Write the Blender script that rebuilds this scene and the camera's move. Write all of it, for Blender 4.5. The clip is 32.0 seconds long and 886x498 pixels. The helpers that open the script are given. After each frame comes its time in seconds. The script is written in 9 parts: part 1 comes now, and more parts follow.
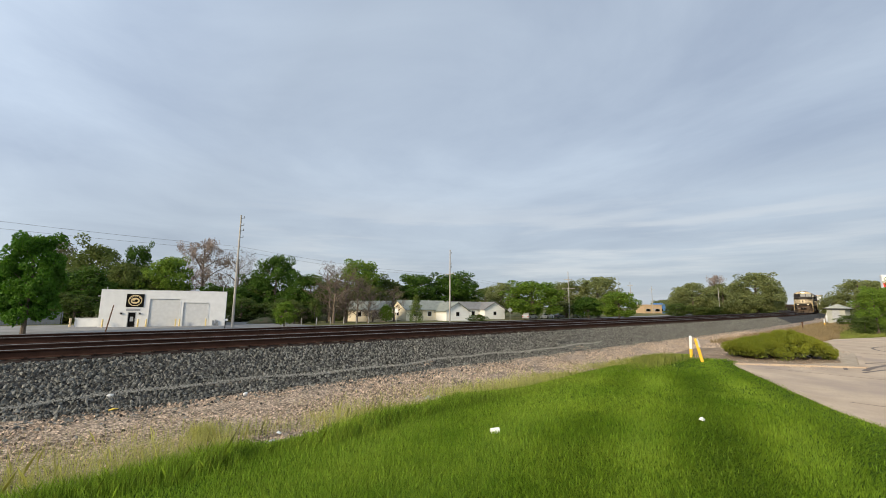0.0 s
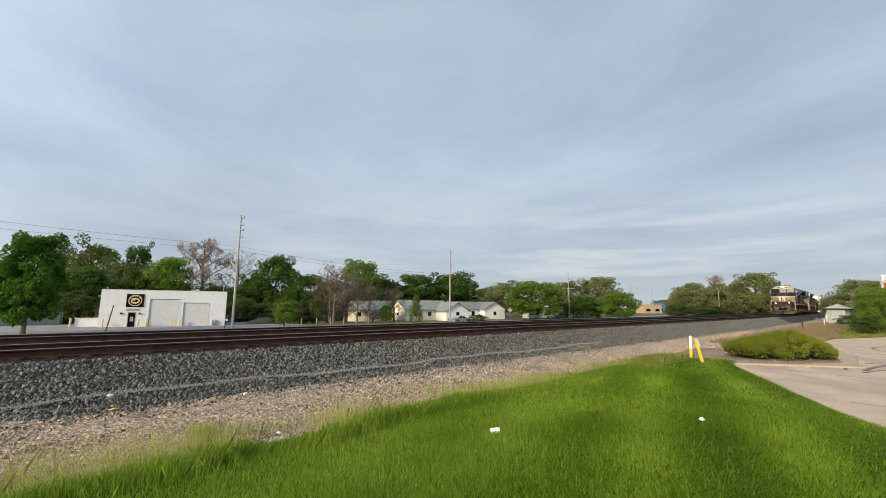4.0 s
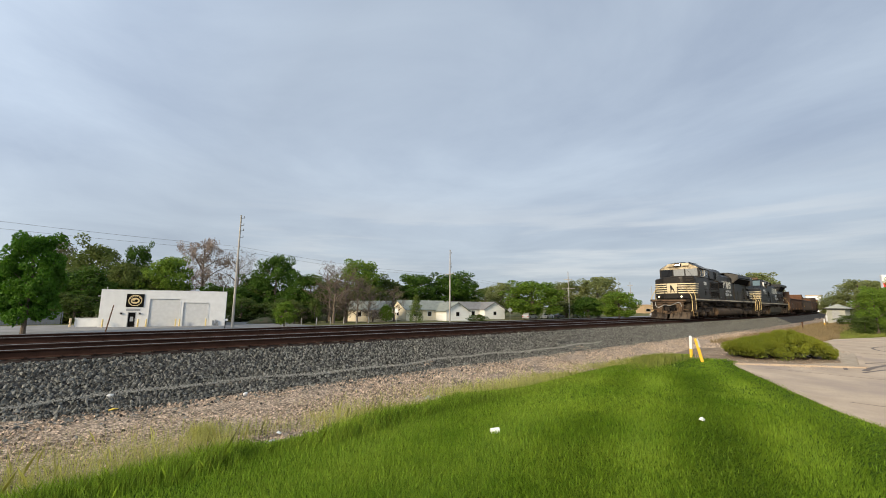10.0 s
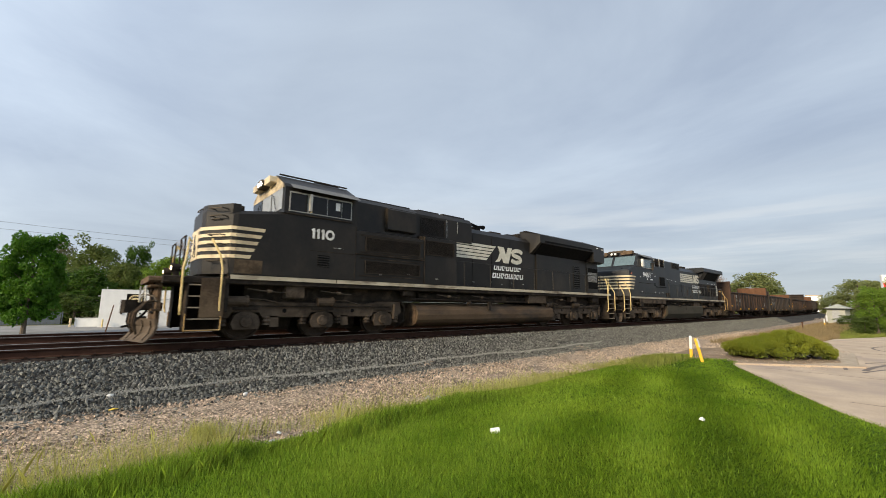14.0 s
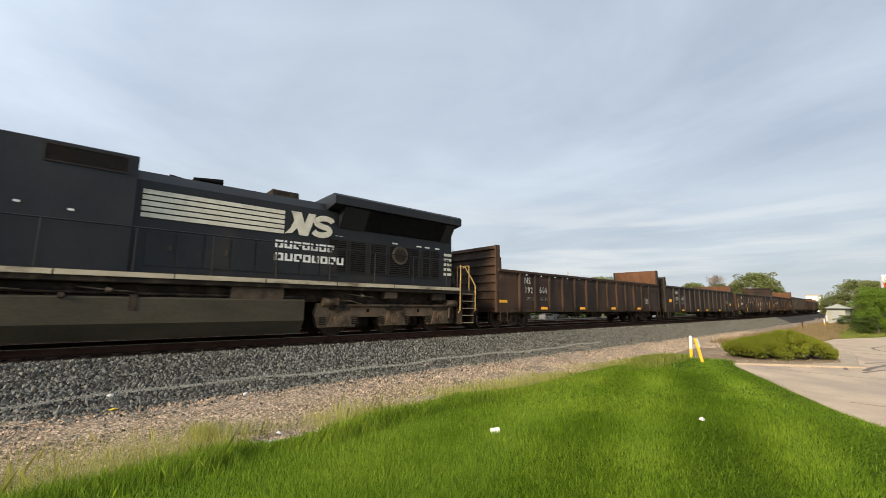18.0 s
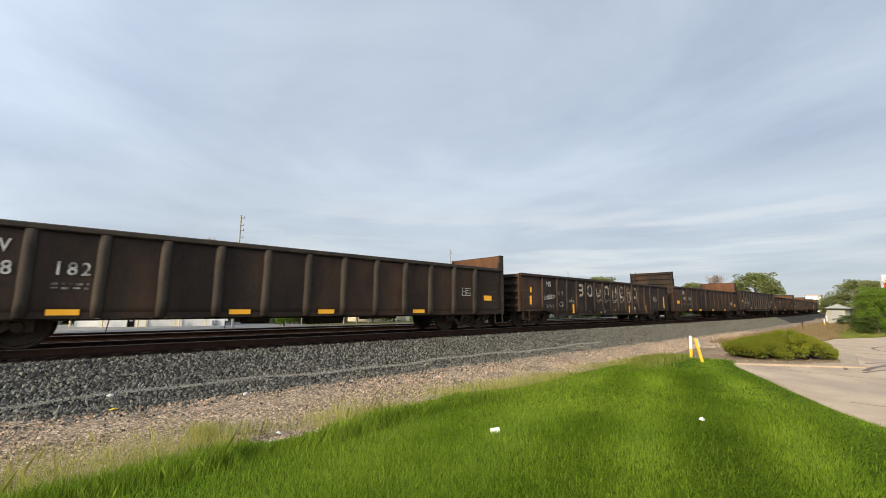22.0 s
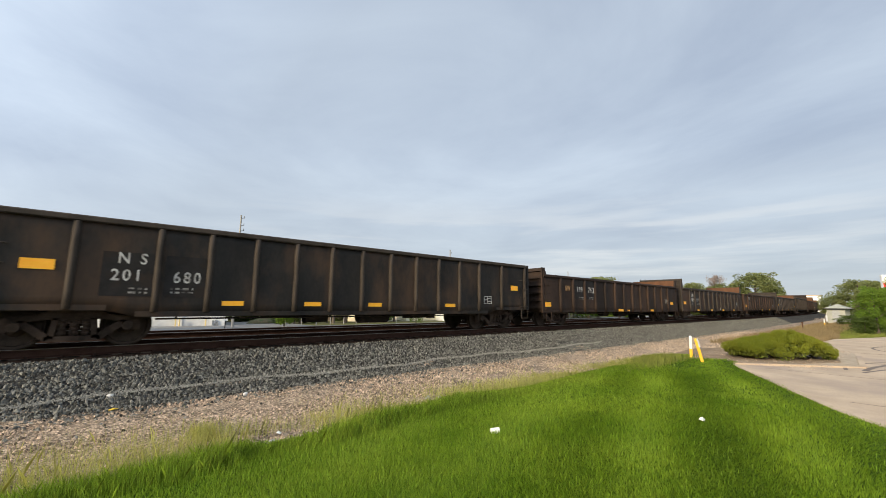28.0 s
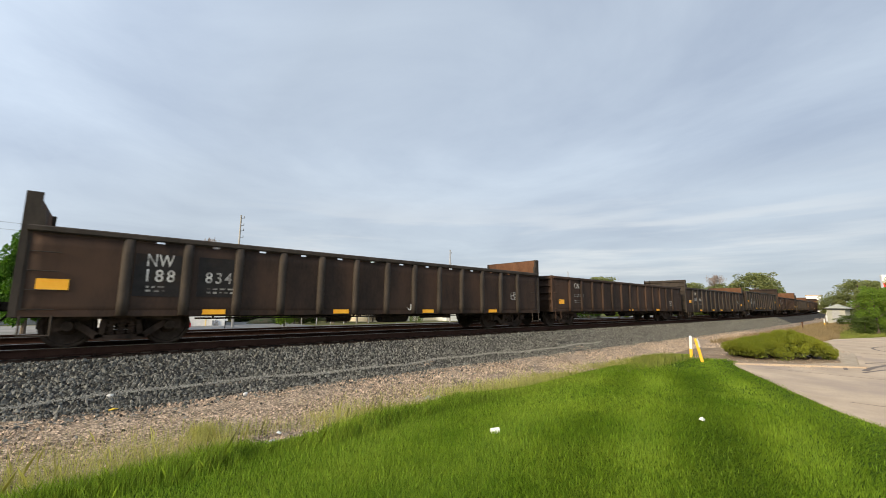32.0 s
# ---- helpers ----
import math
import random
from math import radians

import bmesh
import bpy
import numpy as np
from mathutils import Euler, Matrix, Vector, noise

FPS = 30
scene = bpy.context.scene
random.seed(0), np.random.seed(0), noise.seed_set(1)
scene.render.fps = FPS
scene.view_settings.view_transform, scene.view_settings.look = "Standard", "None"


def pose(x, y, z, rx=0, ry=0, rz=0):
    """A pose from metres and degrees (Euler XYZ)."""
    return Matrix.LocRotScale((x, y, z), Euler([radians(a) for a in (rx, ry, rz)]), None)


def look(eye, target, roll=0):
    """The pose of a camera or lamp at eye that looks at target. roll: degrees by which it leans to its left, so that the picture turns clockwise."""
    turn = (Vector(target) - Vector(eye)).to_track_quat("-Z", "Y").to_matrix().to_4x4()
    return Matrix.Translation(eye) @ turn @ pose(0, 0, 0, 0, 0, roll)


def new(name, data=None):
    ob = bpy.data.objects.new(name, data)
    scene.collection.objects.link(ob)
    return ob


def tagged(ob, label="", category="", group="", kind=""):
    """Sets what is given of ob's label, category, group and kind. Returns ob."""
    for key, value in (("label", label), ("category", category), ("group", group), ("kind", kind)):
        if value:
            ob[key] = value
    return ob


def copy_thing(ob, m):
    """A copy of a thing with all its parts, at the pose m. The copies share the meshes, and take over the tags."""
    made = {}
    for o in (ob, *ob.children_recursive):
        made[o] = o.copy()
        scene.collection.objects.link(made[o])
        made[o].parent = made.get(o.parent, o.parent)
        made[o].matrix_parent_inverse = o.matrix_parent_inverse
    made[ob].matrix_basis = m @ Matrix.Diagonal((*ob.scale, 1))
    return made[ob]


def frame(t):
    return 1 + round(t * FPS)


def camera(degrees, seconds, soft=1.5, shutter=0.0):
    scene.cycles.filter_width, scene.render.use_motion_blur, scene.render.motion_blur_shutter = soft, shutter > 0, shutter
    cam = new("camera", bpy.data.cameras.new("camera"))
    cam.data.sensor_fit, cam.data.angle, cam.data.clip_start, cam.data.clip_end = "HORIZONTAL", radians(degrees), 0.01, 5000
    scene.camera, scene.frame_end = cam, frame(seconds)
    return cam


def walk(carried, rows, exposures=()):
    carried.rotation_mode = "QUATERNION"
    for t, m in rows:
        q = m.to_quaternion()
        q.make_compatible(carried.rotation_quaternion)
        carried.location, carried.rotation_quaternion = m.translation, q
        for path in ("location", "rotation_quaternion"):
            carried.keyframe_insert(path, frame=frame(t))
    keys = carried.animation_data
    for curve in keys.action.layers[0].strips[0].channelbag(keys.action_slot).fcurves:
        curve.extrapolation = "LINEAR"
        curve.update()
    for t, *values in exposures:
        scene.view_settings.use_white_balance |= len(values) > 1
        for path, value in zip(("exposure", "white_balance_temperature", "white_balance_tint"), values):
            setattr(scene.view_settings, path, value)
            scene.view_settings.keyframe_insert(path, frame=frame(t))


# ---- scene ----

FOV, EYE_Z = 96.6, 0.95
cam = camera(FOV, 32.0, soft=0.9, shutter=0.12)
EYE = (0.0, 0.0, EYE_Z)
# optical axis: 40.57 degrees from the track's normal, tilted up 8.2 degrees
_az, _el = radians(40.57), radians(8.2)
AIM = (100 * math.sin(_az) * math.cos(_el), 100 * math.cos(_az) * math.cos(_el), EYE_Z + 100 * math.sin(_el))
STAND = look(EYE, AIM, 0.45)
walk(cam, [(0.0, STAND), (32.0, STAND)], exposures=[(0.0, -0.05, 6550, 10), (11.5, -0.05, 6600, 10), (13.5, 0.02, 6650, 10), (15.5, 0.13, 6750, 10), (18.0, 0.17, 6850, 10), (24.0, 0.11, 6700, 10), (32.0, 0.10, 6700, 10)])

# ---- light ----
SUN_EL, SUN_AZ = radians(21), radians(189)      # azimuth counted from +X towards +Y
sun_dir = Vector((math.cos(SUN_EL) * math.cos(SUN_AZ), math.cos(SUN_EL) * math.sin(SUN_AZ), math.sin(SUN_EL)))
sun = new("sun", bpy.data.lights.new("sun", "SUN"))
sun.data.energy, sun.data.angle, sun.data.color = 4.9, radians(14), (1.0, 0.83, 0.58)
sun.matrix_world = look(sun_dir * 50, (0, 0, 0))


def make_world():
    w = bpy.data.worlds.new("sky")
    scene.world = w
    w.use_nodes = True
    nt = w.node_tree
    nt.nodes.clear()
    N, L = nt.nodes.new, nt.links.new
    sky = N("ShaderNodeTexSky")
    sky.sky_type, sky.sun_disc = "NISHITA", False
    sky.sun_elevation, sky.sun_rotation = SUN_EL, math.pi / 2 - SUN_AZ
    sky.air_density, sky.dust_density, sky.ozone_density = 1.0, 1.5, 2.0
    tc = N("ShaderNodeTexCoord")
    sep = N("ShaderNodeSeparateXYZ")
    L(tc.outputs["Generated"], sep.inputs[0])
    # flat cloud deck: divide by height
    den = N("ShaderNodeMath"); den.operation = "MAXIMUM"; den.inputs[1].default_value = 0.0
    L(sep.outputs[2], den.inputs[0])
    den2 = N("ShaderNodeMath"); den2.operation = "ADD"; den2.inputs[1].default_value = 0.07
    L(den.outputs[0], den2.inputs[0])
    dx = N("ShaderNodeMath"); dx.operation = "DIVIDE"
    dy = N("ShaderNodeMath"); dy.operation = "DIVIDE"
    L(sep.outputs[0], dx.inputs[0]); L(den2.outputs[0], dx.inputs[1])
    L(sep.outputs[1], dy.inputs[0]); L(den2.outputs[0], dy.inputs[1])
    com = N("ShaderNodeCombineXYZ")
    L(dx.outputs[0], com.inputs[0]); L(dy.outputs[0], com.inputs[1])
    mp = N("ShaderNodeMapping")
    mp.inputs["Rotation"].default_value = (0, 0, radians(12))
    mp.inputs["Scale"].default_value = (0.62, 0.50, 1.0)
    mp.inputs["Location"].default_value = (1.7, 2.4, 0.0)
    L(com.outputs[0], mp.inputs[0])
    n1 = N("ShaderNodeTexNoise"); n1.inputs["Scale"].default_value = 1.25; n1.inputs["Detail"].default_value = 8; n1.inputs["Roughness"].default_value = 0.58
    n1.inputs["Distortion"].default_value = 0.45
    L(mp.outputs[0], n1.inputs["Vector"])
    n2 = N("ShaderNodeTexNoise"); n2.inputs["Scale"].default_value = 0.5; n2.inputs["Detail"].default_value = 3
    L(mp.outputs[0], n2.inputs["Vector"])
    add = N("ShaderNodeMath"); add.operation = "MULTIPLY_ADD"; add.inputs[1].default_value = 0.55
    L(n1.outputs[0], add.inputs[0])
    h2 = N("ShaderNodeMath"); h2.operation = "MULTIPLY"; h2.inputs[1].default_value = 0.45
    L(n2.outputs[0], h2.inputs[0]); L(h2.outputs[0], add.inputs[2])
    # a thicker grey bank of cloud over the eastern end of the line
    bk = N("ShaderNodeVectorMath"); bk.operation = "DOT_PRODUCT"; bk.inputs[1].default_value = (0.86, 0.38, 0.34)
    L(tc.outputs["Generated"], bk.inputs[0])
    bm_ = N("ShaderNodeMapRange"); bm_.interpolation_type = "SMOOTHSTEP"
    bm_.inputs[1].default_value, bm_.inputs[2].default_value, bm_.inputs[3].default_value, bm_.inputs[4].default_value = 0.78, 1.0, 0.0, -0.035
    L(bk.outputs["Value"], bm_.inputs[0])
    # and a thinner, brighter part high over it
    tn = N("ShaderNodeVectorMath"); tn.operation = "DOT_PRODUCT"; tn.inputs[1].default_value = (0.53, 0.58, 0.62)
    L(tc.outputs["Generated"], tn.inputs[0])
    tm = N("ShaderNodeMapRange"); tm.interpolation_type = "SMOOTHSTEP"
    tm.inputs[1].default_value, tm.inputs[2].default_value, tm.inputs[3].default_value, tm.inputs[4].default_value = 0.80, 1.0, 0.0, 0.125
    L(tn.outputs["Value"], tm.inputs[0])
    both = N("ShaderNodeMath"); both.operation = "ADD"
    L(bm_.outputs[0], both.inputs[0]); L(tm.outputs[0], both.inputs[1])
    thick = N("ShaderNodeMath"); thick.operation = "ADD"
    L(add.outputs[0], thick.inputs[0]); L(both.outputs[0], thick.inputs[1])
    ramp = N("ShaderNodeValToRGB")
    ramp.color_ramp.elements[0].position, ramp.color_ramp.elements[0].color = 0.36, (0.386, 0.468, 0.604, 1)
    ramp.color_ramp.elements[1].position, ramp.color_ramp.elements[1].color = 0.62, (0.600, 0.702, 0.826, 1)
    L(thick.outputs[0], ramp.inputs[0])
    # thin bright haze near the horizon
    hz = N("ShaderNodeMapRange"); hz.inputs[1].default_value, hz.inputs[2].default_value = 0.0, 0.34
    hz.inputs[3].default_value, hz.inputs[4].default_value = 0.66, 0.0
    L(sep.outputs[2], hz.inputs[0])
    mixh = N("ShaderNodeMixRGB"); mixh.inputs[2].default_value = (0.495, 0.550, 0.592, 1)
    L(hz.outputs[0], mixh.inputs[0]); L(ramp.outputs[0], mixh.inputs[1])
    # long bright streaks low in the sky
    stc = N("ShaderNodeMapping"); stc.inputs["Scale"].default_value = (2.2, 2.2, 26.0); stc.inputs["Location"].default_value = (0.4, 0.0, 0.35)
    L(tc.outputs["Generated"], stc.inputs[0])
    n3 = N("ShaderNodeTexNoise"); n3.inputs["Scale"].default_value = 1.0; n3.inputs["Detail"].default_value = 5; n3.inputs["Roughness"].default_value = 0.55
    L(stc.outputs[0], n3.inputs["Vector"])
    s1 = N("ShaderNodeMapRange"); s1.interpolation_type = "SMOOTHSTEP"
    s1.inputs[1].default_value, s1.inputs[2].default_value, s1.inputs[3].default_value, s1.inputs[4].default_value = 0.44, 0.66, 0.0, 0.62
    L(n3.outputs[0], s1.inputs[0])
    s2 = N("ShaderNodeMapRange"); s2.interpolation_type = "SMOOTHSTEP"
    s2.inputs[1].default_value, s2.inputs[2].default_value, s2.inputs[3].default_value, s2.inputs[4].default_value = 0.30, 0.13, 0.0, 1.0
    L(sep.outputs[2], s2.inputs[0])
    sd = N("ShaderNodeVectorMath"); sd.operation = "DOT_PRODUCT"; sd.inputs[1].default_value = (0.80, 0.58, 0.13)
    L(tc.outputs["Generated"], sd.inputs[0])
    s3 = N("ShaderNodeMapRange"); s3.interpolation_type = "SMOOTHSTEP"
    s3.inputs[1].default_value, s3.inputs[2].default_value, s3.inputs[3].default_value, s3.inputs[4].default_value = 0.62, 0.95, 0.0, 1.0
    L(sd.outputs["Value"], s3.inputs[0])
    s4 = N("ShaderNodeMath"); s4.operation = "MULTIPLY"
    L(s1.outputs[0], s4.inputs[0]); L(s2.outputs[0], s4.inputs[1])
    s5 = N("ShaderNodeMath"); s5.operation = "MULTIPLY"
    L(s4.outputs[0], s5.inputs[0]); L(s3.outputs[0], s5.inputs[1])
    mixst = N("ShaderNodeMixRGB"); mixst.inputs[2].default_value = (0.76, 0.795, 0.82, 1)
    L(s5.outputs[0], mixst.inputs[0]); L(mixh.outputs[0], mixst.inputs[1])
    # clear sky shows a little through the clouds
    skys = N("ShaderNodeMixRGB"); skys.blend_type = "MULTIPLY"; skys.inputs[0].default_value = 1.0; skys.inputs[2].default_value = (0.1, 0.1, 0.1, 1)
    L(sky.outputs[0], skys.inputs[1])
    mixs = N("ShaderNodeMixRGB"); mixs.inputs[0].default_value = 0.88
    L(skys.outputs[0], mixs.inputs[1]); L(mixst.outputs[0], mixs.inputs[2])
    # the veiled sun brightens the clouds round it
    dot = N("ShaderNodeVectorMath"); dot.operation = "DOT_PRODUCT"; dot.inputs[1].default_value = tuple(sun_dir)
    L(tc.outputs["Generated"], dot.inputs[0])
    glow = N("ShaderNodeMapRange"); glow.inputs[1].default_value, glow.inputs[2].default_value = -0.2, 1.0
    glow.inputs[3].default_value, glow.inputs[4].default_value = 1.0, 1.9
    L(dot.outputs["Value"], glow.inputs[0])
    lit = N("ShaderNodeVectorMath"); lit.operation = "SCALE"
    L(mixs.outputs[0], lit.inputs[0]); L(glow.outputs[0], lit.inputs["Scale"])
    bg = N("ShaderNodeBackground"); bg.inputs[1].default_value = 1.04
    out = N("ShaderNodeOutputWorld")
    L(lit.outputs[0], bg.inputs[0]); L(bg.outputs[0], out.inputs[0])


make_world()

# ---- materials ----
MATS = {}


def mat(name, c1, c2=None, rough=0.7, metal=0.0, scale=6.0, fine=40.0, bump=0.15, spots=None, spot_at=0.6, rnd=0.0, stretch=(1, 1, 1), emit=0.0,
        spec=0.4, bump_dist=0.01, trans=0.0, cells=0.0):
    """Two-scale procedural surface: c1 to c2 by a coarse noise, grain by a fine one, spots of a third colour."""
    if name in MATS:
        return MATS[name]
    m = bpy.data.materials.new(name)
    m.use_nodes = True
    nt = m.node_tree
    N, L = nt.nodes.new, nt.links.new
    b = nt.nodes["Principled BSDF"]
    b.inputs["Roughness"].default_value, b.inputs["Metallic"].default_value = rough, metal
    b.inputs["Specular IOR Level"].default_value = spec
    c2 = c2 or tuple(min(1, x * 1.25) for x in c1)
    tc = N("ShaderNodeTexCoord")
    mp = N("ShaderNodeMapping"); mp.inputs["Scale"].default_value = stretch
    L(tc.outputs["Object"], mp.inputs[0])
    n1 = N("ShaderNodeTexNoise"); n1.inputs["Scale"].default_value = scale; n1.inputs["Detail"].default_value = 4
    n2 = N("ShaderNodeTexNoise"); n2.inputs["Scale"].default_value = fine; n2.inputs["Detail"].default_value = 3
    L(mp.outputs[0], n1.inputs["Vector"]); L(mp.outputs[0], n2.inputs["Vector"])
    add = N("ShaderNodeMath"); add.operation = "MULTIPLY_ADD"; add.inputs[1].default_value = 0.4
    L(n2.outputs[0], add.inputs[0]); L(n1.outputs[0], add.inputs[2])
    mr = N("ShaderNodeMapRange"); mr.inputs[1].default_value, mr.inputs[2].default_value = 0.5, 0.9
    L(add.outputs[0], mr.inputs[0])
    mix = N("ShaderNodeMixRGB"); mix.inputs[1].default_value, mix.inputs[2].default_value = (*c1, 1), (*c2, 1)
    L(mr.outputs[0], mix.inputs[0])
    col = mix.outputs[0]
    if spots:
        n3 = N("ShaderNodeTexNoise"); n3.inputs["Scale"].default_value = scale * 0.45; n3.inputs["Detail"].default_value = 6; n3.inputs["Roughness"].default_value = 0.65
        L(mp.outputs[0], n3.inputs["Vector"])
        r3 = N("ShaderNodeMapRange"); r3.inputs[1].default_value, r3.inputs[2].default_value = spot_at - 0.08, spot_at + 0.08
        L(n3.outputs[0], r3.inputs[0])
        mx = N("ShaderNodeMixRGB"); mx.inputs[2].default_value = (*spots, 1)
        L(r3.outputs[0], mx.inputs[0]); L(col, mx.inputs[1])
        col = mx.outputs[0]
    if cells:
        # single stones: a tone for each cell, dark joints
        vo = N("ShaderNodeTexVoronoi"); vo.inputs["Scale"].default_value = cells
        L(mp.outputs[0], vo.inputs["Vector"])
        sx = N("ShaderNodeSeparateColor")
        L(vo.outputs["Color"], sx.inputs[0])
        vr = N("ShaderNodeMapRange"); vr.inputs[3].default_value, vr.inputs[4].default_value = 0.45, 1.55
        L(sx.outputs[0], vr.inputs[0])
        dj = N("ShaderNodeMapRange"); dj.inputs[1].default_value, dj.inputs[2].default_value = 0.35, 0.75
        dj.inputs[3].default_value, dj.inputs[4].default_value = 1.0, 0.45
        L(vo.outputs["Distance"], dj.inputs[0])
        pr = N("ShaderNodeMath"); pr.operation = "MULTIPLY"
        L(vr.outputs[0], pr.inputs[0]); L(dj.outputs[0], pr.inputs[1])
        hv = N("ShaderNodeHueSaturation")
        L(pr.outputs[0], hv.inputs["Value"]); L(col, hv.inputs["Color"])
        col = hv.outputs[0]
    if rnd:
        oi = N("ShaderNodeObjectInfo"); geo = N("ShaderNodeNewGeometry")
        sm = N("ShaderNodeMath"); sm.operation = "ADD"
        L(oi.outputs["Random"], sm.inputs[0]); L(geo.outputs["Random Per Island"], sm.inputs[1])
        fr = N("ShaderNodeMath"); fr.operation = "FRACT"
        L(sm.outputs[0], fr.inputs[0])
        rr = N("ShaderNodeMapRange"); rr.inputs[3].default_value, rr.inputs[4].default_value = 1 - rnd, 1 + rnd
        L(fr.outputs[0], rr.inputs[0])
        hs = N("ShaderNodeHueSaturation")
        L(rr.outputs[0], hs.inputs["Value"]); L(col, hs.inputs["Color"])
        col = hs.outputs[0]
    L(col, b.inputs["Base Color"])
    if bump:
        bp = N("ShaderNodeBump"); bp.inputs["Strength"].default_value, bp.inputs["Distance"].default_value = bump, bump_dist
        L(add.outputs[0], bp.inputs["Height"]); L(bp.outputs[0], b.inputs["Normal"])
    if trans:
        b.inputs["Subsurface Weight"].default_value = 0.0
        tr = N("ShaderNodeBsdfTranslucent"); ms = N("ShaderNodeMixShader"); ms.inputs[0].default_value = trans
        L(col, tr.inputs[0]); L(b.outputs[0], ms.inputs[1]); L(tr.outputs[0], ms.inputs[2])
        L(ms.outputs[0], nt.nodes["Material Output"].inputs[0])
    if emit:
        b.inputs["Emission Color"].default_value, b.inputs["Emission Strength"].default_value = (*c1, 1), emit
    MATS[name] = m
    return m


BLACK = mat("black loco paint", (0.0090, 0.0078, 0.0066), (0.018, 0.0150, 0.0120), rough=0.42, scale=1.1, fine=14, bump=0.04, spots=(0.034, 0.027, 0.020), spot_at=0.60, spec=0.25, stretch=(1, 1, 0.6))
BLACK2 = mat("dark blue black paint", (0.0105, 0.0120, 0.0148), (0.0180, 0.0196, 0.0225), rough=0.42, scale=1.1, fine=14, bump=0.04, spots=(0.032, 0.027, 0.021), spot_at=0.60, spec=0.25, stretch=(1, 1, 0.6))
GRIME = mat("grimy running gear", (0.016, 0.013, 0.011), (0.034, 0.027, 0.021), rough=0.85, scale=5, fine=40, bump=0.3, spots=(0.065, 0.050, 0.036), spot_at=0.6, spec=0.12)
DUSTY = mat("dusty brown steel", (0.055, 0.045, 0.034), (0.10, 0.08, 0.06), rough=0.8, scale=3, fine=30, bump=0.15, spots=(0.03, 0.024, 0.019), spot_at=0.56, spec=0.15)
TANK = mat("dusty fuel tank", (0.070, 0.046, 0.028), (0.115, 0.080, 0.051), spec=0.15, rough=0.7, scale=2, fine=30, bump=0.1, stretch=(0.4, 1, 1), spots=(0.035, 0.03, 0.026))
OFFWHITE = mat("yellowed white lettering paint", (0.50, 0.47, 0.38), (0.64, 0.61, 0.51), rough=0.55, scale=4, fine=28, bump=0.03, spots=(0.22, 0.20, 0.16), spot_at=0.66)
GETANK = mat("dark grey olive fuel tank", (0.043, 0.038, 0.027), (0.068, 0.060, 0.044), rough=0.75, scale=1.5, fine=30, bump=0.08, stretch=(0.4, 1, 1), spec=0.12)
PATCH = mat("dark repainted patch", (0.016, 0.0145, 0.0140), (0.026, 0.0235, 0.0225), rough=0.6, scale=4, fine=25, bump=0.05, spots=(0.030, 0.022, 0.017), spot_at=0.6, spec=0.15)
BROWC = mat("smoke stained cream paint", (0.40, 0.32, 0.20), (0.55, 0.46, 0.31), rough=0.55, scale=3, fine=20, bump=0.04, spots=(0.17, 0.13, 0.085), spot_at=0.54)
CREAM = mat("cream stripe paint", (0.52, 0.420, 0.265), (0.62, 0.520, 0.350), rough=0.5, scale=3, fine=30, bump=0.03, spots=(0.34, 0.27, 0.18), spot_at=0.60)
WHITEP = mat("weathered white paint", (0.62, 0.62, 0.60), (0.75, 0.75, 0.73), rough=0.5, scale=4, fine=30, bump=0.03, spots=(0.35, 0.34, 0.32), spot_at=0.62)
YELLOW = mat("safety yellow paint", (0.75, 0.42, 0.03), (0.85, 0.52, 0.06), rough=0.5, scale=4, fine=30, bump=0.05, spots=(0.5, 0.27, 0.03))
AMBER = mat("amber reflective sticker", (0.95, 0.42, 0.02), (1.0, 0.50, 0.04), rough=0.35, scale=6, bump=0.0)
HANDY2 = mat("grimy ochre handrail", (0.30, 0.19, 0.07), (0.42, 0.28, 0.11), rough=0.65, scale=8, bump=0.1)
HANDY = mat("dirty yellow handrail", (0.52, 0.39, 0.16), (0.66, 0.52, 0.25), rough=0.6, scale=8, bump=0.1)
STEEL = mat("polished rail head", (0.20, 0.175, 0.15), (0.28, 0.25, 0.22), rough=0.38, metal=0.9, scale=4, fine=60, bump=0.03, stretch=(0.1, 1, 1))
RAILRUST = mat("rail side rust", (0.035, 0.0180, 0.0130), (0.058, 0.031, 0.0225), spec=0.08, rough=0.9, scale=4, fine=60, bump=0.2)
GON1 = mat("brown weathered gondola steel", (0.017, 0.0115, 0.0090), (0.052, 0.031, 0.021), rough=0.72, scale=1.3, fine=18, bump=0.15, spots=(0.064, 0.036, 0.023), spot_at=0.59, spec=0.24, stretch=(1, 1, 0.4))
GON2 = mat("black weathered gondola steel", (0.014, 0.0105, 0.0088), (0.038, 0.0255, 0.019), rough=0.65, scale=1.3, fine=18, bump=0.12, spots=(0.066, 0.036, 0.021), spot_at=0.60, spec=0.26, stretch=(1, 1, 0.45))
GON4 = mat("black painted gondola steel", (0.0095, 0.0088, 0.0082), (0.028, 0.0240, 0.0205), rough=0.65, scale=1.5, fine=16, bump=0.15, spots=(0.060, 0.036, 0.022), spot_at=0.57, spec=0.26, stretch=(1, 1, 0.45))
GON3 = mat("dark brown gondola steel", (0.0140, 0.0094, 0.0074), (0.042, 0.0255, 0.0175), rough=0.7, scale=1.1, fine=18, bump=0.15, spots=(0.065, 0.036, 0.022), spot_at=0.62, spec=0.24, stretch=(1, 1, 0.45))
RUSTY = mat("bare rusty steel", (0.085, 0.040, 0.022), (0.14, 0.070, 0.038), rough=0.85, spec=0.15, scale=2, fine=20, bump=0.25, spots=(0.05, 0.027, 0.018), spot_at=0.6, stretch=(1, 1, 0.5))
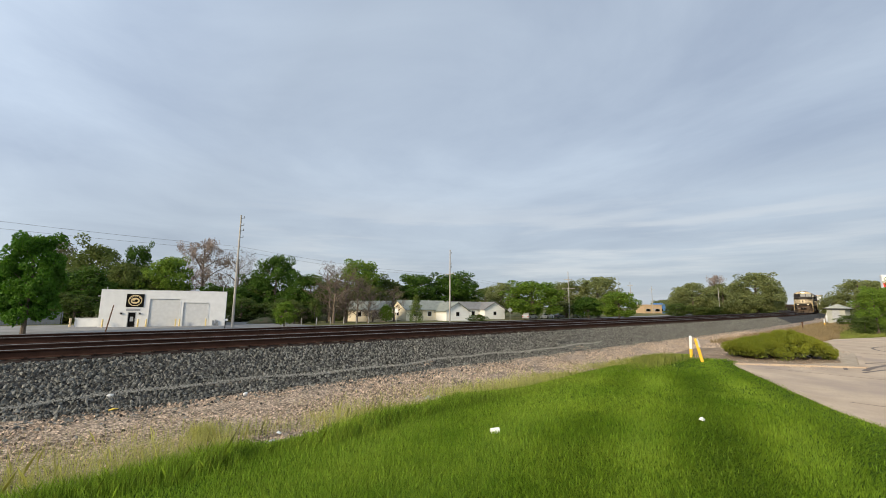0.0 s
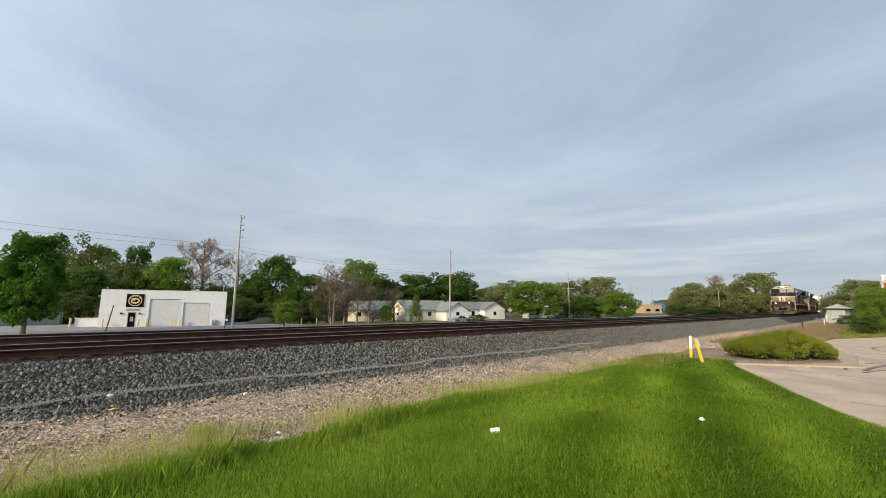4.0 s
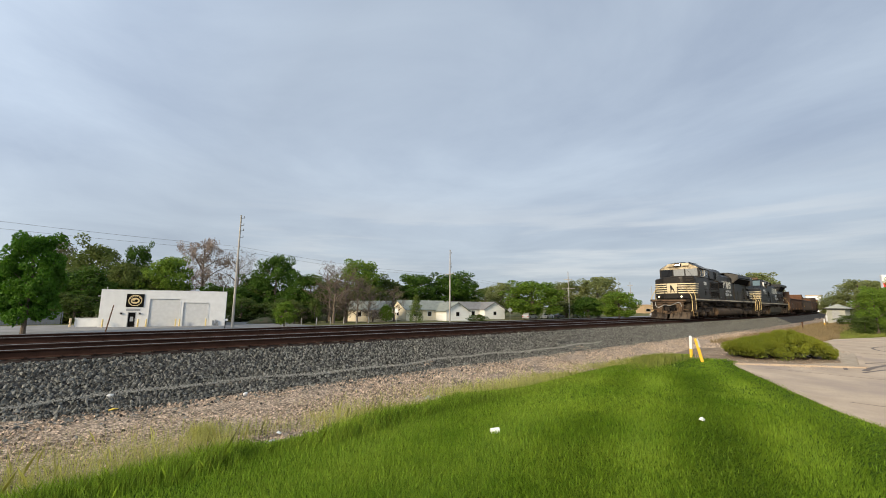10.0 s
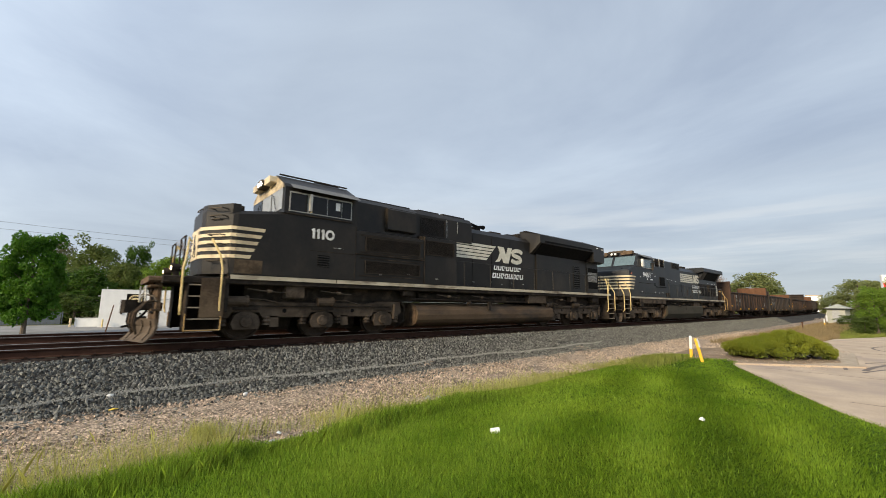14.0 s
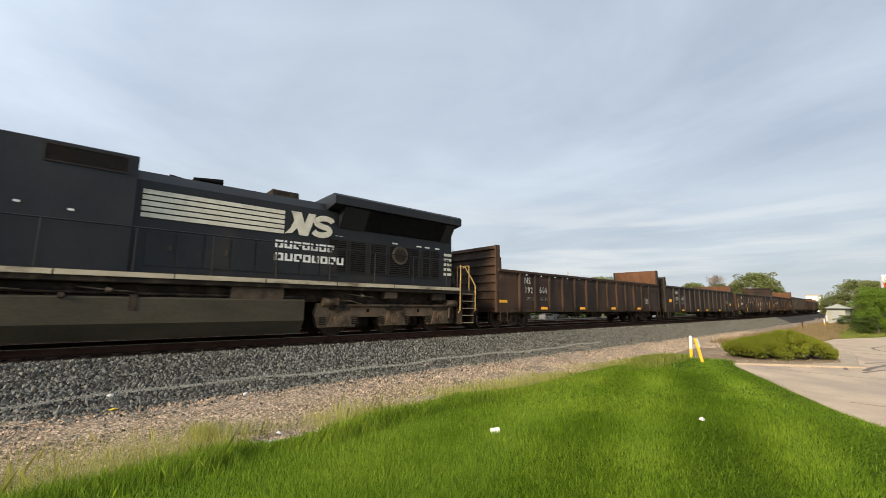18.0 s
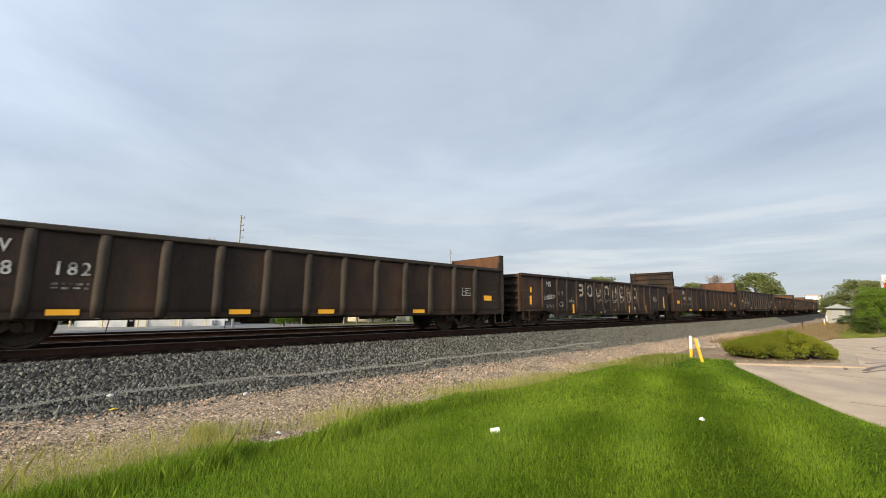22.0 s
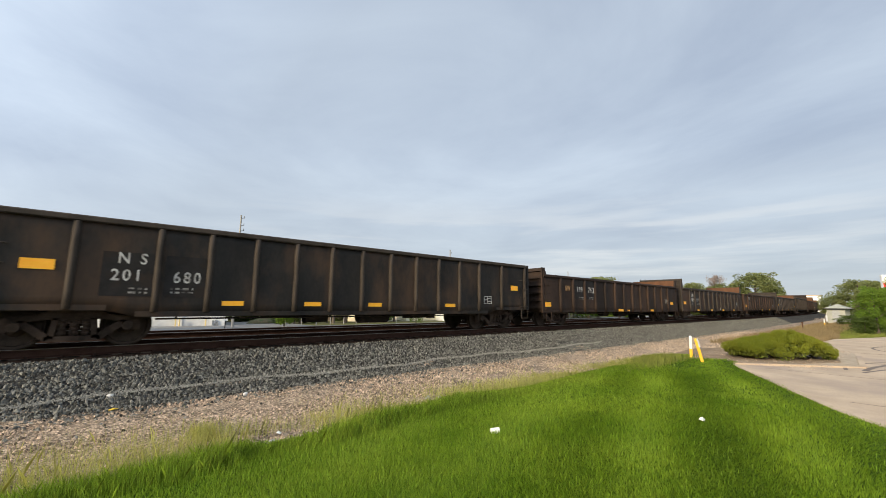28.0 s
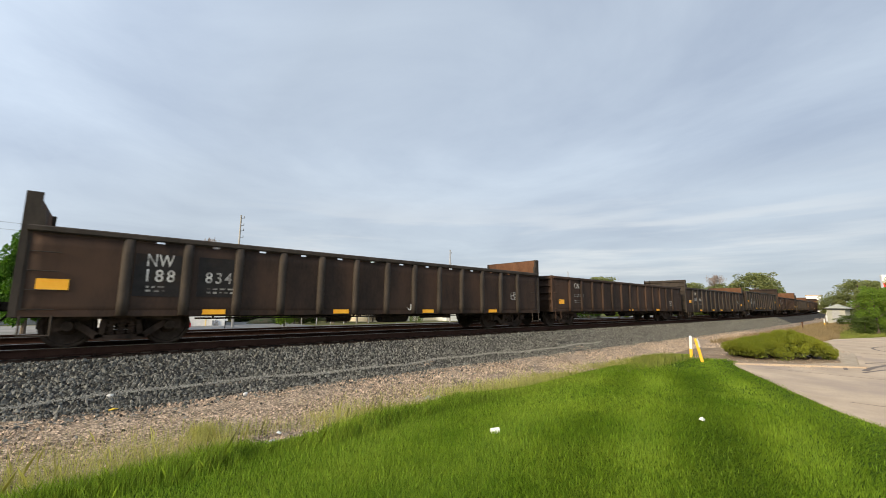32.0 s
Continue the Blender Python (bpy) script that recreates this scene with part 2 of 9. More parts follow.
RIBM = mat("dusty brown side post", (0.022, 0.017, 0.013), (0.050, 0.038, 0.029), rough=0.8, scale=3, fine=25, bump=0.15, stretch=(1, 1, 0.4))
WHEEL = mat("brown wheel steel", (0.030, 0.021, 0.016), (0.060, 0.043, 0.032), spec=0.2, rough=0.75, scale=6, fine=40, bump=0.15)
DARK = mat("dark interior", (0.006, 0.006, 0.006), (0.010, 0.010, 0.010), rough=0.8, bump=0, spec=0.05)
WINDOW = mat("dark tinted glass", (0.007, 0.0075, 0.008), (0.012, 0.012, 0.013), rough=0.08, bump=0, spec=0.22)
# pale grey base colour stands in for the sky mirrored in the glass
WINDSH = mat("windshield glass with painted sky reflection", (0.20, 0.205, 0.20), (0.26, 0.265, 0.26), rough=0.12, bump=0, spec=0.6)
GREYLENS = mat("grey lamp glass", (0.22, 0.22, 0.21), (0.30, 0.30, 0.28), rough=0.3, bump=0)
ALU = mat("dull aluminium trim", (0.30, 0.30, 0.28), (0.40, 0.39, 0.37), rough=0.5, metal=0.2, scale=6, bump=0.05)
SHADE = mat("grey sunshade metal", (0.10, 0.10, 0.10), (0.15, 0.15, 0.145), rough=0.6, scale=4, bump=0.05)
GRILLE = mat("brown dusted grille steel", (0.018, 0.0145, 0.012), (0.034, 0.027, 0.021), rough=0.75, scale=3, fine=40, bump=0.2, spec=0.15)
PLOWM = mat("dusty scraped plow steel", (0.066, 0.049, 0.035), (0.125, 0.096, 0.070), rough=0.8, scale=3, fine=22, bump=0.35, spots=(0.024, 0.018, 0.014), spot_at=0.52, spec=0.15, stretch=(1, 1, 0.4))
NOSEDUST = mat("brown dust on black nose paint", (0.062, 0.042, 0.026), (0.115, 0.083, 0.053), rough=0.75, scale=2.5, fine=20, bump=0.1, spots=(0.020, 0.015, 0.011), spot_at=0.55, spec=0.15)
PILOT = mat("rust and dust caked pilot", (0.082, 0.053, 0.033), (0.150, 0.103, 0.067), rough=0.85, scale=4, fine=25, bump=0.3, spots=(0.035, 0.025, 0.018), spot_at=0.55, spec=0.12)
TRUCKG = mat("tan dusted truck casting", (0.094, 0.064, 0.041), (0.155, 0.113, 0.076), rough=0.85, scale=3, fine=30, bump=0.25, spots=(0.030, 0.023, 0.017), spot_at=0.58, spec=0.12)
TRUCKF = mat("brown freight truck casting", (0.036, 0.024, 0.018), (0.070, 0.050, 0.038), rough=0.85, scale=4, fine=35, bump=0.25, spots=(0.020, 0.015, 0.012), spot_at=0.57, spec=0.15)
TRUCK = mat("dust caked truck casting", (0.050, 0.037, 0.027), (0.096, 0.073, 0.053), rough=0.85, scale=3, fine=30, bump=0.25, spots=(0.022, 0.018, 0.014), spot_at=0.58, spec=0.12)
SILLPAINT = mat("chipped dirty cream sill paint", (0.36, 0.31, 0.22), (0.50, 0.44, 0.33), rough=0.6, scale=2.5, fine=22, bump=0.08, spots=(0.13, 0.10, 0.07), spot_at=0.57, stretch=(0.6, 1, 2))
# blue grey base colour carries a painted reflection of the sky
WINDBLUE = mat("cab glass with painted reflection", (0.075, 0.11, 0.12), (0.10, 0.145, 0.155), rough=0.05, bump=0, spec=0.8)
HEADLIGHT = mat("lit headlight", (1.0, 0.86, 0.62), rough=0.3, bump=0, emit=60.0)
DITCHLIGHT = mat("lit ditch light", (1.0, 0.80, 0.50), rough=0.3, bump=0, emit=9.0)
TIE = mat("brown weathered tie", (0.021, 0.013, 0.010), (0.039, 0.025, 0.019), spec=0.08, rough=0.95, scale=3, fine=30, bump=0.4, stretch=(4, 0.5, 1), rnd=0.25)


# ---- mesh helpers ----
class M:
    """A growing list of vertices and faces for one mesh."""

    def __init__(self):
        self.v, self.f = [], []

    def poly(self, pts):
        n = len(self.v)
        self.v += [tuple(p) for p in pts]
        self.f.append(tuple(range(n, n + len(pts))))
        return self

    def box(self, x0, x1, y0, y1, z0, z1, c=0.0):
        """A box; c > 0 chamfers its upright and lying long edges by an octagonal section."""
        if c:
            return self.prism([(y0 + c, z0), (y1 - c, z0), (y1, z0 + c), (y1, z1 - c), (y1 - c, z1), (y0 + c, z1), (y0, z1 - c), (y0, z0 + c)], x0, x1, "x")
        n = len(self.v)
        self.v += [(x0, y0, z0), (x1, y0, z0), (x1, y1, z0), (x0, y1, z0), (x0, y0, z1), (x1, y0, z1), (x1, y1, z1), (x0, y1, z1)]
        self.f += [tuple(n + i for i in q) for q in ((0, 3, 2, 1), (4, 5, 6, 7), (0, 1, 5, 4), (1, 2, 6, 5), (2, 3, 7, 6), (3, 0, 4, 7))]
        return self

    def prism(self, prof, a, b, axis="x"):
        """A closed outline swept from a to b. axis x: (y, z); axis y: (x, z); axis z: (x, y)."""
        n, k = len(self.v), len(prof)
        put = {"x": lambda t, p: (t, p[0], p[1]), "y": lambda t, p: (p[0], t, p[1]), "z": lambda t, p: (p[0], p[1], t)}[axis]
        self.v += [put(a, p) for p in prof] + [put(b, p) for p in prof]
        self.f += [tuple(range(n, n + k))[::-1], tuple(range(n + k, n + 2 * k))]
        self.f += [(n + i, n + (i + 1) % k, n + k + (i + 1) % k, n + k + i) for i in range(k)]
        return self

    def tube(self, p0, p1, r0, r1=None, k=8):
        r1 = r0 if r1 is None else r1
        p0, p1 = Vector(p0), Vector(p1)
        d = (p1 - p0).normalized()
        u = d.orthogonal().normalized()
        w = d.cross(u)
        n = len(self.v)
        for p, r in ((p0, r0), (p1, r1)):
            for i in range(k):
                a = 2 * math.pi * i / k
                self.v.append(tuple(p + u * (r * math.cos(a)) + w * (r * math.sin(a))))
        self.f += [(n + i, n + (i + 1) % k, n + k + (i + 1) % k, n + k + i) for i in range(k)]
        self.f += [tuple(range(n, n + k))[::-1], tuple(range(n + k, n + 2 * k))]
        return self

    def pipe(self, pts, r, k=6):
        """One bent bar through the points, its corners mitred."""
        P = [Vector(p) for p in pts]
        if len(P) == 2:
            return self.tube(P[0], P[1], r, r, k)
        T = [(b - a).normalized() for a, b in zip(P, P[1:])]
        n = T[0].orthogonal().normalized()
        rings = []
        for i, p in enumerate(P):
            a, b = T[max(i - 1, 0)], T[min(i, len(T) - 1)]
            m = a + b
            m = m.normalized() if m.length > 0.25 else a
            n = (n - m * n.dot(m)).normalized()
            w = m.cross(n)
            mitre = min(1.0 / max(m.dot(a), 0.4), 1.8)
            out = (b - a) - m * (b - a).dot(m)
            out = out.normalized() if out.length > 1e-5 else None
            ring = []
            for j in range(k):
                q = 2 * math.pi * j / k
                d = (n * math.cos(q) + w * math.sin(q)) * r
                if out is not None:
                    d = d + out * d.dot(out) * (mitre - 1.0)
                ring.append(tuple(p + d))
            rings.append(ring)
        return self.loft(rings)

    def loft(self, rings, cap=True):
        n, k = len(self.v), len(rings[0])
        for rg in rings:
            self.v += [tuple(p) for p in rg]
        for j in range(len(rings) - 1):
            o = n + j * k
            self.f += [(o + i, o + (i + 1) % k, o + k + (i + 1) % k, o + k + i) for i in range(k)]
        if cap:
            e = n + (len(rings) - 1) * k
            self.f += [tuple(range(n, n + k))[::-1], tuple(range(e, e + k))]
        return self

    def lathe(self, prof, y0, centre, k=20):
        """Outline of (y, radius) turned about the y axis through centre (x, z)."""
        rings = [[(centre[0] + r * math.cos(2 * math.pi * i / k), y0 + y, centre[1] + r * math.sin(2 * math.pi * i / k)) for i in range(k)] for y, r in prof]
        return self.loft(rings)

    def mesh(self, name, material, smooth=False):
        me = bpy.data.meshes.new(name)
        me.from_pydata(self.v, [], self.f)
        bm = bmesh.new()
        bm.from_mesh(me)
        bmesh.ops.recalc_face_normals(bm, faces=bm.faces)
        bm.to_mesh(me)
        bm.free()
        if smooth:
            me.polygons.foreach_set("use_smooth", [True] * len(me.polygons))
        me.materials.append(material)
        return me


def part(name, m, material, parent, label="", smooth=False):
    """One mesh object under a thing or a part."""
    me = m.mesh(name, material, smooth) if isinstance(m, M) else m
    ob = new(name, me)
    ob.parent = parent
    if label:
        ob["label"] = label
    return ob


def thing(name, label, category, group="", kind="", at=None):
    e = new(name)
    e.empty_display_size = 0.2
    if at is not None:
        e.matrix_basis = at
    return tagged(e, label, category, group, kind)


def solid(name, m, material, label, category, group="", kind="", smooth=False, at=None):
    ob = new(name, m.mesh(name, material, smooth))
    if at is not None:
        ob.matrix_basis = at
    return tagged(ob, label, category, group, kind)


def words(text, size, material, parent, at, label="", squash=1.0, name="lettering", space=1.0, bold=0.014):
    """Lettering as a thin mesh from the built-in font; at: pose of its left foot."""
    cu = bpy.data.curves.new("lettering", "FONT")
    cu.body, cu.size, cu.extrude, cu.resolution_u, cu.offset = text, size, 0.002, 3, size * bold
    cu.space_character = space
    tmp = bpy.data.objects.new("lettering_curve", cu)
    me = bpy.data.meshes.new_from_object(tmp)
    bpy.data.objects.remove(tmp)
    bpy.data.curves.remove(cu)
    me.materials.clear()
    me.materials.append(material)
    me.transform(at @ Matrix.Diagonal((squash, 1, 1, 1)))
    # each painted character is a part of its own
    bm = bmesh.new()
    bm.from_mesh(me)
    bpy.data.meshes.remove(me)
    bmesh.ops.remove_doubles(bm, verts=bm.verts, dist=0.0004)
    todo = set(bm.verts)
    glyphs = []
    while todo:
        stack, got = [todo.pop()], []
        while stack:
            v = stack.pop()
            got.append(v)
            for e in v.link_edges:
                o = e.other_vert(v)
                if o in todo:
                    todo.remove(o)
                    stack.append(o)
        glyphs.append(sorted(got, key=lambda v: v.index))
    for got in sorted(glyphs, key=lambda g: min(v.co.x for v in g)):
        idx = {v: i for i, v in enumerate(got)}
        one = bpy.data.meshes.new("character")
        one.from_pydata([tuple(v.co) for v in got], [], [[idx[v] for v in f.verts] for f in bm.faces if f.verts[0] in idx])
        one.materials.append(material)
        ob = new("character", one)
        ob.parent = parent
        if label:
            ob["label"] = label
    bm.free()


def name_bars(n, width, height, material, parent, at, label, hollow=False, lean=0.18, worn=1):
    """A railroad's name as n plain painted shapes, each an open block; hollow: eight sided and worn, else leaning and some open on one side."""
    step = width / n
    for i in range(n):
        x0, x1 = i * step, i * step + step * (0.80 if hollow else 0.84)
        m = M()
        if hollow:
            t, c = height * 0.19, height * 0.17
            outer = [(x0 + c, 0), (x1 - c, 0), (x1, c), (x1, height - c), (x1 - c, height), (x0 + c, height), (x0, height - c), (x0, c)]
            k = c * 0.5
            inner = [(x0 + t + k, t), (x1 - t - k, t), (x1 - t, t + k), (x1 - t, height - t - k), (x1 - t - k, height - t), (x0 + t + k, height - t), (x0 + t, height - t - k), (x0 + t, t + k)]
            m.v = [(x, y, 0.004) for x, y in outer + inner]
            gone = ((6, 7), (), (3, 4, 5), (0, 7, 1), (4, 0), (1, 2), (0,), (5, 6))[worn]
            m.f = [(j, (j + 1) % 8, 8 + (j + 1) % 8, 8 + j) for j in range(8) if j not in gone]
            if worn in (0, 4, 5, 6):
                b = len(m.v)
                m.v += [(x0 + t * 0.6, height * 0.42, 0.004), (x1 - t * 0.6, height * 0.42, 0.004), (x1 - t * 0.6, height * 0.58, 0.004), (x0 + t * 0.6, height * 0.58, 0.004)]
                m.f.append((b, b + 1, b + 2, b + 3))
        else:
            t, u = height * 0.24, height * 0.30
            sk = lambda x, z: (x + lean * z, z, 0.004)
            bars_ = [(x0, x0 + u, 0, height), (x1 - u, x1, 0, height), (x0 + u, x1 - u, height - t, height), (x0 + u, x1 - u, 0, t)]
            if i % 3 == 1:
                bars_.pop(2)
            elif i % 4 == 2:
                bars_[1] = (x1 - u, x1, height * 0.45, height)
            for a0, a1, z0, z1 in bars_:
                m.poly([sk(a0, z0), sk(a1, z0), sk(a1, z1), sk(a0, z1)])
        me = m.mesh("painted_block", material)
        me.transform(at)
        part("painted_block", me, material, parent, label)


SIDE = lambda x, z, y=-1.56: Matrix.Translation((x, y, z)) @ pose(0, 0, 0, 90, 0, 0)

# ---- the line of the track ----
TRACK_Y, CURVE_X, CURVE_R, CURVE_END = 12.66, 41.0, 1217.0, 420.0
GAP2 = 4.2


def on_track(s, off=0.0):
    """Place and heading at s metres along the track, off metres beyond its centre line."""
    if s <= CURVE_X:
        return s, TRACK_Y + off, 0.0
    a = (min(s, CURVE_END) - CURVE_X) / CURVE_R
    x, y = CURVE_X + CURVE_R * math.sin(a), TRACK_Y + CURVE_R * (1 - math.cos(a))
    if s > CURVE_END:
        x, y = x + (s - CURVE_END) * math.cos(a), y + (s - CURVE_END) * math.sin(a)
    return x - off * math.sin(a), y + off * math.cos(a), a


def bend(x):
    return 0.0 if x <= CURVE_X else (x - CURVE_X) ** 2 / (2 * CURVE_R) if x < 415 else (374 ** 2 / (2 * CURVE_R) + (x - 415) * 374 / CURVE_R)


def lerp_table(t, v):
    for (a, za), (b, zb) in zip(t, t[1:]):
        if v <= b:
            k = max(0.0, (v - a) / (b - a))
            return za + (zb - za) * k
    return t[-1][1]


# height over the distance from the near track's centre line
PROFILE = [(-60, -1.1), (-30, -0.95), (-13, -0.72), (-9, -0.80), (-6.3, -1.02), (-5.2, -1.08), (-2.9, -0.95), (-1.5, -0.27), (GAP2 + 1.6, -0.27),
           (GAP2 + 4, -1.2), (GAP2 + 8, -1.6), (18, -2.0), (26, -2.2), (42, -2.35), (48, -2.35), (400, -2.3), (3000, -2.4)]


def ground_z(x, y):
    if y < 4.4 and x > 2:
        q = x - kerb_x(y)
        k = (min(1.0, max(0.0, (q + 3.4) / 3.3)) ** 1.5 * 0.72 + 0.28 * min(1.0, max(0.0, q / 0.5))) * min(1.0, (4.4 - y) / 0.6)
        return lerp_table(PROFILE, y - bend(x) - TRACK_Y) * (1 - k) - 1.02 * k
    return lerp_table(PROFILE, y - bend(x) - TRACK_Y)


# the drive's kerb line: from behind the camera to the ditch corner
KERB = [(-8.0, -40.0), (5.2, -8.0), (7.6, -3.2), (9.87, 0.43), (10.56, 0.92), (12.59, 2.0), (16.64, 4.06)]


def kerb_x(y):
    for (xa, ya), (xb, yb) in zip(KERB, KERB[1:]):
        if y <= yb:
            return xa + (xb - xa) * (y - ya) / (yb - ya)
    return 16.64


# ---- ground ----
def ground_material():
    """Earth, far grass and asphalt by place, with grain at two scales."""
    m = bpy.data.materials.new("field ground")
    m.use_nodes = True
    nt = m.node_tree
    N, L = nt.nodes.new, nt.links.new
    b = nt.nodes["Principled BSDF"]
    b.inputs["Roughness"].default_value = 0.95
    b.inputs["Specular IOR Level"].default_value = 0.15
    tc = N("ShaderNodeTexCoord")
    n1 = N("ShaderNodeTexNoise"); n1.inputs["Scale"].default_value = 0.35; n1.inputs["Detail"].default_value = 6
    n2 = N("ShaderNodeTexNoise"); n2.inputs["Scale"].default_value = 14; n2.inputs["Detail"].default_value = 4
    L(tc.outputs["Object"], n1.inputs["Vector"]); L(tc.outputs["Object"], n2.inputs["Vector"])
    r = N("ShaderNodeValToRGB")
    r.color_ramp.elements[0].position, r.color_ramp.elements[0].color = 0.38, (0.095, 0.112, 0.034, 1)
    r.color_ramp.elements[1].position, r.color_ramp.elements[1].color = 0.66, (0.17, 0.145, 0.075, 1)
    L(n1.outputs[0], r.inputs[0])
    mx = N("ShaderNodeMixRGB"); mx.blend_type = "OVERLAY"; mx.inputs[0].default_value = 0.6
    L(r.outputs[0], mx.inputs[1]); L(n2.outputs[0], mx.inputs[2])
    L(mx.outputs[0], b.inputs["Base Color"])
    bp = N("ShaderNodeBump"); bp.inputs["Strength"].default_value, bp.inputs["Distance"].default_value = 0.6, 0.05
    L(n2.outputs[0], bp.inputs["Height"]); L(bp.outputs[0], b.inputs["Normal"])
    return m


def sheet(name, xs, ns, zf, material, kind_label, category, lift=0.0, curved=True, kind="structure", smooth=True):
    """A grid over x and the distance n from the near track, laid on heights zf(x, y)."""
    me = bpy.data.meshes.new(name)
    v = []
    for x in xs:
        for n in ns:
            y = TRACK_Y + n + (bend(x) if curved else 0)
            v.append((x, y, zf(x, y) + lift))
    k = len(ns)
    f = [(i * k + j, (i + 1) * k + j, (i + 1) * k + j + 1, i * k + j + 1) for i in range(len(xs) - 1) for j in range(k - 1)]
    me.from_pydata(v, [], f)
    if smooth:
        me.polygons.foreach_set("use_smooth", [True] * len(me.polygons))
    me.materials.append(material)
    ob = new(name, me)
    return tagged(ob, kind_label, category, "", kind)


XS = [-2500, -900, -300, -120, -60, -40] + list(range(-30, 60, 2)) + list(range(60, 200, 6)) + list(range(200, 420, 15)) + [450, 600, 900, 1500, 3000]
NS = [-2500, -800, -300, -120, -60, -40, -30, -24, -20, -17, -15, -13, -11, -9, -7.5, -6.3, -5.7, -5.2, -4.5, -3.7, -2.9, -2.4, -1.8, -0.5, 1.5, 4, GAP2 + 1.8, GAP2 + 3,
      GAP2 + 4, GAP2 + 6, GAP2 + 8, 15, 18, 22, 26, 32, 40, 60, 90, 150, 300, 800, 3000]
sheet("ground", XS, NS, lambda x, y: ground_z(x, y) - (0.15 if y < 9.6 and x < 60 else 0.03), ground_material(), "rough grassy earth beside the railway", "ground")

LAWN = mat("mown lawn soil", (0.032, 0.066, 0.007), (0.052, 0.098, 0.011), rough=0.95, scale=0.6, fine=30, bump=0.6, bump_dist=0.03, spec=0.1)
GRAVEL = mat("tan trackside gravel", (0.33, 0.252, 0.182), (0.49, 0.385, 0.288), cells=30.0, rough=0.95, scale=3, fine=45, bump=0.8, bump_dist=0.03, spots=(0.20, 0.165, 0.125), spot_at=0.60, spec=0.15)
BALLAST = mat("dark grey ballast", (0.044, 0.043, 0.040), (0.088, 0.085, 0.078), cells=15.0, rough=0.9, scale=9, fine=45, bump=0.9, bump_dist=0.05, spots=(0.035, 0.034, 0.035), spot_at=0.56, spec=0.2)
TRACKBED = mat("brown dusty track bed", cells=15.0, c1=(0.020, 0.0135, 0.0105), c2=(0.038, 0.026, 0.020), rough=0.95, scale=4, fine=40, bump=0.8, bump_dist=0.04, spec=0.15)
STONE = mat("grey ballast stone", (0.050, 0.050, 0.045), (0.180, 0.178, 0.159), rough=0.85, scale=15, fine=60, bump=0.2, rnd=0.85, spec=0.2)
PEBBLE = mat("tan pebble", (0.27, 0.205, 0.150), (0.47, 0.370, 0.280), rough=0.9, scale=15, fine=60, bump=0.2, rnd=0.75, spec=0.2)

fx = [-40, -30] + [x * 1.0 for x in range(-20, 44)] + list(range(44, 420, 8))
steps = lambda a, b, k: [a + (b - a) * i / k for i in range(k + 1)]


def rough_z(amp, scale):
    return lambda x, y: ground_z(x, y) + amp * noise.noise((x * scale, y * scale, 3.1))


# where the mown lawn gives way to the gravel: the distance y at each x
EDGE_X = [-20.0, -0.6, 0.3, 0.7, 1.0, 1.3, 1.6, 1.9, 2.3, 3.1, 3.8, 4.3, 5.0, 5.8, 6.6, 7.6, 8.6, 10.2, 11.5, 13.0, 17.5]
EDGE_Y = [5.70, 5.60, 5.60, 5.65, 5.70, 5.75, 5.85, 5.70, 5.65, 5.70, 5.85, 5.90, 5.90, 6.00, 6.00, 5.95, 5.95, 6.10, 6.15, 6.10, 6.25]


def lawn_edge(x):
    return np.interp(x, EDGE_X, EDGE_Y)


# lawn: along the gravel, cut off by the drive's edge
def lawn_sheet():
    ns = steps(-24, -6.0, 60)
    xs = steps(-20, 17.2, 90)
    me = bpy.data.meshes.new("lawn")
    v, f = [], []
    for x in xs:
        for n in ns:
            y = TRACK_Y + n
            x1 = min(x, kerb_x(y) - 0.03) if y < KERB[-1][1] else x
            v.append((x1, y, ground_z(x1, y) - 0.02 + 0.025 * noise.noise((x1 * 0.6, y * 0.6, 0)) + 0.05 * min(1.0, max(0.0, y - 4.6))))
    k = len(ns)
    for i in range(len(xs) - 1):
        for j in range(k - 1):
            q = (i * k + j, (i + 1) * k + j, (i + 1) * k + j + 1, i * k + j + 1)
            wide = max(v[q[1]][0] - v[q[0]][0], v[q[2]][0] - v[q[3]][0])
            if wide > 0.01 and TRACK_Y + ns[j] < lawn_edge(xs[i + 1]) - 0.1:
                f.append(q)
    me.from_pydata(v, [], f)
    me.polygons.foreach_set("use_smooth", [True] * len(me.polygons))
    me.materials.append(LAWN)
    return tagged(new("lawn", me), "bright green mown grass bank", "lawn", "", "structure")


lawn_sheet()
sheet("gravel_strip", fx, steps(-7.2, -2.6, 14), rough_z(0.05, 1.2), GRAVEL, "tan and brown trackside gravel", "gravel", 0.01)
sheet("ballast_bed", fx, [-3.1, -2.9, -2.6, -2.3, -2.0, -1.7, -1.5, -1.3], lambda x, y: ground_z(x, y) + 0.05 * noise.noise((x * 2, y * 2, 9)), BALLAST, "dark grey crushed stone ballast shoulder", "ballast", 0.03)
sheet("track_bed", fx, [-1.32, -1.0, -0.5, 0, 1, 2, 3, 4, 5, 5.6, 6.2, 7.2, 8.2], lambda x, y: ground_z(x, y) + 0.015 * noise.noise((x * 3, y * 3, 5)), TRACKBED,
      "brown stained ballast between the rails", "ballast", 0.065)


# ---- two tracks ----
def rail_profile():
    return [(-0.07, -0.185), (0.07, -0.185), (0.07, -0.172), (0.012, -0.15), (0.012, -0.045), (0.036, -0.035), (0.036, -0.012), (-0.036, -0.012), (-0.036, -0.035), (-0.012, -0.045), (-0.012, -0.15), (-0.07, -0.172)]


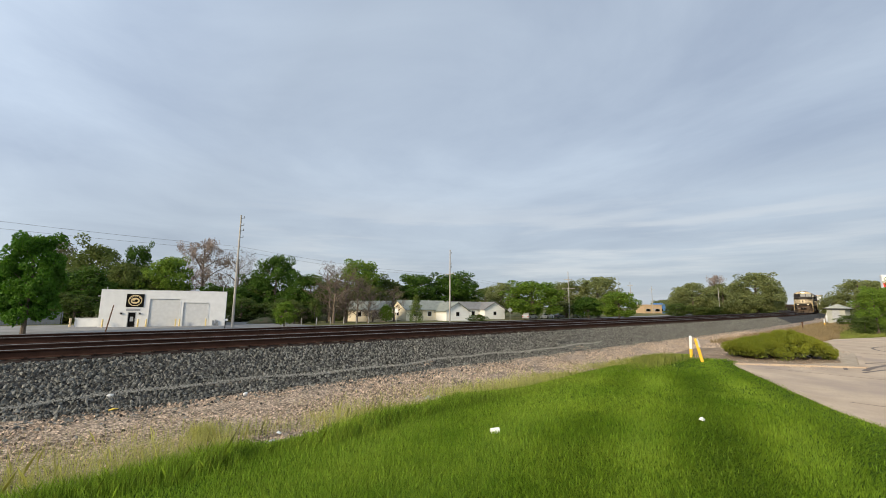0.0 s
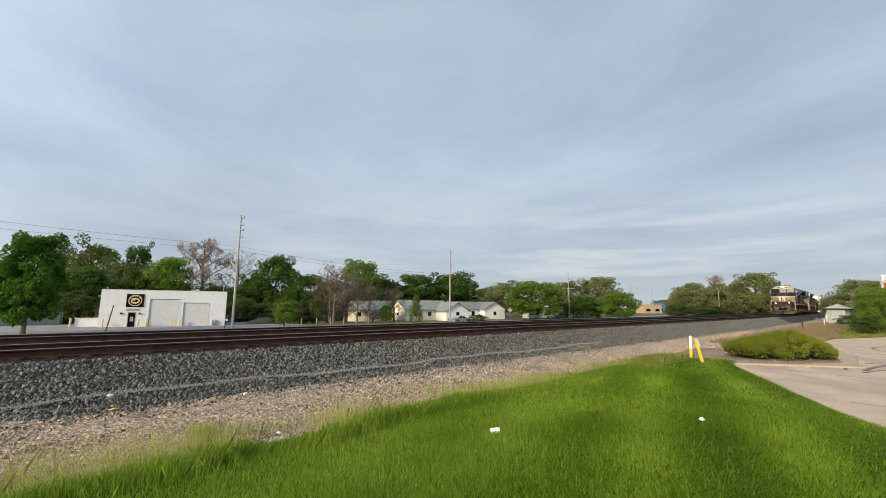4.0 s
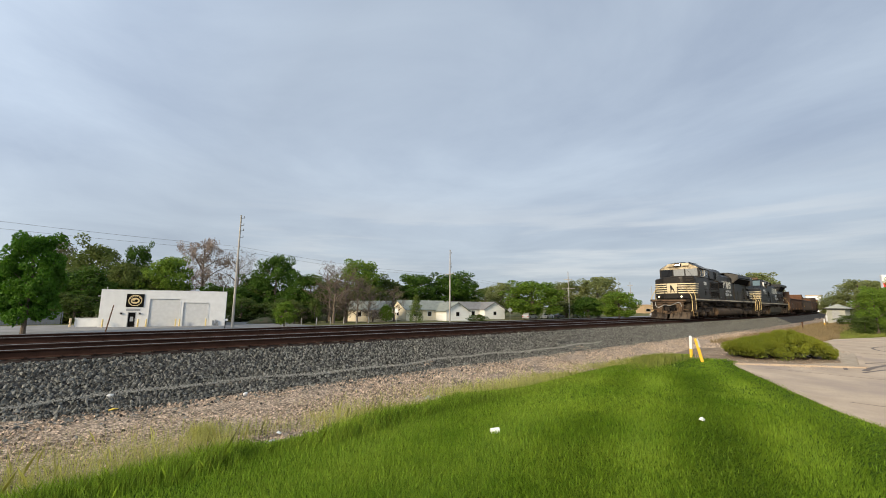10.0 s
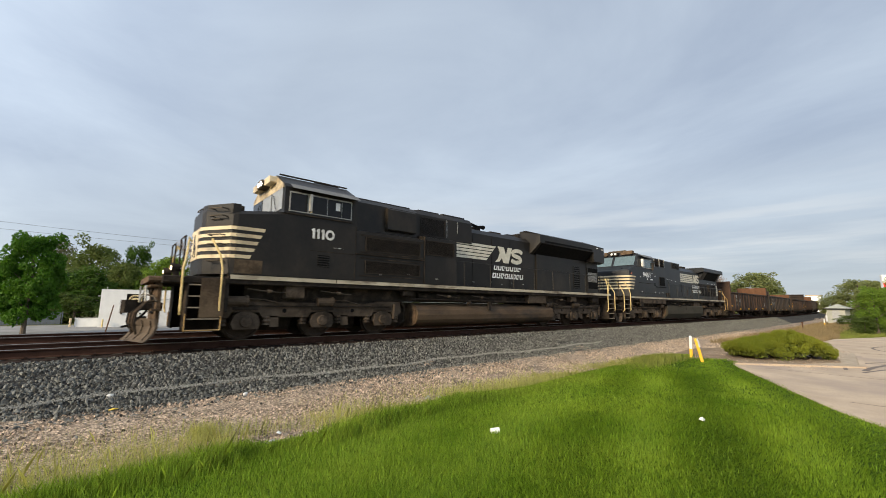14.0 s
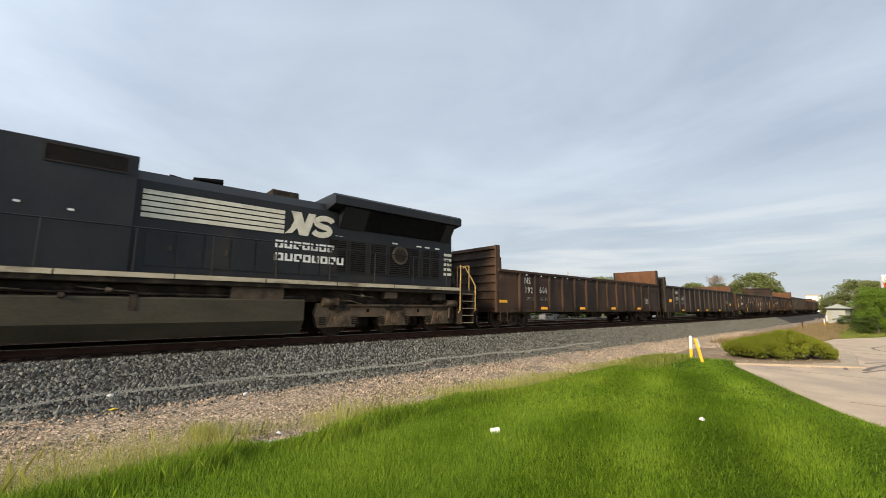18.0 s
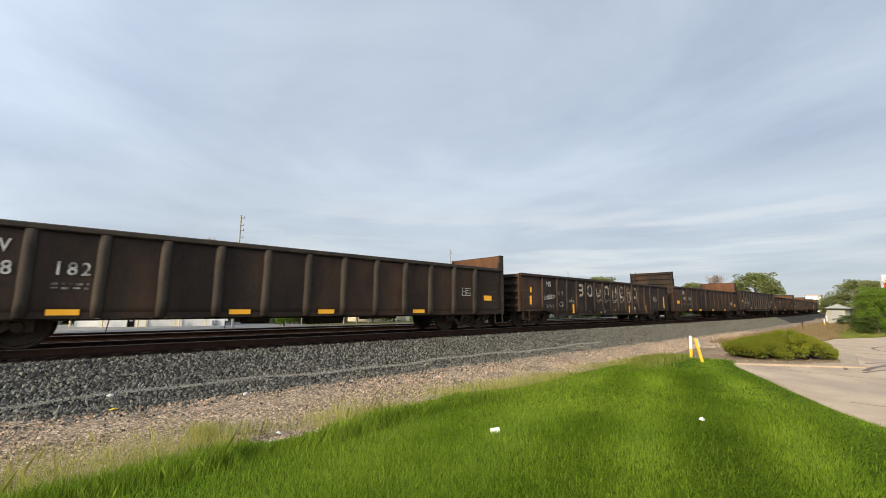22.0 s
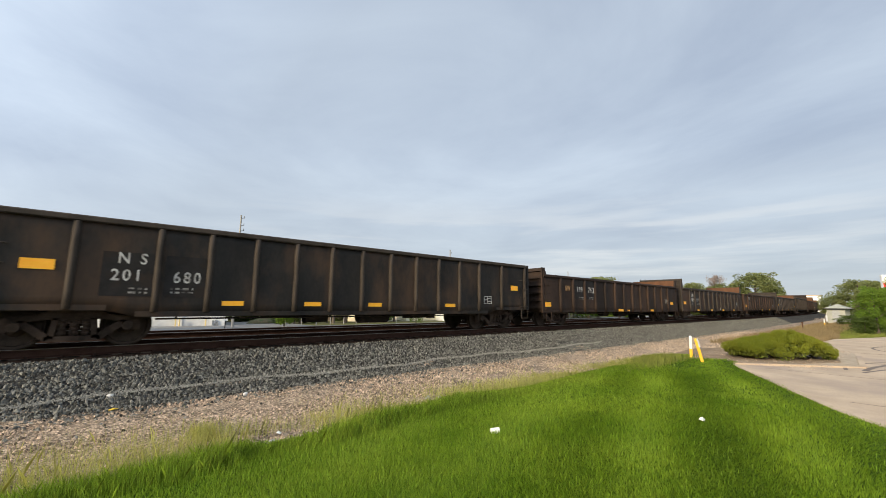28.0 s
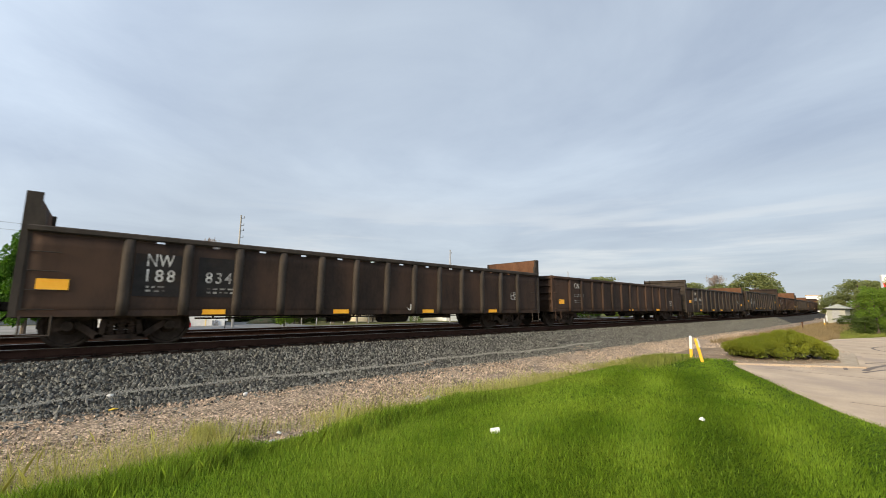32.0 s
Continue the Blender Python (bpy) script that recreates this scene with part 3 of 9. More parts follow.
def railway_track(off, label):
    root = thing("railway_track", label, "track", "parallel tracks", "structure")
    ss = [-60, -30, 0, 20, 41] + list(range(50, 430, 10)) + [600]
    for side in (-0.7525, 0.7525):
        rings, heads = [], []
        for s in ss:
            rg, hd = [], []
            for a, z in rail_profile():
                x, y, h = on_track(s, off + side + a)
                rg.append((x, y, z))
            for a, z in [(-0.036, -0.012), (0.036, -0.012), (0.036, -0.005), (0.022, 0.0), (-0.022, 0.0), (-0.036, -0.005)]:
                x, y, h = on_track(s, off + side + a)
                hd.append((x, y, z))
            rings.append(rg), heads.append(hd)
        rl = part("rail", M().loft(rings), RAILRUST, root, "rusty brown steel rail")
        part("rail_head", M().loft(heads), STEEL, rl, "worn shiny running surface")
    tie = M().box(-0.115, 0.115, -1.3, 1.3, -0.36, -0.19).mesh("tie", TIE)
    plate_me = M().box(-0.09, 0.09, -0.18, 0.18, -0.19, -0.176).mesh("tie_plate", DUSTY)
    anchor_me = M().box(-0.02, 0.02, -0.11, 0.11, -0.24, -0.15).mesh("rail_anchor", TIE)
    rest = M()
    n = 0
    s = -24.0
    rng = random.Random(3 + int(off))
    while s < 300:
        x, y, h = on_track(s, off)
        if s < 90 and n < 215:
            t = new("tie", tie)
            t.parent = root
            t.matrix_basis = Matrix.Translation((x, y + rng.uniform(-0.04, 0.04), rng.uniform(-0.012, 0.008))) @ pose(0, 0, 0, 0, 0, math.degrees(h) + rng.uniform(-1, 1))
            n += 1
            if off == 0 and -8 < s < 40:
                for q in (-0.7525, 0.7525):
                    pl = new("tie_plate", plate_me)
                    pl.parent = t
                    pl.matrix_basis = Matrix.Translation((0, q, 0))
                    an = new("rail_anchor", anchor_me)
                    an.parent = t
                    an.matrix_basis = Matrix.Translation((0.15, q, 0))
        else:
            c, d = math.cos(h), math.sin(h)
            base = len(rest.v)
            rest.box(-0.115, 0.115, -1.3, 1.3, -0.36, -0.19)
            rest.v[base:] = [(x + a * c - b * d, y + a * d + b * c, z) for a, b, z in rest.v[base:]]
        s += 0.53
    tagged(part("far_ties", rest, TIE, root), kind="stuff")
    return root


railway_track(0.0, "rusty main line track on dark ballast")
railway_track(GAP2, "second rusty track beyond the main line")


def scatter(name, count, area, size, material, label, category, seed, tall=(0.6, 1.1)):
    """Loose stones as real geometry in one mesh. area(rng) gives a place on the ground."""
    rng = np.random.default_rng(seed)
    base = np.array([(1, 0, -0.4), (-0.5, 0.87, -0.4), (-0.5, -0.87, -0.4), (0.3, 0.3, 0.8), (-0.4, 0.1, 0.7), (0.2, -0.5, 0.65)], float)
    tris = np.array([(0, 1, 3), (1, 4, 3), (1, 2, 4), (2, 5, 4), (2, 0, 5), (0, 3, 5), (3, 4, 5)])
    pts = np.array([area(rng) for _ in range(count)])
    k = len(base)
    V = np.empty((count, k, 3))
    ang = rng.uniform(0, 6.28, count)
    sc = rng.uniform(*size, count) * rng.choice([0.8, 1.0, 1.3], count)
    jit = rng.uniform(0.7, 1.3, (count, k, 3))
    b = base[None] * jit
    c, s = np.cos(ang)[:, None], np.sin(ang)[:, None]
    V[:, :, 0] = (b[:, :, 0] * c - b[:, :, 1] * s) * sc[:, None]
    V[:, :, 1] = (b[:, :, 0] * s + b[:, :, 1] * c) * sc[:, None] * 0.8
    V[:, :, 2] = b[:, :, 2] * sc[:, None] * rng.uniform(*tall, count)[:, None]
    V += pts[:, None, :]
    F = (tris[None] + (np.arange(count) * k)[:, None, None]).reshape(-1, 3)
    me = bpy.data.meshes.new(name)
    me.from_pydata(V.reshape(-1, 3).tolist(), [], F.tolist())
    me.materials.append(material)
    return tagged(new(name, me), label, category, "", "stuff")


def along(x0, x1, n0, n1, lift=0.0, power=1.6):
    def f(rng):
        x = x0 + (x1 - x0) * rng.random() ** power
        n = rng.uniform(n0, n1)
        y = TRACK_Y + n + bend(x)
        return (x, y, ground_z(x, y) + lift)
    return f


scatter("ballast_stones", 104000, along(-12, 68, -3.15, -1.32, 0.035, 1.25), (0.013, 0.042), STONE, "dark grey angular ballast stones", "ballast", 1, (0.8, 1.5))
scatter("gravel_stones", 84000, along(-10, 42, -6.95, -2.8, 0.012, 1.45), (0.008, 0.028), PEBBLE, "tan loose gravel stones", "gravel", 2)


def toe(rng):
    x = -7 + 60 * rng.random() ** 1.5
    n = -2.95 - rng.exponential(0.32) - 0.12 * math.sin(x * 1.9)
    y = TRACK_Y + n + bend(x)
    return (x, y, ground_z(x, y) + 0.02)


scatter("spilled_stones", 7000, toe, (0.016, 0.038), STONE, "dark ballast stones spilled over the gravel", "ballast", 3)


# ---- train ----
TRACK_SPEED, TRACK_GAIN = 8.548, 0.018


def travelled(t):
    k = min(1.0, max(0.0, (14.4 - t) / 3.9))
    return TRACK_SPEED * (t - 20) + TRACK_GAIN * (t - 20) ** 2 / 2 - 0.62 * k * k * (3 - 2 * k)


WHEELS = []      # (wheelset, radius, vehicle centre at 20 s)
wheel_meshes = {}


def wheelset_mesh(r):
    if r not in wheel_meshes:
        m = M()
        for s in (-1, 1):
            prof = [(s * 0.66, 0.10), (s * 0.66, r + 0.028), (s * 0.69, r + 0.028), (s * 0.70, r), (s * 0.80, r - 0.006), (s * 0.80, r - 0.06), (s * 0.755, r - 0.075), (s * 0.745, 0.20), (s * 0.79, 0.16), (s * 0.82, 0.10)]
            m.lathe(prof, 0.0, (0, 0), 24)
        m.tube((0, -0.98, 0), (0, 0.98, 0), 0.075, k=10)
        for s in (-1, 1):
            for i in range(3):
                a = 2 * math.pi * i / 3
                m.tube((0.05 * math.cos(a), s * 0.98, 0.05 * math.sin(a)), (0.05 * math.cos(a), s * 1.0, 0.05 * math.sin(a)), 0.015, k=6)
        wheel_meshes[r] = m.mesh("wheelset", WHEEL)
    return wheel_meshes[r]


def wheelset(x, r, root):
    w = part("wheelset", wheelset_mesh(r), WHEEL, root, "brown steel wheels on an axle")
    w.matrix_basis = Matrix.Translation((x, 0, r))
    WHEELS.append((w, r))
    return w


freight_truck_cache = {}


def freight_truck(xc, root):
    """Three-piece freight truck: side frames, bolster, springs, two wheelsets."""
    for s in (-1, 1):
        if s not in freight_truck_cache:
            y0, y1 = sorted((s * 0.93, s * 1.08))
            # cast frame: top beam, two raking legs and a spring seat, open between them
            fr = M().prism([(-1.12, 0.36), (-1.12, 0.60), (-0.98, 0.67), (-0.60, 0.70), (-0.35, 0.82), (0.35, 0.82), (0.60, 0.70), (0.98, 0.67), (1.12, 0.60), (1.12, 0.36), (0.98, 0.36), (0.94, 0.52), (0.50, 0.60), (-0.50, 0.60), (-0.94, 0.52), (-0.98, 0.36)], y0, y1, "y")
            for q in (-1, 1):
                fr.prism([(q * 0.78, 0.60), (q * 0.92, 0.54), (q * 0.44, 0.16), (q * 0.30, 0.24)], y0, y1, "y")
                fr.prism([(q * 0.30, 0.20), (q * 0.40, 0.22), (q * 0.34, 0.64), (q * 0.24, 0.64)], y0, y1, "y")
            fr.box(-0.44, 0.44, y0, y1, 0.15, 0.26)
            freight_truck_cache[s] = fr.mesh("side_frame", TRUCKF)
            sp = M()
            prof = []
            for j in range(9):
                prof.append((0.27 + j * 0.042, 0.085 if j % 2 else 0.062))
            sp.loft([[(r * math.cos(a * math.pi / 5), s * 0.985 + r * math.sin(a * math.pi / 5), z) for a in range(10)] for z, r in prof])
            freight_truck_cache[(s, "s")] = sp.mesh("coil_spring", TRUCKF)
            cap = M().tube((0, s * 0.99, 0.46), (0, s * 1.14, 0.46), 0.12, 0.10, k=12)
            freight_truck_cache[(s, "c")] = cap.mesh("bearing_cap", WHEEL)
        f = part("side_frame", freight_truck_cache[s], TRUCKF, root)
        f.matrix_basis = Matrix.Translation((xc, 0, 0))
        for k in (-0.19, 0.0, 0.19):
            part("coil_spring", freight_truck_cache[(s, "s")], TRUCKF, f).matrix_basis = Matrix.Translation((k, 0, 0))
        for k in (-0.89, 0.89):
            part("bearing_cap", freight_truck_cache[(s, "c")], WHEEL, f).matrix_basis = Matrix.Translation((k, 0, 0))
    if "b" not in freight_truck_cache:
        freight_truck_cache["b"] = M().box(-0.18, 0.18, -1.0, 1.0, 0.50, 0.78).mesh("bolster", TRUCKF)
    b = part("bolster", freight_truck_cache["b"], TRUCKF, root)
    b.matrix_basis = Matrix.Translation((xc, 0, 0))
    wheelset(xc - 0.89, 0.457, root)
    wheelset(xc + 0.89, 0.457, root)


def coupler(x, s, root, z=0.86):
    m = M().box(min(x, x - s * 0.55), max(x, x - s * 0.55), -0.09, 0.09, z - 0.1, z + 0.1, 0.03)
    m.prism([(x - s * 0.02, -0.14), (x + s * 0.22, -0.16), (x + s * 0.30, -0.05), (x + s * 0.22, 0.02), (x + s * 0.26, 0.14), (x + s * 0.05, 0.16)], z - 0.16, z + 0.16, "z")
    part("coupler", m, GRIME, root, "rusty knuckle coupler")
    hose = M().pipe([(x - s * 0.22 + s * 0.46 * i / 7, -0.30 + 0.04 * i, z - 0.10 - 0.40 * math.sin(i * math.pi / 14)) for i in range(8)], 0.028, 6)
    part("brake_hose", hose, DARK, root)


def dented_sheet(half, low, top, s, W, posts, seed):
    """A side sheet pressed in between its posts, with dents; outer and inner skin."""
    m = M()
    xs = [-half + 2 * half * i / 66 for i in range(67)]
    K = 7
    edges = [-half] + sorted(posts) + [half]
    for skin in (0.0, 0.03):
        for x in xs:
            e0 = max([e for e in edges if e <= x + 1e-6] or [-half])
            e1 = min([e for e in edges if e > x + 1e-6] or [half])
            u = math.sin(math.pi * (x - e0) / max(0.2, e1 - e0)) if e1 > e0 else 0.0
            z0 = low(x)
            for k in range(K + 1):
                z = z0 + (top - z0) * k / K
                v = math.sin(math.pi * k / K)
                d = 0.020 * u * v * (0.4 + abs(noise.noise((e0 * 1.7 + seed, s, 2.0)))) + 0.030 * v * max(0.0, noise.noise((x * 0.9, z * 1.3 + seed, s * 5.0)))
                m.v.append((x, s * (W - d - skin), z))
    n = K + 1
    off = len(xs) * n
    for i in range(len(xs) - 1):
        for k in range(K):
            q = (i * n + k, (i + 1) * n + k, (i + 1) * n + k + 1, i * n + k + 1)
            m.f.append(q)
            m.f.append(tuple(off + j for j in reversed(q)))
        for k in (0, K):
            m.f.append((i * n + k, (i + 1) * n + k, off + (i + 1) * n + k, off + i * n + k))
    for i in (0, len(xs) - 1):
        for k in range(K):
            m.f.append((i * n + k, i * n + k + 1, off + i * n + k + 1, off + i * n + k))
    return m


def gondola(name_label, colour, posts=(), half=8.29, top=2.51, floor_z=0.95, low_fish=0.0, tall_ends=(0, 0), plates=(), group="gondola cars of the train", rib=None, ribw=0.075, slots=False):
    """Open gondola: side sheets, posts, top chord, side sill, ends, floor, ladders, two trucks. Front looks to -x."""
    rib = rib or colour
    seed = sum(ord(c) for c in name_label) * 0.37
    root = thing("gondola_car", name_label, "gondola car", group)
    W = 1.50
    sill_z = floor_z - 0.13
    for s in (-1, 1):
        a, b = sorted((s * W, s * (W - 0.03)))
        if slots:
            edge = [-half] + [x for c in [(p + q) / 2 for p, q in zip(posts, posts[1:])] for x in (c - 0.08, c + 0.08)] + [half]
            for x0, x1 in zip(edge[::2], edge[1::2]):
                part("top_strip", M().box(x0, x1, a, b, top - 0.145, top - 0.09), colour, root)
        part("side_sheet", dented_sheet(half, (lambda x: sill_z - low_fish * min(1.0, max(0.0, (half - 2.1 - abs(x)) / 0.5))) if low_fish else (lambda x: sill_z), top - (0.145 if slots else 0), s, W, posts, seed), colour, root, smooth=True)
        a, b = sorted((s * (W - 0.04), s * (W + 0.085)))
        part("top_chord", M().box(-half - 0.02, half + 0.02, a, b, top - 0.10, top + 0.03, 0.025), rib if low_fish < 0.2 else colour, root, "dented steel top rail")
        a, b = sorted((s * W, s * (W + 0.012)))
        m = M()
        if low_fish:
            m.box(-half + 2.6, half - 2.6, a, b, sill_z - low_fish, sill_z - low_fish + 0.12).box(-half, -half + 2.1, a, b, sill_z, sill_z + 0.12).box(half - 2.1, half, a, b, sill_z, sill_z + 0.12)
        else:
            m.box(-half, half, a, b, sill_z, sill_z + 0.13)
        part("side_sill", m, colour, root)
        for x in posts:
            y0, y1 = s * W, s * (W + 0.085)
            zb = sill_z - low_fish + 0.10 if low_fish and abs(x) < half - 2.6 else sill_z + 0.02
            rings = []
            for i in range(6):
                z = zb + (top - 0.10 - zb) * i / 5
                o = 0.018 * noise.noise((x * 3.1 + seed, z * 1.4, s)) * (1 if 0 < i < 5 else 0)
                d = (y1 - y0) * (1.0 + 0.22 * noise.noise((x * 2.3, z * 2.0 + seed, 4.0)))
                rings.append([(x + o + ribw * u, y0 + d * v, z) for u, v in ((-1.15, -0.1), (-0.85, 0.65), (-0.35, 1.0), (0.35, 1.0), (0.85, 0.65), (1.15, -0.1))])
            part("side_post", M().loft(rings), rib, root, smooth=True)
    # ends
    for s, tall in ((-1, tall_ends[0]), (1, tall_ends[1])):
        zt = top + tall
        a, b = sorted((s * half, s * (half - 0.05)))
        e = part("end_wall", M().box(a, b, -W, W, sill_z, zt), colour if tall < 0.3 else rib, root, "ribbed steel end wall")
        if tall > 0.2:
            a, b = sorted((s * (half - 0.05), s * (half - 0.06)))
            part("inner_face", M().box(a, b, -W + 0.02, W - 0.02, top - 0.3, zt - 0.02), RUSTY, e, "bare rusty inner face")
        hr = M()
        k = 5 + int(tall / 0.3)
        for i in range(k):
            z = sill_z + 0.25 + i * (zt - sill_z - 0.35) / (k - 1)
            a, b = sorted((s * half, s * (half + 0.10)))
            hr.box(a, b, -W + 0.05, W - 0.05, z - 0.06, z + 0.06, 0.025)
        part("end_ribs", hr, colour if tall < 0.3 else rib, e)
        for q in (-1, 1):
            a, b = sorted((s * half, s * (half + 0.115)))
            y0, y1 = sorted((q * (W - 0.05), q * (W + 0.02)))
            part("corner_post", M().box(a, b, y0, y1, sill_z, zt), colour if tall < 0.3 else rib, e)
        if tall > 0.2:
            for q in (-1, 1):
                y0, y1 = sorted((q * (W - 0.05), q * (W + 0.03)))
                part("end_gusset", M().prism([(s * half, zt), (s * (half - 0.13), zt), (s * (half - 0.13), top + tall * 0.52), (s * (half - 0.20), top + tall * 0.50), (s * (half - 0.22), top), (s * half, top)], y0, y1, "y"), rib, e)
            if s < 0:
                lad = M()
                for y in (1.06, 1.46):
                    lad.tube((s * (half + 0.24), y, sill_z + 0.1), (s * (half + 0.24), y, zt + 0.06), 0.018, k=6)
                for i in range(int((zt - sill_z) / 0.34)):
                    z = sill_z + 0.3 + i * 0.34
                    lad.tube((s * (half + 0.24), 1.06, z), (s * (half + 0.24), 1.46, z), 0.012, k=5)
                    if i % 3 == 0:
                        lad.tube((s * half, 1.06, z), (s * (half + 0.24), 1.06, z), 0.012, k=5)
                part("brake_ladder", lad, GRIME, e)
    part("floor_pan", M().box(-half, half, -W + 0.03, W - 0.03, floor_z - 0.05, floor_z), colour, root)
    cs = M().box(-half - 0.2, half + 0.2, -0.33, 0.33, 0.62, floor_z - 0.05)
    for x in [-half + 2.6 + i * (2 * half - 5.2) / 6 for i in range(7)]:
        cs.prism([(-W + 0.05, floor_z - 0.06), (-W + 0.05, floor_z - 0.14), (-0.3, 0.66), (0.3, 0.66), (W - 0.05, floor_z - 0.14), (W - 0.05, floor_z - 0.06)], x - 0.08, x + 0.08, "x")
    part("centre_sill", cs, GRIME, root)
    part("air_reservoir", M().tube((-1.6, -0.75, 0.62), (-0.9, -0.75, 0.62), 0.2, k=12).pipe([(-4.5, -0.5, 0.66), (-1.6, -0.6, 0.62)], 0.03), GRIME, root)
    part("brake_cylinder", M().tube((0.2, -0.8, 0.60), (1.3, -0.8, 0.60), 0.23, k=12).pipe([(1.3, -0.5, 0.6), (4.8, -0.45, 0.66)], 0.03), GRIME, root)
    # brake pipe and rod that hang below the sills
    for y, z in ((-1.22, 0.60), (-0.9, 0.70)):
        pipe = M().tube((-half + 3.0, y, z), (half - 3.0, y, z), 0.022, k=6)
        for i in range(6):
            x = -half + 3.4 + i * (2 * half - 6.8) / 5
            pipe.box(x - 0.02, x + 0.02, y - 0.03, y + 0.03, z, floor_z - 0.05)
        part("brake_pipe", pipe, GRIME, root)
    part("slack_adjuster", M().tube((1.9, -0.95, 0.56), (3.0, -0.95, 0.58), 0.06, k=8).box(3.0, 3.3, -1.02, -0.88, 0.50, 0.64), GRIME, root)
    # grab irons and steps at the near corners
    for s in (-1, 1):
        for q in (-1, 1):
            x0, x1 = sorted((s * (half - 0.06), s * (half - 0.50)))
            yy = q * (W + 0.07)
            for i in range(4):
                z = sill_z + 0.15 + i * 0.38
                part("grab_iron", M().pipe([(x0, q * W, z), (x0, yy, z), (x1, yy, z), (x1, q * W, z)], 0.013, 5), rib, root)
            g = M().pipe([(x0, yy, sill_z + 0.02), (x0, yy, sill_z - 0.36), (x1, yy, sill_z - 0.36), (x1, yy, sill_z + 0.02)], 0.018, 5)
            part("sill_step", g, rib, root)
        coupler(s * (half + 0.42), s, root)
    for xc in (-half + 1.62, half - 1.62):
        freight_truck(xc, root)
    for x, z, w, h in plates:
        yy = -W - 0.002 - (0.012 if z - h / 2 < sill_z + 0.13 and not low_fish else 0.0)
        part("reflector", M().box(x - w / 2, x + w / 2, yy - 0.01, yy, z - h / 2, z + h / 2), AMBER, root, "amber reflective plate")
    return root


def bars(x, z, w, h, rows, root, material=None, y=-1.503):
    """Writing too small to read, as rows of short bars."""
    rng = random.Random(int(x * 100) + int(z * 1000))
    m = M()
    for r in range(rows):
        zz = z - r * h * 1.6
        xx = x
        while xx < x + w:
            k = rng.uniform(0.05, 0.16)
            m.box(xx, min(xx + k * 0.8, x + w), y - 0.004, y, zz - h * rng.uniform(0.6, 0.95), zz)
            xx += k + 0.035
    tagged(part("small_print", m, material or FLAKY, root, "rows of unreadable white print"), kind="stuff")


def box_mark(x, z, w, h, root):
    """A painted data panel: outline, with cross lines and a filled row as its pieces."""
    t = 0.022
    m = M()
    o = [(x, z), (x + w, z), (x + w, z - h), (x, z - h)]
    i = [(x + t, z - t), (x + w - t, z - t), (x + w - t, z - h + t), (x + t, z - h + t)]
    for y in (-1.508, -1.502):
        m.v += [(a, y, b) for a, b in o + i]
    for k in range(4):
        j = (k + 1) % 4
        m.f += [(k, j, 4 + j, 4 + k), (8 + k, 8 + j, 12 + j, 12 + k), (k, j, 8 + j, 8 + k), (4 + k, 4 + j, 12 + j, 12 + k)]
    p = part("data_panel", m, FLAKY, root, "white outlined data panel")
    part("panel_line", M().box(x + w * 0.42, x + w * 0.42 + t, -1.507, -1.502, z - h + t, z - t), FLAKY, p)
    part("panel_row", M().box(x + t * 2, x + w * 0.38, -1.507, -1.503, z - h * 0.52, z - h * 0.42), FLAKY, p)
    part("panel_row", M().box(x + w * 0.48, x + w - t * 2, -1.507, -1.503, z - h * 0.70, z - h * 0.60), FLAKY, p)
    part("panel_row", M().box(x + w * 0.48, x + w - t * 2, -1.507, -1.503, z - h * 0.36, z - h * 0.28), FLAKY, p)


FLAKY = mat("thin faded white paint", (0.40, 0.39, 0.37), (0.58, 0.57, 0.54), rough=0.6, scale=6, fine=25, bump=0.03, spots=(0.07, 0.06, 0.05), spot_at=0.57)
FADED = mat("faded orange lettering paint", (0.30, 0.17, 0.07), (0.42, 0.26, 0.12), rough=0.6, scale=8, fine=30, bump=0.03, spots=(0.05, 0.035, 0.025), spot_at=0.57)
FLAKY2 = mat("faint white stencil paint", (0.20, 0.19, 0.175), (0.34, 0.33, 0.30), rough=0.6, scale=9, fine=30, bump=0.03, spots=(0.05, 0.043, 0.036), spot_at=0.52)
WORN = mat("flaking white paint", (0.42, 0.34, 0.24), (0.66, 0.56, 0.42), rough=0.6, scale=11, fine=45, bump=0.05, spots=(0.034, 0.024, 0.017), spot_at=0.505)
CARS = []        # (thing, place of its middle at 20 s)
PITCH, FIRST = 17.85, 3.84


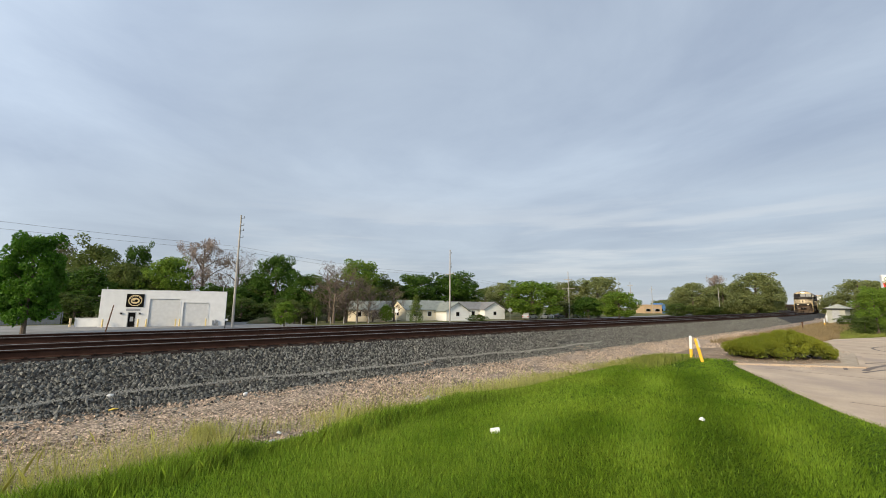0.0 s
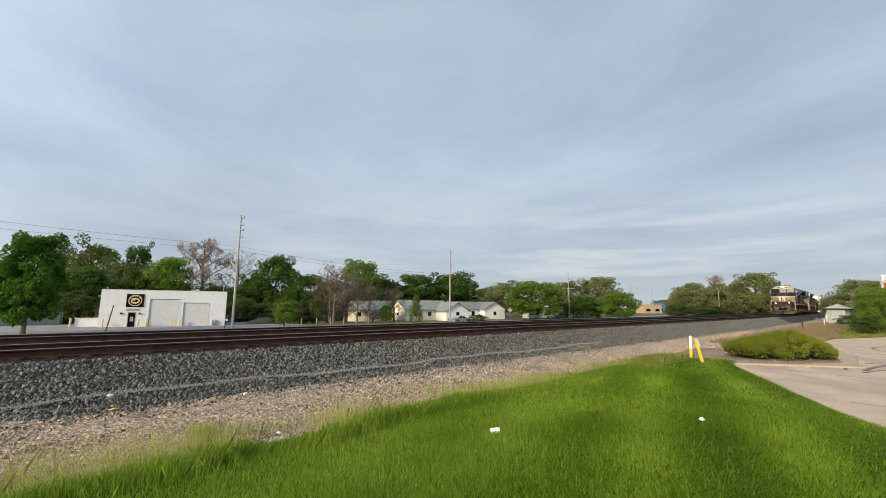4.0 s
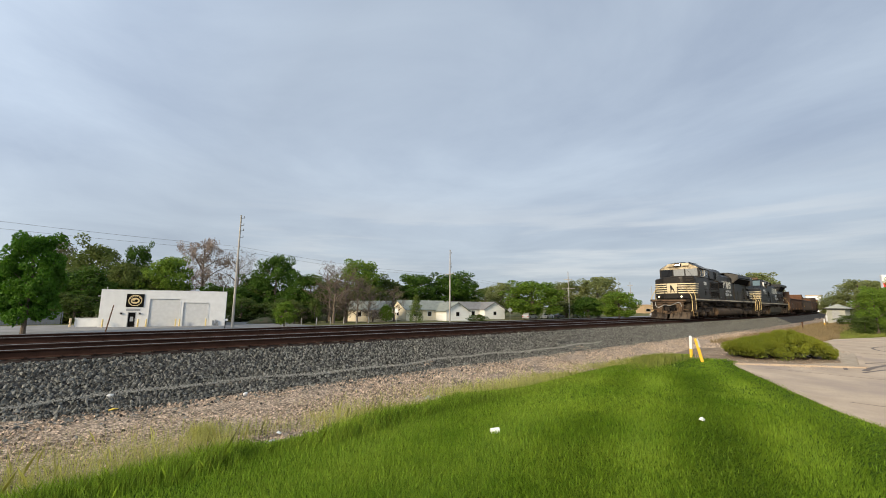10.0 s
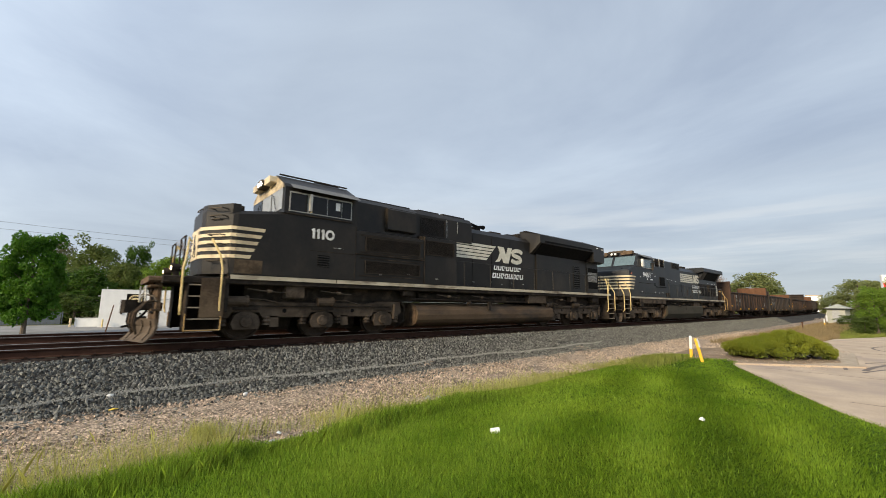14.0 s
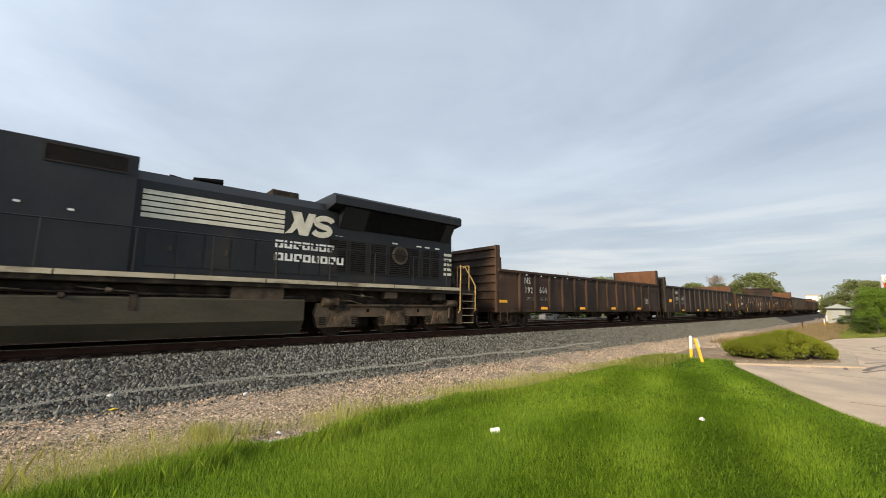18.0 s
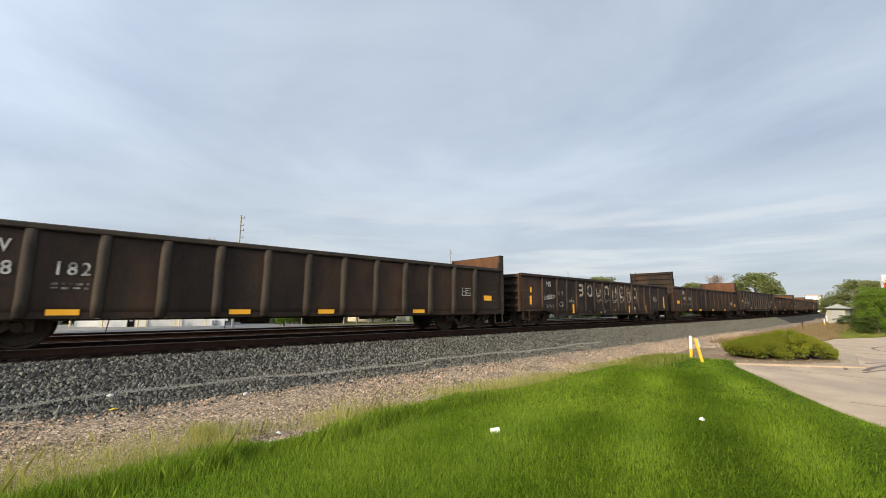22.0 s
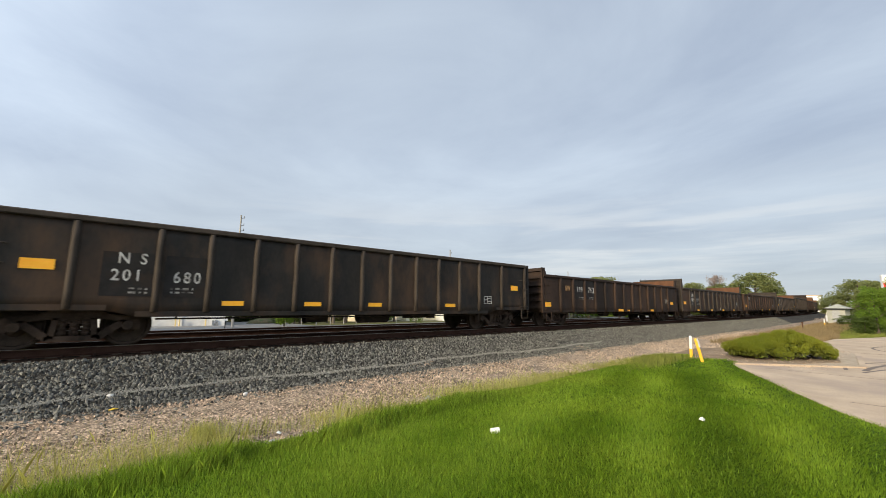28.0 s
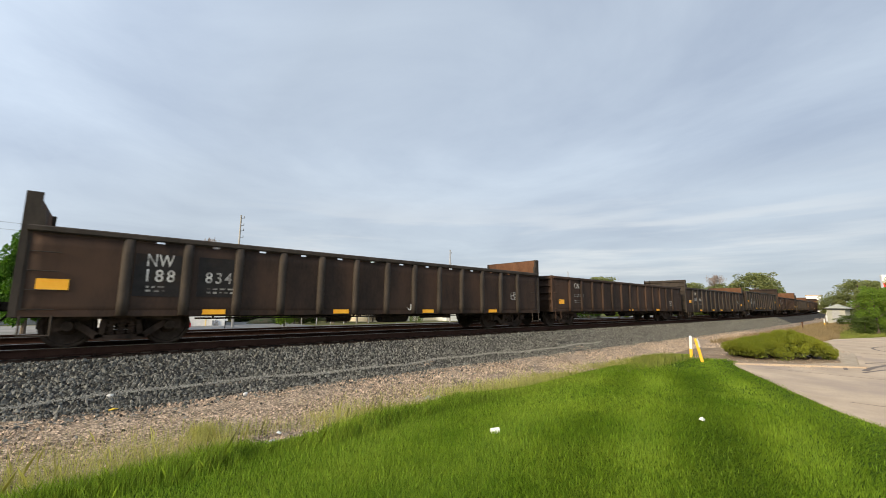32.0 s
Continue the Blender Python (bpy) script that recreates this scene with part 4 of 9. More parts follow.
def six_wheel_truck(xc, axles, root, ge=False):
    """Three-axle locomotive truck: side frames with pedestals, axle boxes, springs, three wheelsets."""
    lo, hi = min(axles) - 0.80, max(axles) + 0.75
    axles = sorted(axles)
    cast = TRUCKG if ge else TRUCK
    for s in (-1, 1):
        y0, y1 = sorted((s * 1.02, s * 1.20))
        if ge:
            prof = [(lo, 0.66), (lo + 0.10, 1.00), (lo + 0.9, 1.00), (lo + 1.2, 0.92), (xc - 0.5, 0.92), (xc - 0.3, 1.0), (xc + 0.3, 1.0), (xc + 0.5, 0.92), (hi - 1.2, 0.92), (hi - 0.9, 1.0), (hi - 0.10, 1.00), (hi, 0.66), (hi - 0.1, 0.30)]
            for a in reversed(axles):
                if a < axles[2]:
                    prof += [(a + 0.62, 0.58), (a + 0.55, 0.28)]
                prof += [(a - 0.55, 0.28), (a - 0.62, 0.58)] if a > axles[0] else [(lo + 0.12, 0.28)]
        else:
            prof = [(lo, 0.80), (lo + 0.12, 1.08), (lo + 0.9, 1.12), (lo + 1.3, 1.02), (hi - 1.3, 1.00), (hi - 0.9, 1.08), (hi - 0.05, 1.08), (hi, 0.72), (hi - 0.12, 0.62)]
            for a in reversed(axles):
                prof += [(a + 0.42, 0.60), (a + 0.34, 0.74), (a - 0.34, 0.74), (a - 0.42, 0.60)]
            prof += [(lo + 0.1, 0.64)]
        fr = part("truck_frame", M().prism(prof, y0, y1, "y"), cast, root, "dusty cast steel side frame")
        part("frame_lip", M().box(lo + 0.2, hi - 0.2, min(s * 1.20, s * 1.225), max(s * 1.20, s * 1.225), 0.93, 0.98), cast, fr)
        for a in axles:
            if ge:
                bx = M().prism([(a - 0.42, 0.30), (a + 0.42, 0.30), (a + 0.28, 0.76), (a - 0.28, 0.76)], min(s * 1.10, s * 1.26), max(s * 1.10, s * 1.26), "y")
                bx.tube((a, s * 1.25, 0.52), (a, s * 1.30, 0.52), 0.19, 0.17, 16)
                bx.tube((a, s * 1.30, 0.52), (a, s * 1.315, 0.52), 0.11, 0.10, 12)
            else:
                bx = M().prism([(a - 0.30, 0.30), (a + 0.30, 0.30), (a + 0.36, 0.44), (a + 0.30, 0.66), (a + 0.14, 0.74), (a - 0.14, 0.74), (a - 0.30, 0.66), (a - 0.36, 0.44)], min(s * 1.06, s * 1.25), max(s * 1.06, s * 1.25), "y")
                bx.tube((a, s * 1.24, 0.5), (a, s * 1.31, 0.5), 0.17, 0.14, 14)
                bx.tube((a, s * 1.31, 0.5), (a, s * 1.32, 0.5), 0.07, 0.06, 10)
            part("axle_box", bx, cast, fr)
            part("box_cover", M().box(a - 0.34, a + 0.34, min(s * 1.19, s * 1.24), max(s * 1.19, s * 1.24), 0.80, 0.88), GRIME, fr)
            for o in (-0.55, 0.55):
                if ge:
                    fin = M()
                    for j in range(4):
                        fin.box(a + o * 0.98 - 0.10, a + o * 0.98 + 0.10, min(s * 1.08, s * 1.23), max(s * 1.08, s * 1.23), 0.36 + j * 0.065, 0.395 + j * 0.065)
                    part("spring_pack", fin, GRIME, fr, "stacked rubber spring pack")
                else:
                    part("coil_spring", M().loft([[(a + o + r * math.cos(q * math.pi / 5), s * 1.12 + r * math.sin(q * math.pi / 5), 0.40 + j * 0.05) for q in range(10)] for j, r in enumerate((0.12, 0.09, 0.12, 0.09, 0.12, 0.09))]), cast, fr)
        if not ge:
            for a in axles[:2]:
                part("pedestal", M().prism([(a + 0.62, 0.34), (a + 0.86, 0.34), (a + 0.84, 0.64), (a + 0.60, 0.64)], min(s * 1.04, s * 1.2), max(s * 1.04, s * 1.2), "y"), cast, fr)
        for a in (axles[0] + 1.0, axles[1] + 1.0):
            part("lightening_hole", M().tube((a, s * 1.20, 0.78), (a, s * 1.206, 0.78), 0.06, k=12), DARK, fr)
        for a in ((lo + 0.45, hi - 0.25) if ge else (lo + 0.55, axles[1] + 0.05)):
            cy = M().tube((a - 0.24, s * 1.25, 1.04), (a + 0.2, s * 1.25, 1.04), 0.13, k=12)
            cy.tube((a + 0.2, s * 1.25, 1.04), (a + 0.26, s * 1.25, 1.04), 0.15, k=12)
            cy.pipe([(a + 0.2, s * 1.25, 1.10), (a + 0.7, s * 1.27, 1.08), (a + 1.1, s * 1.25, 0.98)], 0.02, 6)
            part("brake_cylinder", cy, cast, fr)
        part("brake_rod", M().tube((lo + 0.6, s * 1.24, 0.90), (hi - 0.5, s * 1.24, 0.90), 0.018, k=6), GRIME, fr)
        part("damper", M().tube((hi - 0.35, s * 1.25, 0.50), (hi - 0.30, s * 1.25, 0.98), 0.05, k=8), cast, fr)
        part("sand_pipe", M().pipe([(hi - 0.1, s * 1.22, 1.15), (hi + 0.12, s * 1.2, 0.95), (hi + 0.2, s * 1.1, 0.45), (hi - 0.1, s * 0.9, 0.15)], 0.025, 6), GRIME, fr)
    part("truck_bolster", M().box(lo + 0.3, hi - 0.3, -1.0, 1.0, 0.70, 1.1), GRIME, root)
    for a in axles:
        wheelset(a, 0.53, root)
        part("traction_motor", M().box(a - 0.05, a + 1.35, -0.66, 0.66, 0.22, 0.85, 0.12), GRIME, root)


def ribbon(pts, t, y0, y1, m):
    """A flat painted band of width t along points in x and z."""
    L, R = [], []
    for i, (x, z) in enumerate(pts):
        a, b = pts[max(0, i - 1)], pts[min(len(pts) - 1, i + 1)]
        d = math.hypot(b[0] - a[0], b[1] - a[1])
        nx, nz = -(b[1] - a[1]) / d * t / 2, (b[0] - a[0]) / d * t / 2
        L.append((x + nx, z + nz)), R.append((x - nx, z - nz))
    for i in range(len(pts) - 1):
        m.prism([L[i], L[i + 1], R[i + 1], R[i]], y0, y1, "y")


def ns_mark(x, z, w, h, y, root):
    """The big painted initials as plain slanted bands: a swept N and an S of two bows."""
    m = M()
    y0, y1 = y - 0.006, y
    sl = h * 0.16
    px = lambda u, v: (x + w * u + sl * v, z + h * v)
    m.prism([px(0.00, 0.0), px(0.13, 0.06), px(0.20, 0.30), px(0.22, 0.62), px(0.12, 0.62), px(0.08, 0.25)], y0, y1, "y")
    m.prism([px(0.03, 1.0), px(0.22, 1.0), px(0.43, 0.0), px(0.27, 0.0)], y0 - 0.002, y1, "y")
    m.prism([px(0.30, 0.30), px(0.43, 0.0), px(0.50, 1.0), px(0.36, 1.0)], y0 - 0.001, y1, "y")
    cx, rz, rx = 0.675, 0.19, 0.165
    pts = []
    for i in range(10):
        q = radians(10 + i * 28)
        pts.append(px(cx + 0.02 + rx * math.cos(q), 0.695 + rz * math.sin(q)))
    for i in range(10):
        q = radians(90 - i * 28)
        pts.append(px(cx + rx * math.cos(q), 0.305 + rz * math.sin(q)))
    ribbon(pts, h * 0.25, y0 - 0.003, y1, m)
    part("painted_initials", m, OFFWHITE, root, "large worn white initials")


def stripes(x0, x1, z0, z1, k, root, y, slant=0.0, material=None, fill=0.74):
    """Horizontal painted stripes on a side; slant shortens the lower ones."""
    step = (z1 - z0) / (k - 1 + fill)
    h = step * fill
    for i in range(k):
        z = z1 - h - i * step
        e0, e1 = slant * (z1 - z - h) / (z1 - z0), slant * (z1 - z) / (z1 - z0)
        part("stripe", M().prism([(x0, z), (x1 - e1, z), (x1 - e0, z + h), (x0, z + h)], y - 0.006, y, "y"), material or CREAM, root, "cream stripe")


def handrail(pts, root, material, r=0.018):
    return part("handrail", M().pipe(pts, r, 6), material, root)


TREAD = mat("worn tan tread edge", (0.20, 0.16, 0.11), (0.30, 0.24, 0.17), rough=0.7, scale=8, bump=0.1)


def step_well(x0, x1, s, root, yout=1.52, metal=None):
    """Steps at a locomotive's corner: two cheeks and four treads."""
    a, b = sorted((s * 0.80, s * yout))
    w = part("steps", M().box(x0, x0 + 0.03, a, b, 0.28, 1.55).box(x1 - 0.03, x1, a, b, 0.28, 1.55).box(x0, x1, min(a, b) if s > 0 else max(a, b) - 0.03, (min(a, b) + 0.03) if s > 0 else max(a, b), 0.3, 1.55), GRIME, root, "grimy steel step well")
    for i in range(5):
        z = 0.30 + i * 0.275
        d = 0.35 + 0.0 * i
        c0, c1 = sorted((s * (yout - d), s * yout))
        part("tread", M().box(x0 + 0.02, x1 - 0.02, c0, c1, z, z + 0.028), TREAD, w, "worn edge of the tread")


def plow(x, s, root):
    """Snow plow under the coupler, s = -1 at the front: two hollow blades that meet in a blunt prow, each with its ribs."""
    for q in (-1, 1):
        rings = []
        for k in range(6):
            y = q * (0.10 + 1.36 * k / 5)
            d = 0.40 * (1 - abs(y) / 1.5)
            top = 0.60 if k > 1 else 0.48
            face = [(d + 0.02, top), (d - 0.02, 0.42), (d + 0.02, 0.27), (d + 0.13, 0.13), (d + 0.20, 0.08)]
            rings.append([(x + s * a, y, z) for a, z in face] + [(x + s * (a - 0.05), y, z) for a, z in face[::-1]])
        part("plow", M().loft(rings), PLOWM, root, "dented dusty steel plow blade")
        for y in (0.32, 0.78, 1.24):
            d = 0.40 * (1 - y / 1.5)
            part("plow_rib", M().prism([(x + s * (d + 0.03), 0.56), (x + s * (d + 0.0), 0.42), (x + s * (d + 0.04), 0.27), (x + s * (d + 0.15), 0.12), (x + s * (d + 0.10), 0.12), (x + s * (d - 0.02), 0.30), (x + s * (d - 0.03), 0.56)], q * y - 0.025, q * y + 0.025, "y"), GRIME, root)


def loco_under(root, front, rear, tank, axles1, axles2, sill_z, ge=False):
    part("frame_sill", M().box(front, rear, -1.5, 1.5, sill_z - 0.26, sill_z - 0.06, 0.02).box(front + 0.5, rear - 0.5, -1.05, 1.05, sill_z - 0.62, sill_z - 0.26), GRIME, root)
    for s in (-1, 1):
        a, b = sorted((s * 1.5, s * 1.545))
        x = front + 0.05
        while x < rear - 0.1:
            e = min(x + (2.05 if ge else 2.9), rear - 0.05)
            part("sill_stripe", M().box(x, e - 0.03, a, b, sill_z - 0.13, sill_z - 0.02), SILLPAINT, root, "dirty cream stripe along the sill")
            x = e
    part("walkway", M().box(front, rear, -1.5, 1.5, sill_z - 0.06, sill_z), BLACK, root)
    x0, x1, z0, z1 = tank
    if ge:
        prof = [(-1.45, z0 + 0.35), (-1.2, z0), (1.2, z0), (1.45, z0 + 0.35), (1.45, z1 - 0.04), (1.4, z1), (-1.4, z1), (-1.45, z1 - 0.04)]
    else:
        prof = [(1.42 * math.copysign(abs(math.cos(a)) ** 0.55, math.cos(a)), (z0 + z1) / 2 + (z1 - z0) / 2 * math.copysign(abs(math.sin(a)) ** 0.7, math.sin(a))) for a in [i * math.pi / 12 for i in range(24)]]
    t = part("fuel_tank", M().prism(prof, x0, x1, "x"), GETANK if ge else TANK, root, "dusty dark fuel tank", smooth=False)
    # front end only: its lighter brown stands in for sunlight on it
    part("tank_end", M().prism([(a * 0.93, (z0 + z1) / 2 + (b - (z0 + z1) / 2) * 0.93) for a, b in prof], x0 - 0.02, x0, "x"), PILOT, t, "dusty brown end plate")
    part("fuel_filler", M().tube((x0 + 2.5, -1.35, z1 - 0.05), (x0 + 2.5, -1.5, z1 + 0.02), 0.06), GRIME, t)
    part("sight_glass", M().box(x0 + 3.6, x0 + 3.75, -1.46, -1.40, z1 - 0.3, z1 + 0.05), GRIME, t)
    six_wheel_truck(sum(axles1) / 3, axles1, root, ge)
    six_wheel_truck(sum(axles2) / 3, axles2, root, ge)
    for s in (-1, 1):
        ar = M().tube((x0 + 0.2, s * 1.05, z1 + 0.20), (x1 - 0.8, s * 1.05, z1 + 0.20), 0.15, k=10)
        ar.pipe([(x0 - 0.4, s * 1.3, sill_z - 0.3), (x0 - 0.2, s * 1.32, z1 + 0.1), (x1, s * 1.32, z1 + 0.05)], 0.03, 6)
        part("air_reservoir", ar, GRIME, root)
    for x, w, h, p in ((axles1[0] + 1.2, 0.26, 0.40, TRUCK), (axles1[2] + 0.9, 0.2, 0.25, GRIME), (x1 - 1.25, 0.66, 0.42, TRUCK), (axles2[1] - 0.3, 0.24, 0.3, TRUCK), (axles2[2] - 0.2, 0.3, 0.32, GRIME)):
        part("under_box", M().box(x - w, x + w, -1.42, -1.15, sill_z - 0.20 - h, sill_z - 0.2, 0.03), p, root)
    for x in (axles1[0] + 0.45, axles1[1] + 0.35, x0 + 1.4, x0 + 3.2, axles2[0] + 0.6):
        part("valve", M().tube((x, -1.42, sill_z - 0.42), (x + 0.10, -1.47, sill_z - 0.42), 0.06, 0.04, 8).pipe([(x - 0.5, -1.38, sill_z - 0.36), (x, -1.42, sill_z - 0.42), (x + 0.5, -1.38, sill_z - 0.45)], 0.018, 5), DUSTY, root)


def front_gear(root, x, s, sill_z):
    """Pilot face, hoses, coupler, uncoupling lever and platform rails at one end; s = -1 front."""
    part("pilot", M().box(min(x, x + s * 0.08), max(x, x + s * 0.08), -1.02, 1.02, 0.45, sill_z - 0.06), PILOT, root, "rusty dust caked pilot plate")
    part("anticlimber", M().box(min(x, x + s * 0.30), max(x, x + s * 0.30), -1.25, 1.25, sill_z - 0.16, sill_z - 0.02, 0.04).box(min(x, x + s * 0.24), max(x, x + s * 0.24), -1.1, 1.1, sill_z - 0.28, sill_z - 0.22, 0.02), PILOT, root, "brown ribbed anticlimber")
    part("pilot_opening", M().box(min(x + s * 0.08, x + s * 0.09), max(x + s * 0.08, x + s * 0.09), -0.5, 0.5, 0.7, 1.15), DARK, root)
    plow(x + s * 0.1, s, root)
    coupler(x + s * 0.42, s, root, 0.88)
    for i, y in enumerate((-1.02, -0.66, -0.46, 0.46, 0.66, 1.02)):
        bow = 0.10 + 0.03 * (i % 3)
        hs = M().pipe([(x + s * 0.08, y, 1.02), (x + s * 0.26, y, 0.98), (x + s * (0.34 + bow), y * 0.98, 0.74), (x + s * (0.36 + bow), y * 0.94, 0.48), (x + s * (0.30 + bow), y * 0.90 + 0.06, 0.24 + 0.05 * (i % 2))], 0.024, 6)
        part("air_hose", hs, (GRIME, PILOT, GRIME)[i % 3], root)
    part("uncoupling_lever", M().pipe([(x + s * 0.12, -1.42, 1.0), (x + s * 0.16, -1.2, 1.12), (x + s * 0.3, -0.4, 1.18), (x + s * 0.3, 0.4, 1.18), (x + s * 0.16, 1.2, 1.12), (x + s * 0.12, 1.42, 1.0)], 0.02, 6), DUSTY, root)
    chain = M()
    for i in range(10):
        a, b = i / 10, (i + 1) / 10
        za = sill_z - 0.15 - 1.2 * a * (1 - a)
        zb = sill_z - 0.15 - 1.2 * b * (1 - b)
        chain.tube((x + s * 0.14, -0.7 + 1.4 * a, za), (x + s * 0.14, -0.7 + 1.4 * b, zb), 0.025, k=6)
    part("safety_chain", chain, GRIME, root)
    sag = [(0.98, 0.20), (1.02, 0.42), (0.94, 0.60), (0.78, 0.66), (0.56, 0.56), (0.34, 0.44), (0.16, 0.46), (-0.04, 0.52), (-0.28, 0.44), (-0.52, 0.32), (-0.72, 0.24), (-0.86, 0.30), (-0.94, 0.50), (-0.96, 0.62)]
    cab = M().pipe([(x + s * 0.30, y, sill_z - d) for y, d in sag], 0.022, 6)
    part("jumper_cable", cab, ALU, root, "pale drooping jumper cable")
    for q in (-1, 1):
        part("pilot_step", M().box(min(x, x + s * 0.2), max(x, x + s * 0.2), min(q * 1.0, q * 1.4), max(q * 1.0, q * 1.4), 0.78, 0.83), PILOT, root)


def end_rails(root, x, s, sill_z, near_mat):
    for q in (-1, 1):
        handrail([(x, q * 1.42, 0.70), (x + s * 0.02, q * 1.52, 0.80), (x + s * 0.03, q * 1.53, sill_z + 0.18), (x - s * 0.04, q * 1.34, sill_z + 0.55), (x - s * 0.10, q * 1.05, sill_z + 0.98), (x - s * 0.16, q * 1.0, sill_z + 0.90)], root, near_mat, 0.024)
        handrail([(x - s * 0.80, q * 1.44, 0.70), (x - s * 0.80, q * 1.53, 0.80), (x - s * 0.80, q * 1.545, sill_z + 0.22), (x - s * 0.74, q * 1.50, sill_z + 0.55), (x - s * 0.56, q * 1.30, sill_z + 0.98)], root, near_mat, 0.024)
        near_mat = near_mat if q < 0 or s > 0 else GRIME
        handrail([(x, q * 0.5, sill_z), (x, q * 0.5, sill_z + 1.0), (x, q * 1.2, sill_z + 1.0), (x, q * 1.2, sill_z)], root, near_mat if s > 0 else GRIME, 0.02)
    handrail([(x, -0.5, sill_z + 0.62), (x, 0.5, sill_z + 0.62)], root, GRIME, 0.015)


def slat_panel(x0, x1, z0, z1, y, root, k=8, material=None, name="grille"):
    """A recessed louvre panel on the near or far side: frame, dark back and slats."""
    s = 1 if y > 0 else -1
    a, b = sorted((y, y + s * 0.004))
    g = part(name, M().box(x0, x1, a, b, z0, z1), DARK, root, "dark louvred panel")
    fr = M()
    c, d = sorted((y, y + s * 0.025))
    for p in ((x0 - 0.03, x1 + 0.03, z1, z1 + 0.03), (x0 - 0.03, x1 + 0.03, z0 - 0.03, z0), (x0 - 0.03, x0, z0, z1), (x1, x1 + 0.03, z0, z1)):
        fr.box(p[0], p[1], c, d, p[2], p[3])
    part("panel_frame", fr, material or BLACK, g)
    sl = M()
    for i in range(k):
        z = z0 + (i + 0.5) * (z1 - z0) / k
        h = (z1 - z0) / k * 0.33
        sl.box(x0, x1, min(y, y + s * 0.016), max(y, y + s * 0.016), z - h, z + h * 0.4)
    part("slats", sl, material or BLACK, g)
    return g


def door_panel(x0, x1, z0, z1, y, root, material, handle=True):
    s = 1 if y > 0 else -1
    a, b = sorted((y, y + s * 0.015))
    d = part("hood_door", M().box(x0, x1, a, b, z0, z1), material, root)
    if handle:
        part("latch", M().box(x1 - 0.10, x1 - 0.04, min(y, y + s * 0.04), max(y, y + s * 0.04), (z0 + z1) / 2 - 0.08, (z0 + z1) / 2 + 0.08), DUSTY, d)


def cab_body(root, P, paint):
    """Wide nose and cab. P holds the x and z of its outline."""
    xf, xn, xw, xc, xr = P["tip"], P["nose"], P["wind"], P["roof"], P["rear"]
    zs, zn, zb, ze, zt = P["sill"], P["nose_z"], P["wind_z"], P["eave"], P["top"]
    W = 1.56
    # nose: tapered plan
    rings = []
    for x, w, z in ((xf, 0.62, zn + P.get("bump", -0.10) - 0.05), (xf + 0.06, 0.80, zn + P.get("bump", -0.02)), (xn, 1.52, zn), (xn + 0.12, W, zn + 0.02), (xw, W, zb), (xc, W, zb + 0.02)):
        c = 0.09
        rings.append([(x, -w, zs), (x, w, zs), (x, w, z - c), (x, w - c, z), (x, -w + c, z), (x, -w, z - c)])
    part("nose", M().loft(rings), paint, root)
    # cab: section by section from the windshield back
    def sec(x, zlow):
        return [(x, -W, zlow), (x, W, zlow), (x, W, ze - 0.08), (x, W - 0.10, ze + 0.03), (x, 0.75, zt - 0.03), (x, 0.35, zt), (x, -0.35, zt), (x, -0.75, zt - 0.03), (x, -W + 0.10, ze + 0.03), (x, -W, ze - 0.08)]
    part("cab", M().loft([sec(xc, zs), sec(xr, zs)]), paint, root)
    if P.get("rake"):
        xb = P["rake"]
        part("cab_face", M().prism([(xb, zb - 0.03), (xc, zb - 0.03), (xc, ze + 0.02), (xc - 0.06, ze + 0.02)], -W + 0.02, W - 0.02, "y"), paint, root, "raked windshield frame")
    else:
        part("cab_face", M().prism([(-W, zb - 0.02), (W, zb - 0.02), (W, ze - 0.08), (W - 0.10, ze + 0.03), (0.75, zt - 0.03), (0.35, zt), (-0.35, zt), (-0.75, zt - 0.03), (-W + 0.10, ze + 0.03), (-W, ze - 0.08)], xc - 0.10, xc, "x"), paint, root)
    if P.get("cream"):
        part("brow", M().prism([(-W + 0.08, ze - 0.10), (W - 0.08, ze - 0.10), (W - 0.14, ze + 0.02), (0.72, zt - 0.05), (-0.72, zt - 0.05), (-W + 0.14, ze + 0.02)], xc - 0.13, xc - 0.10, "x"), BROWC, root, "cream brow above the windshield")
    return W


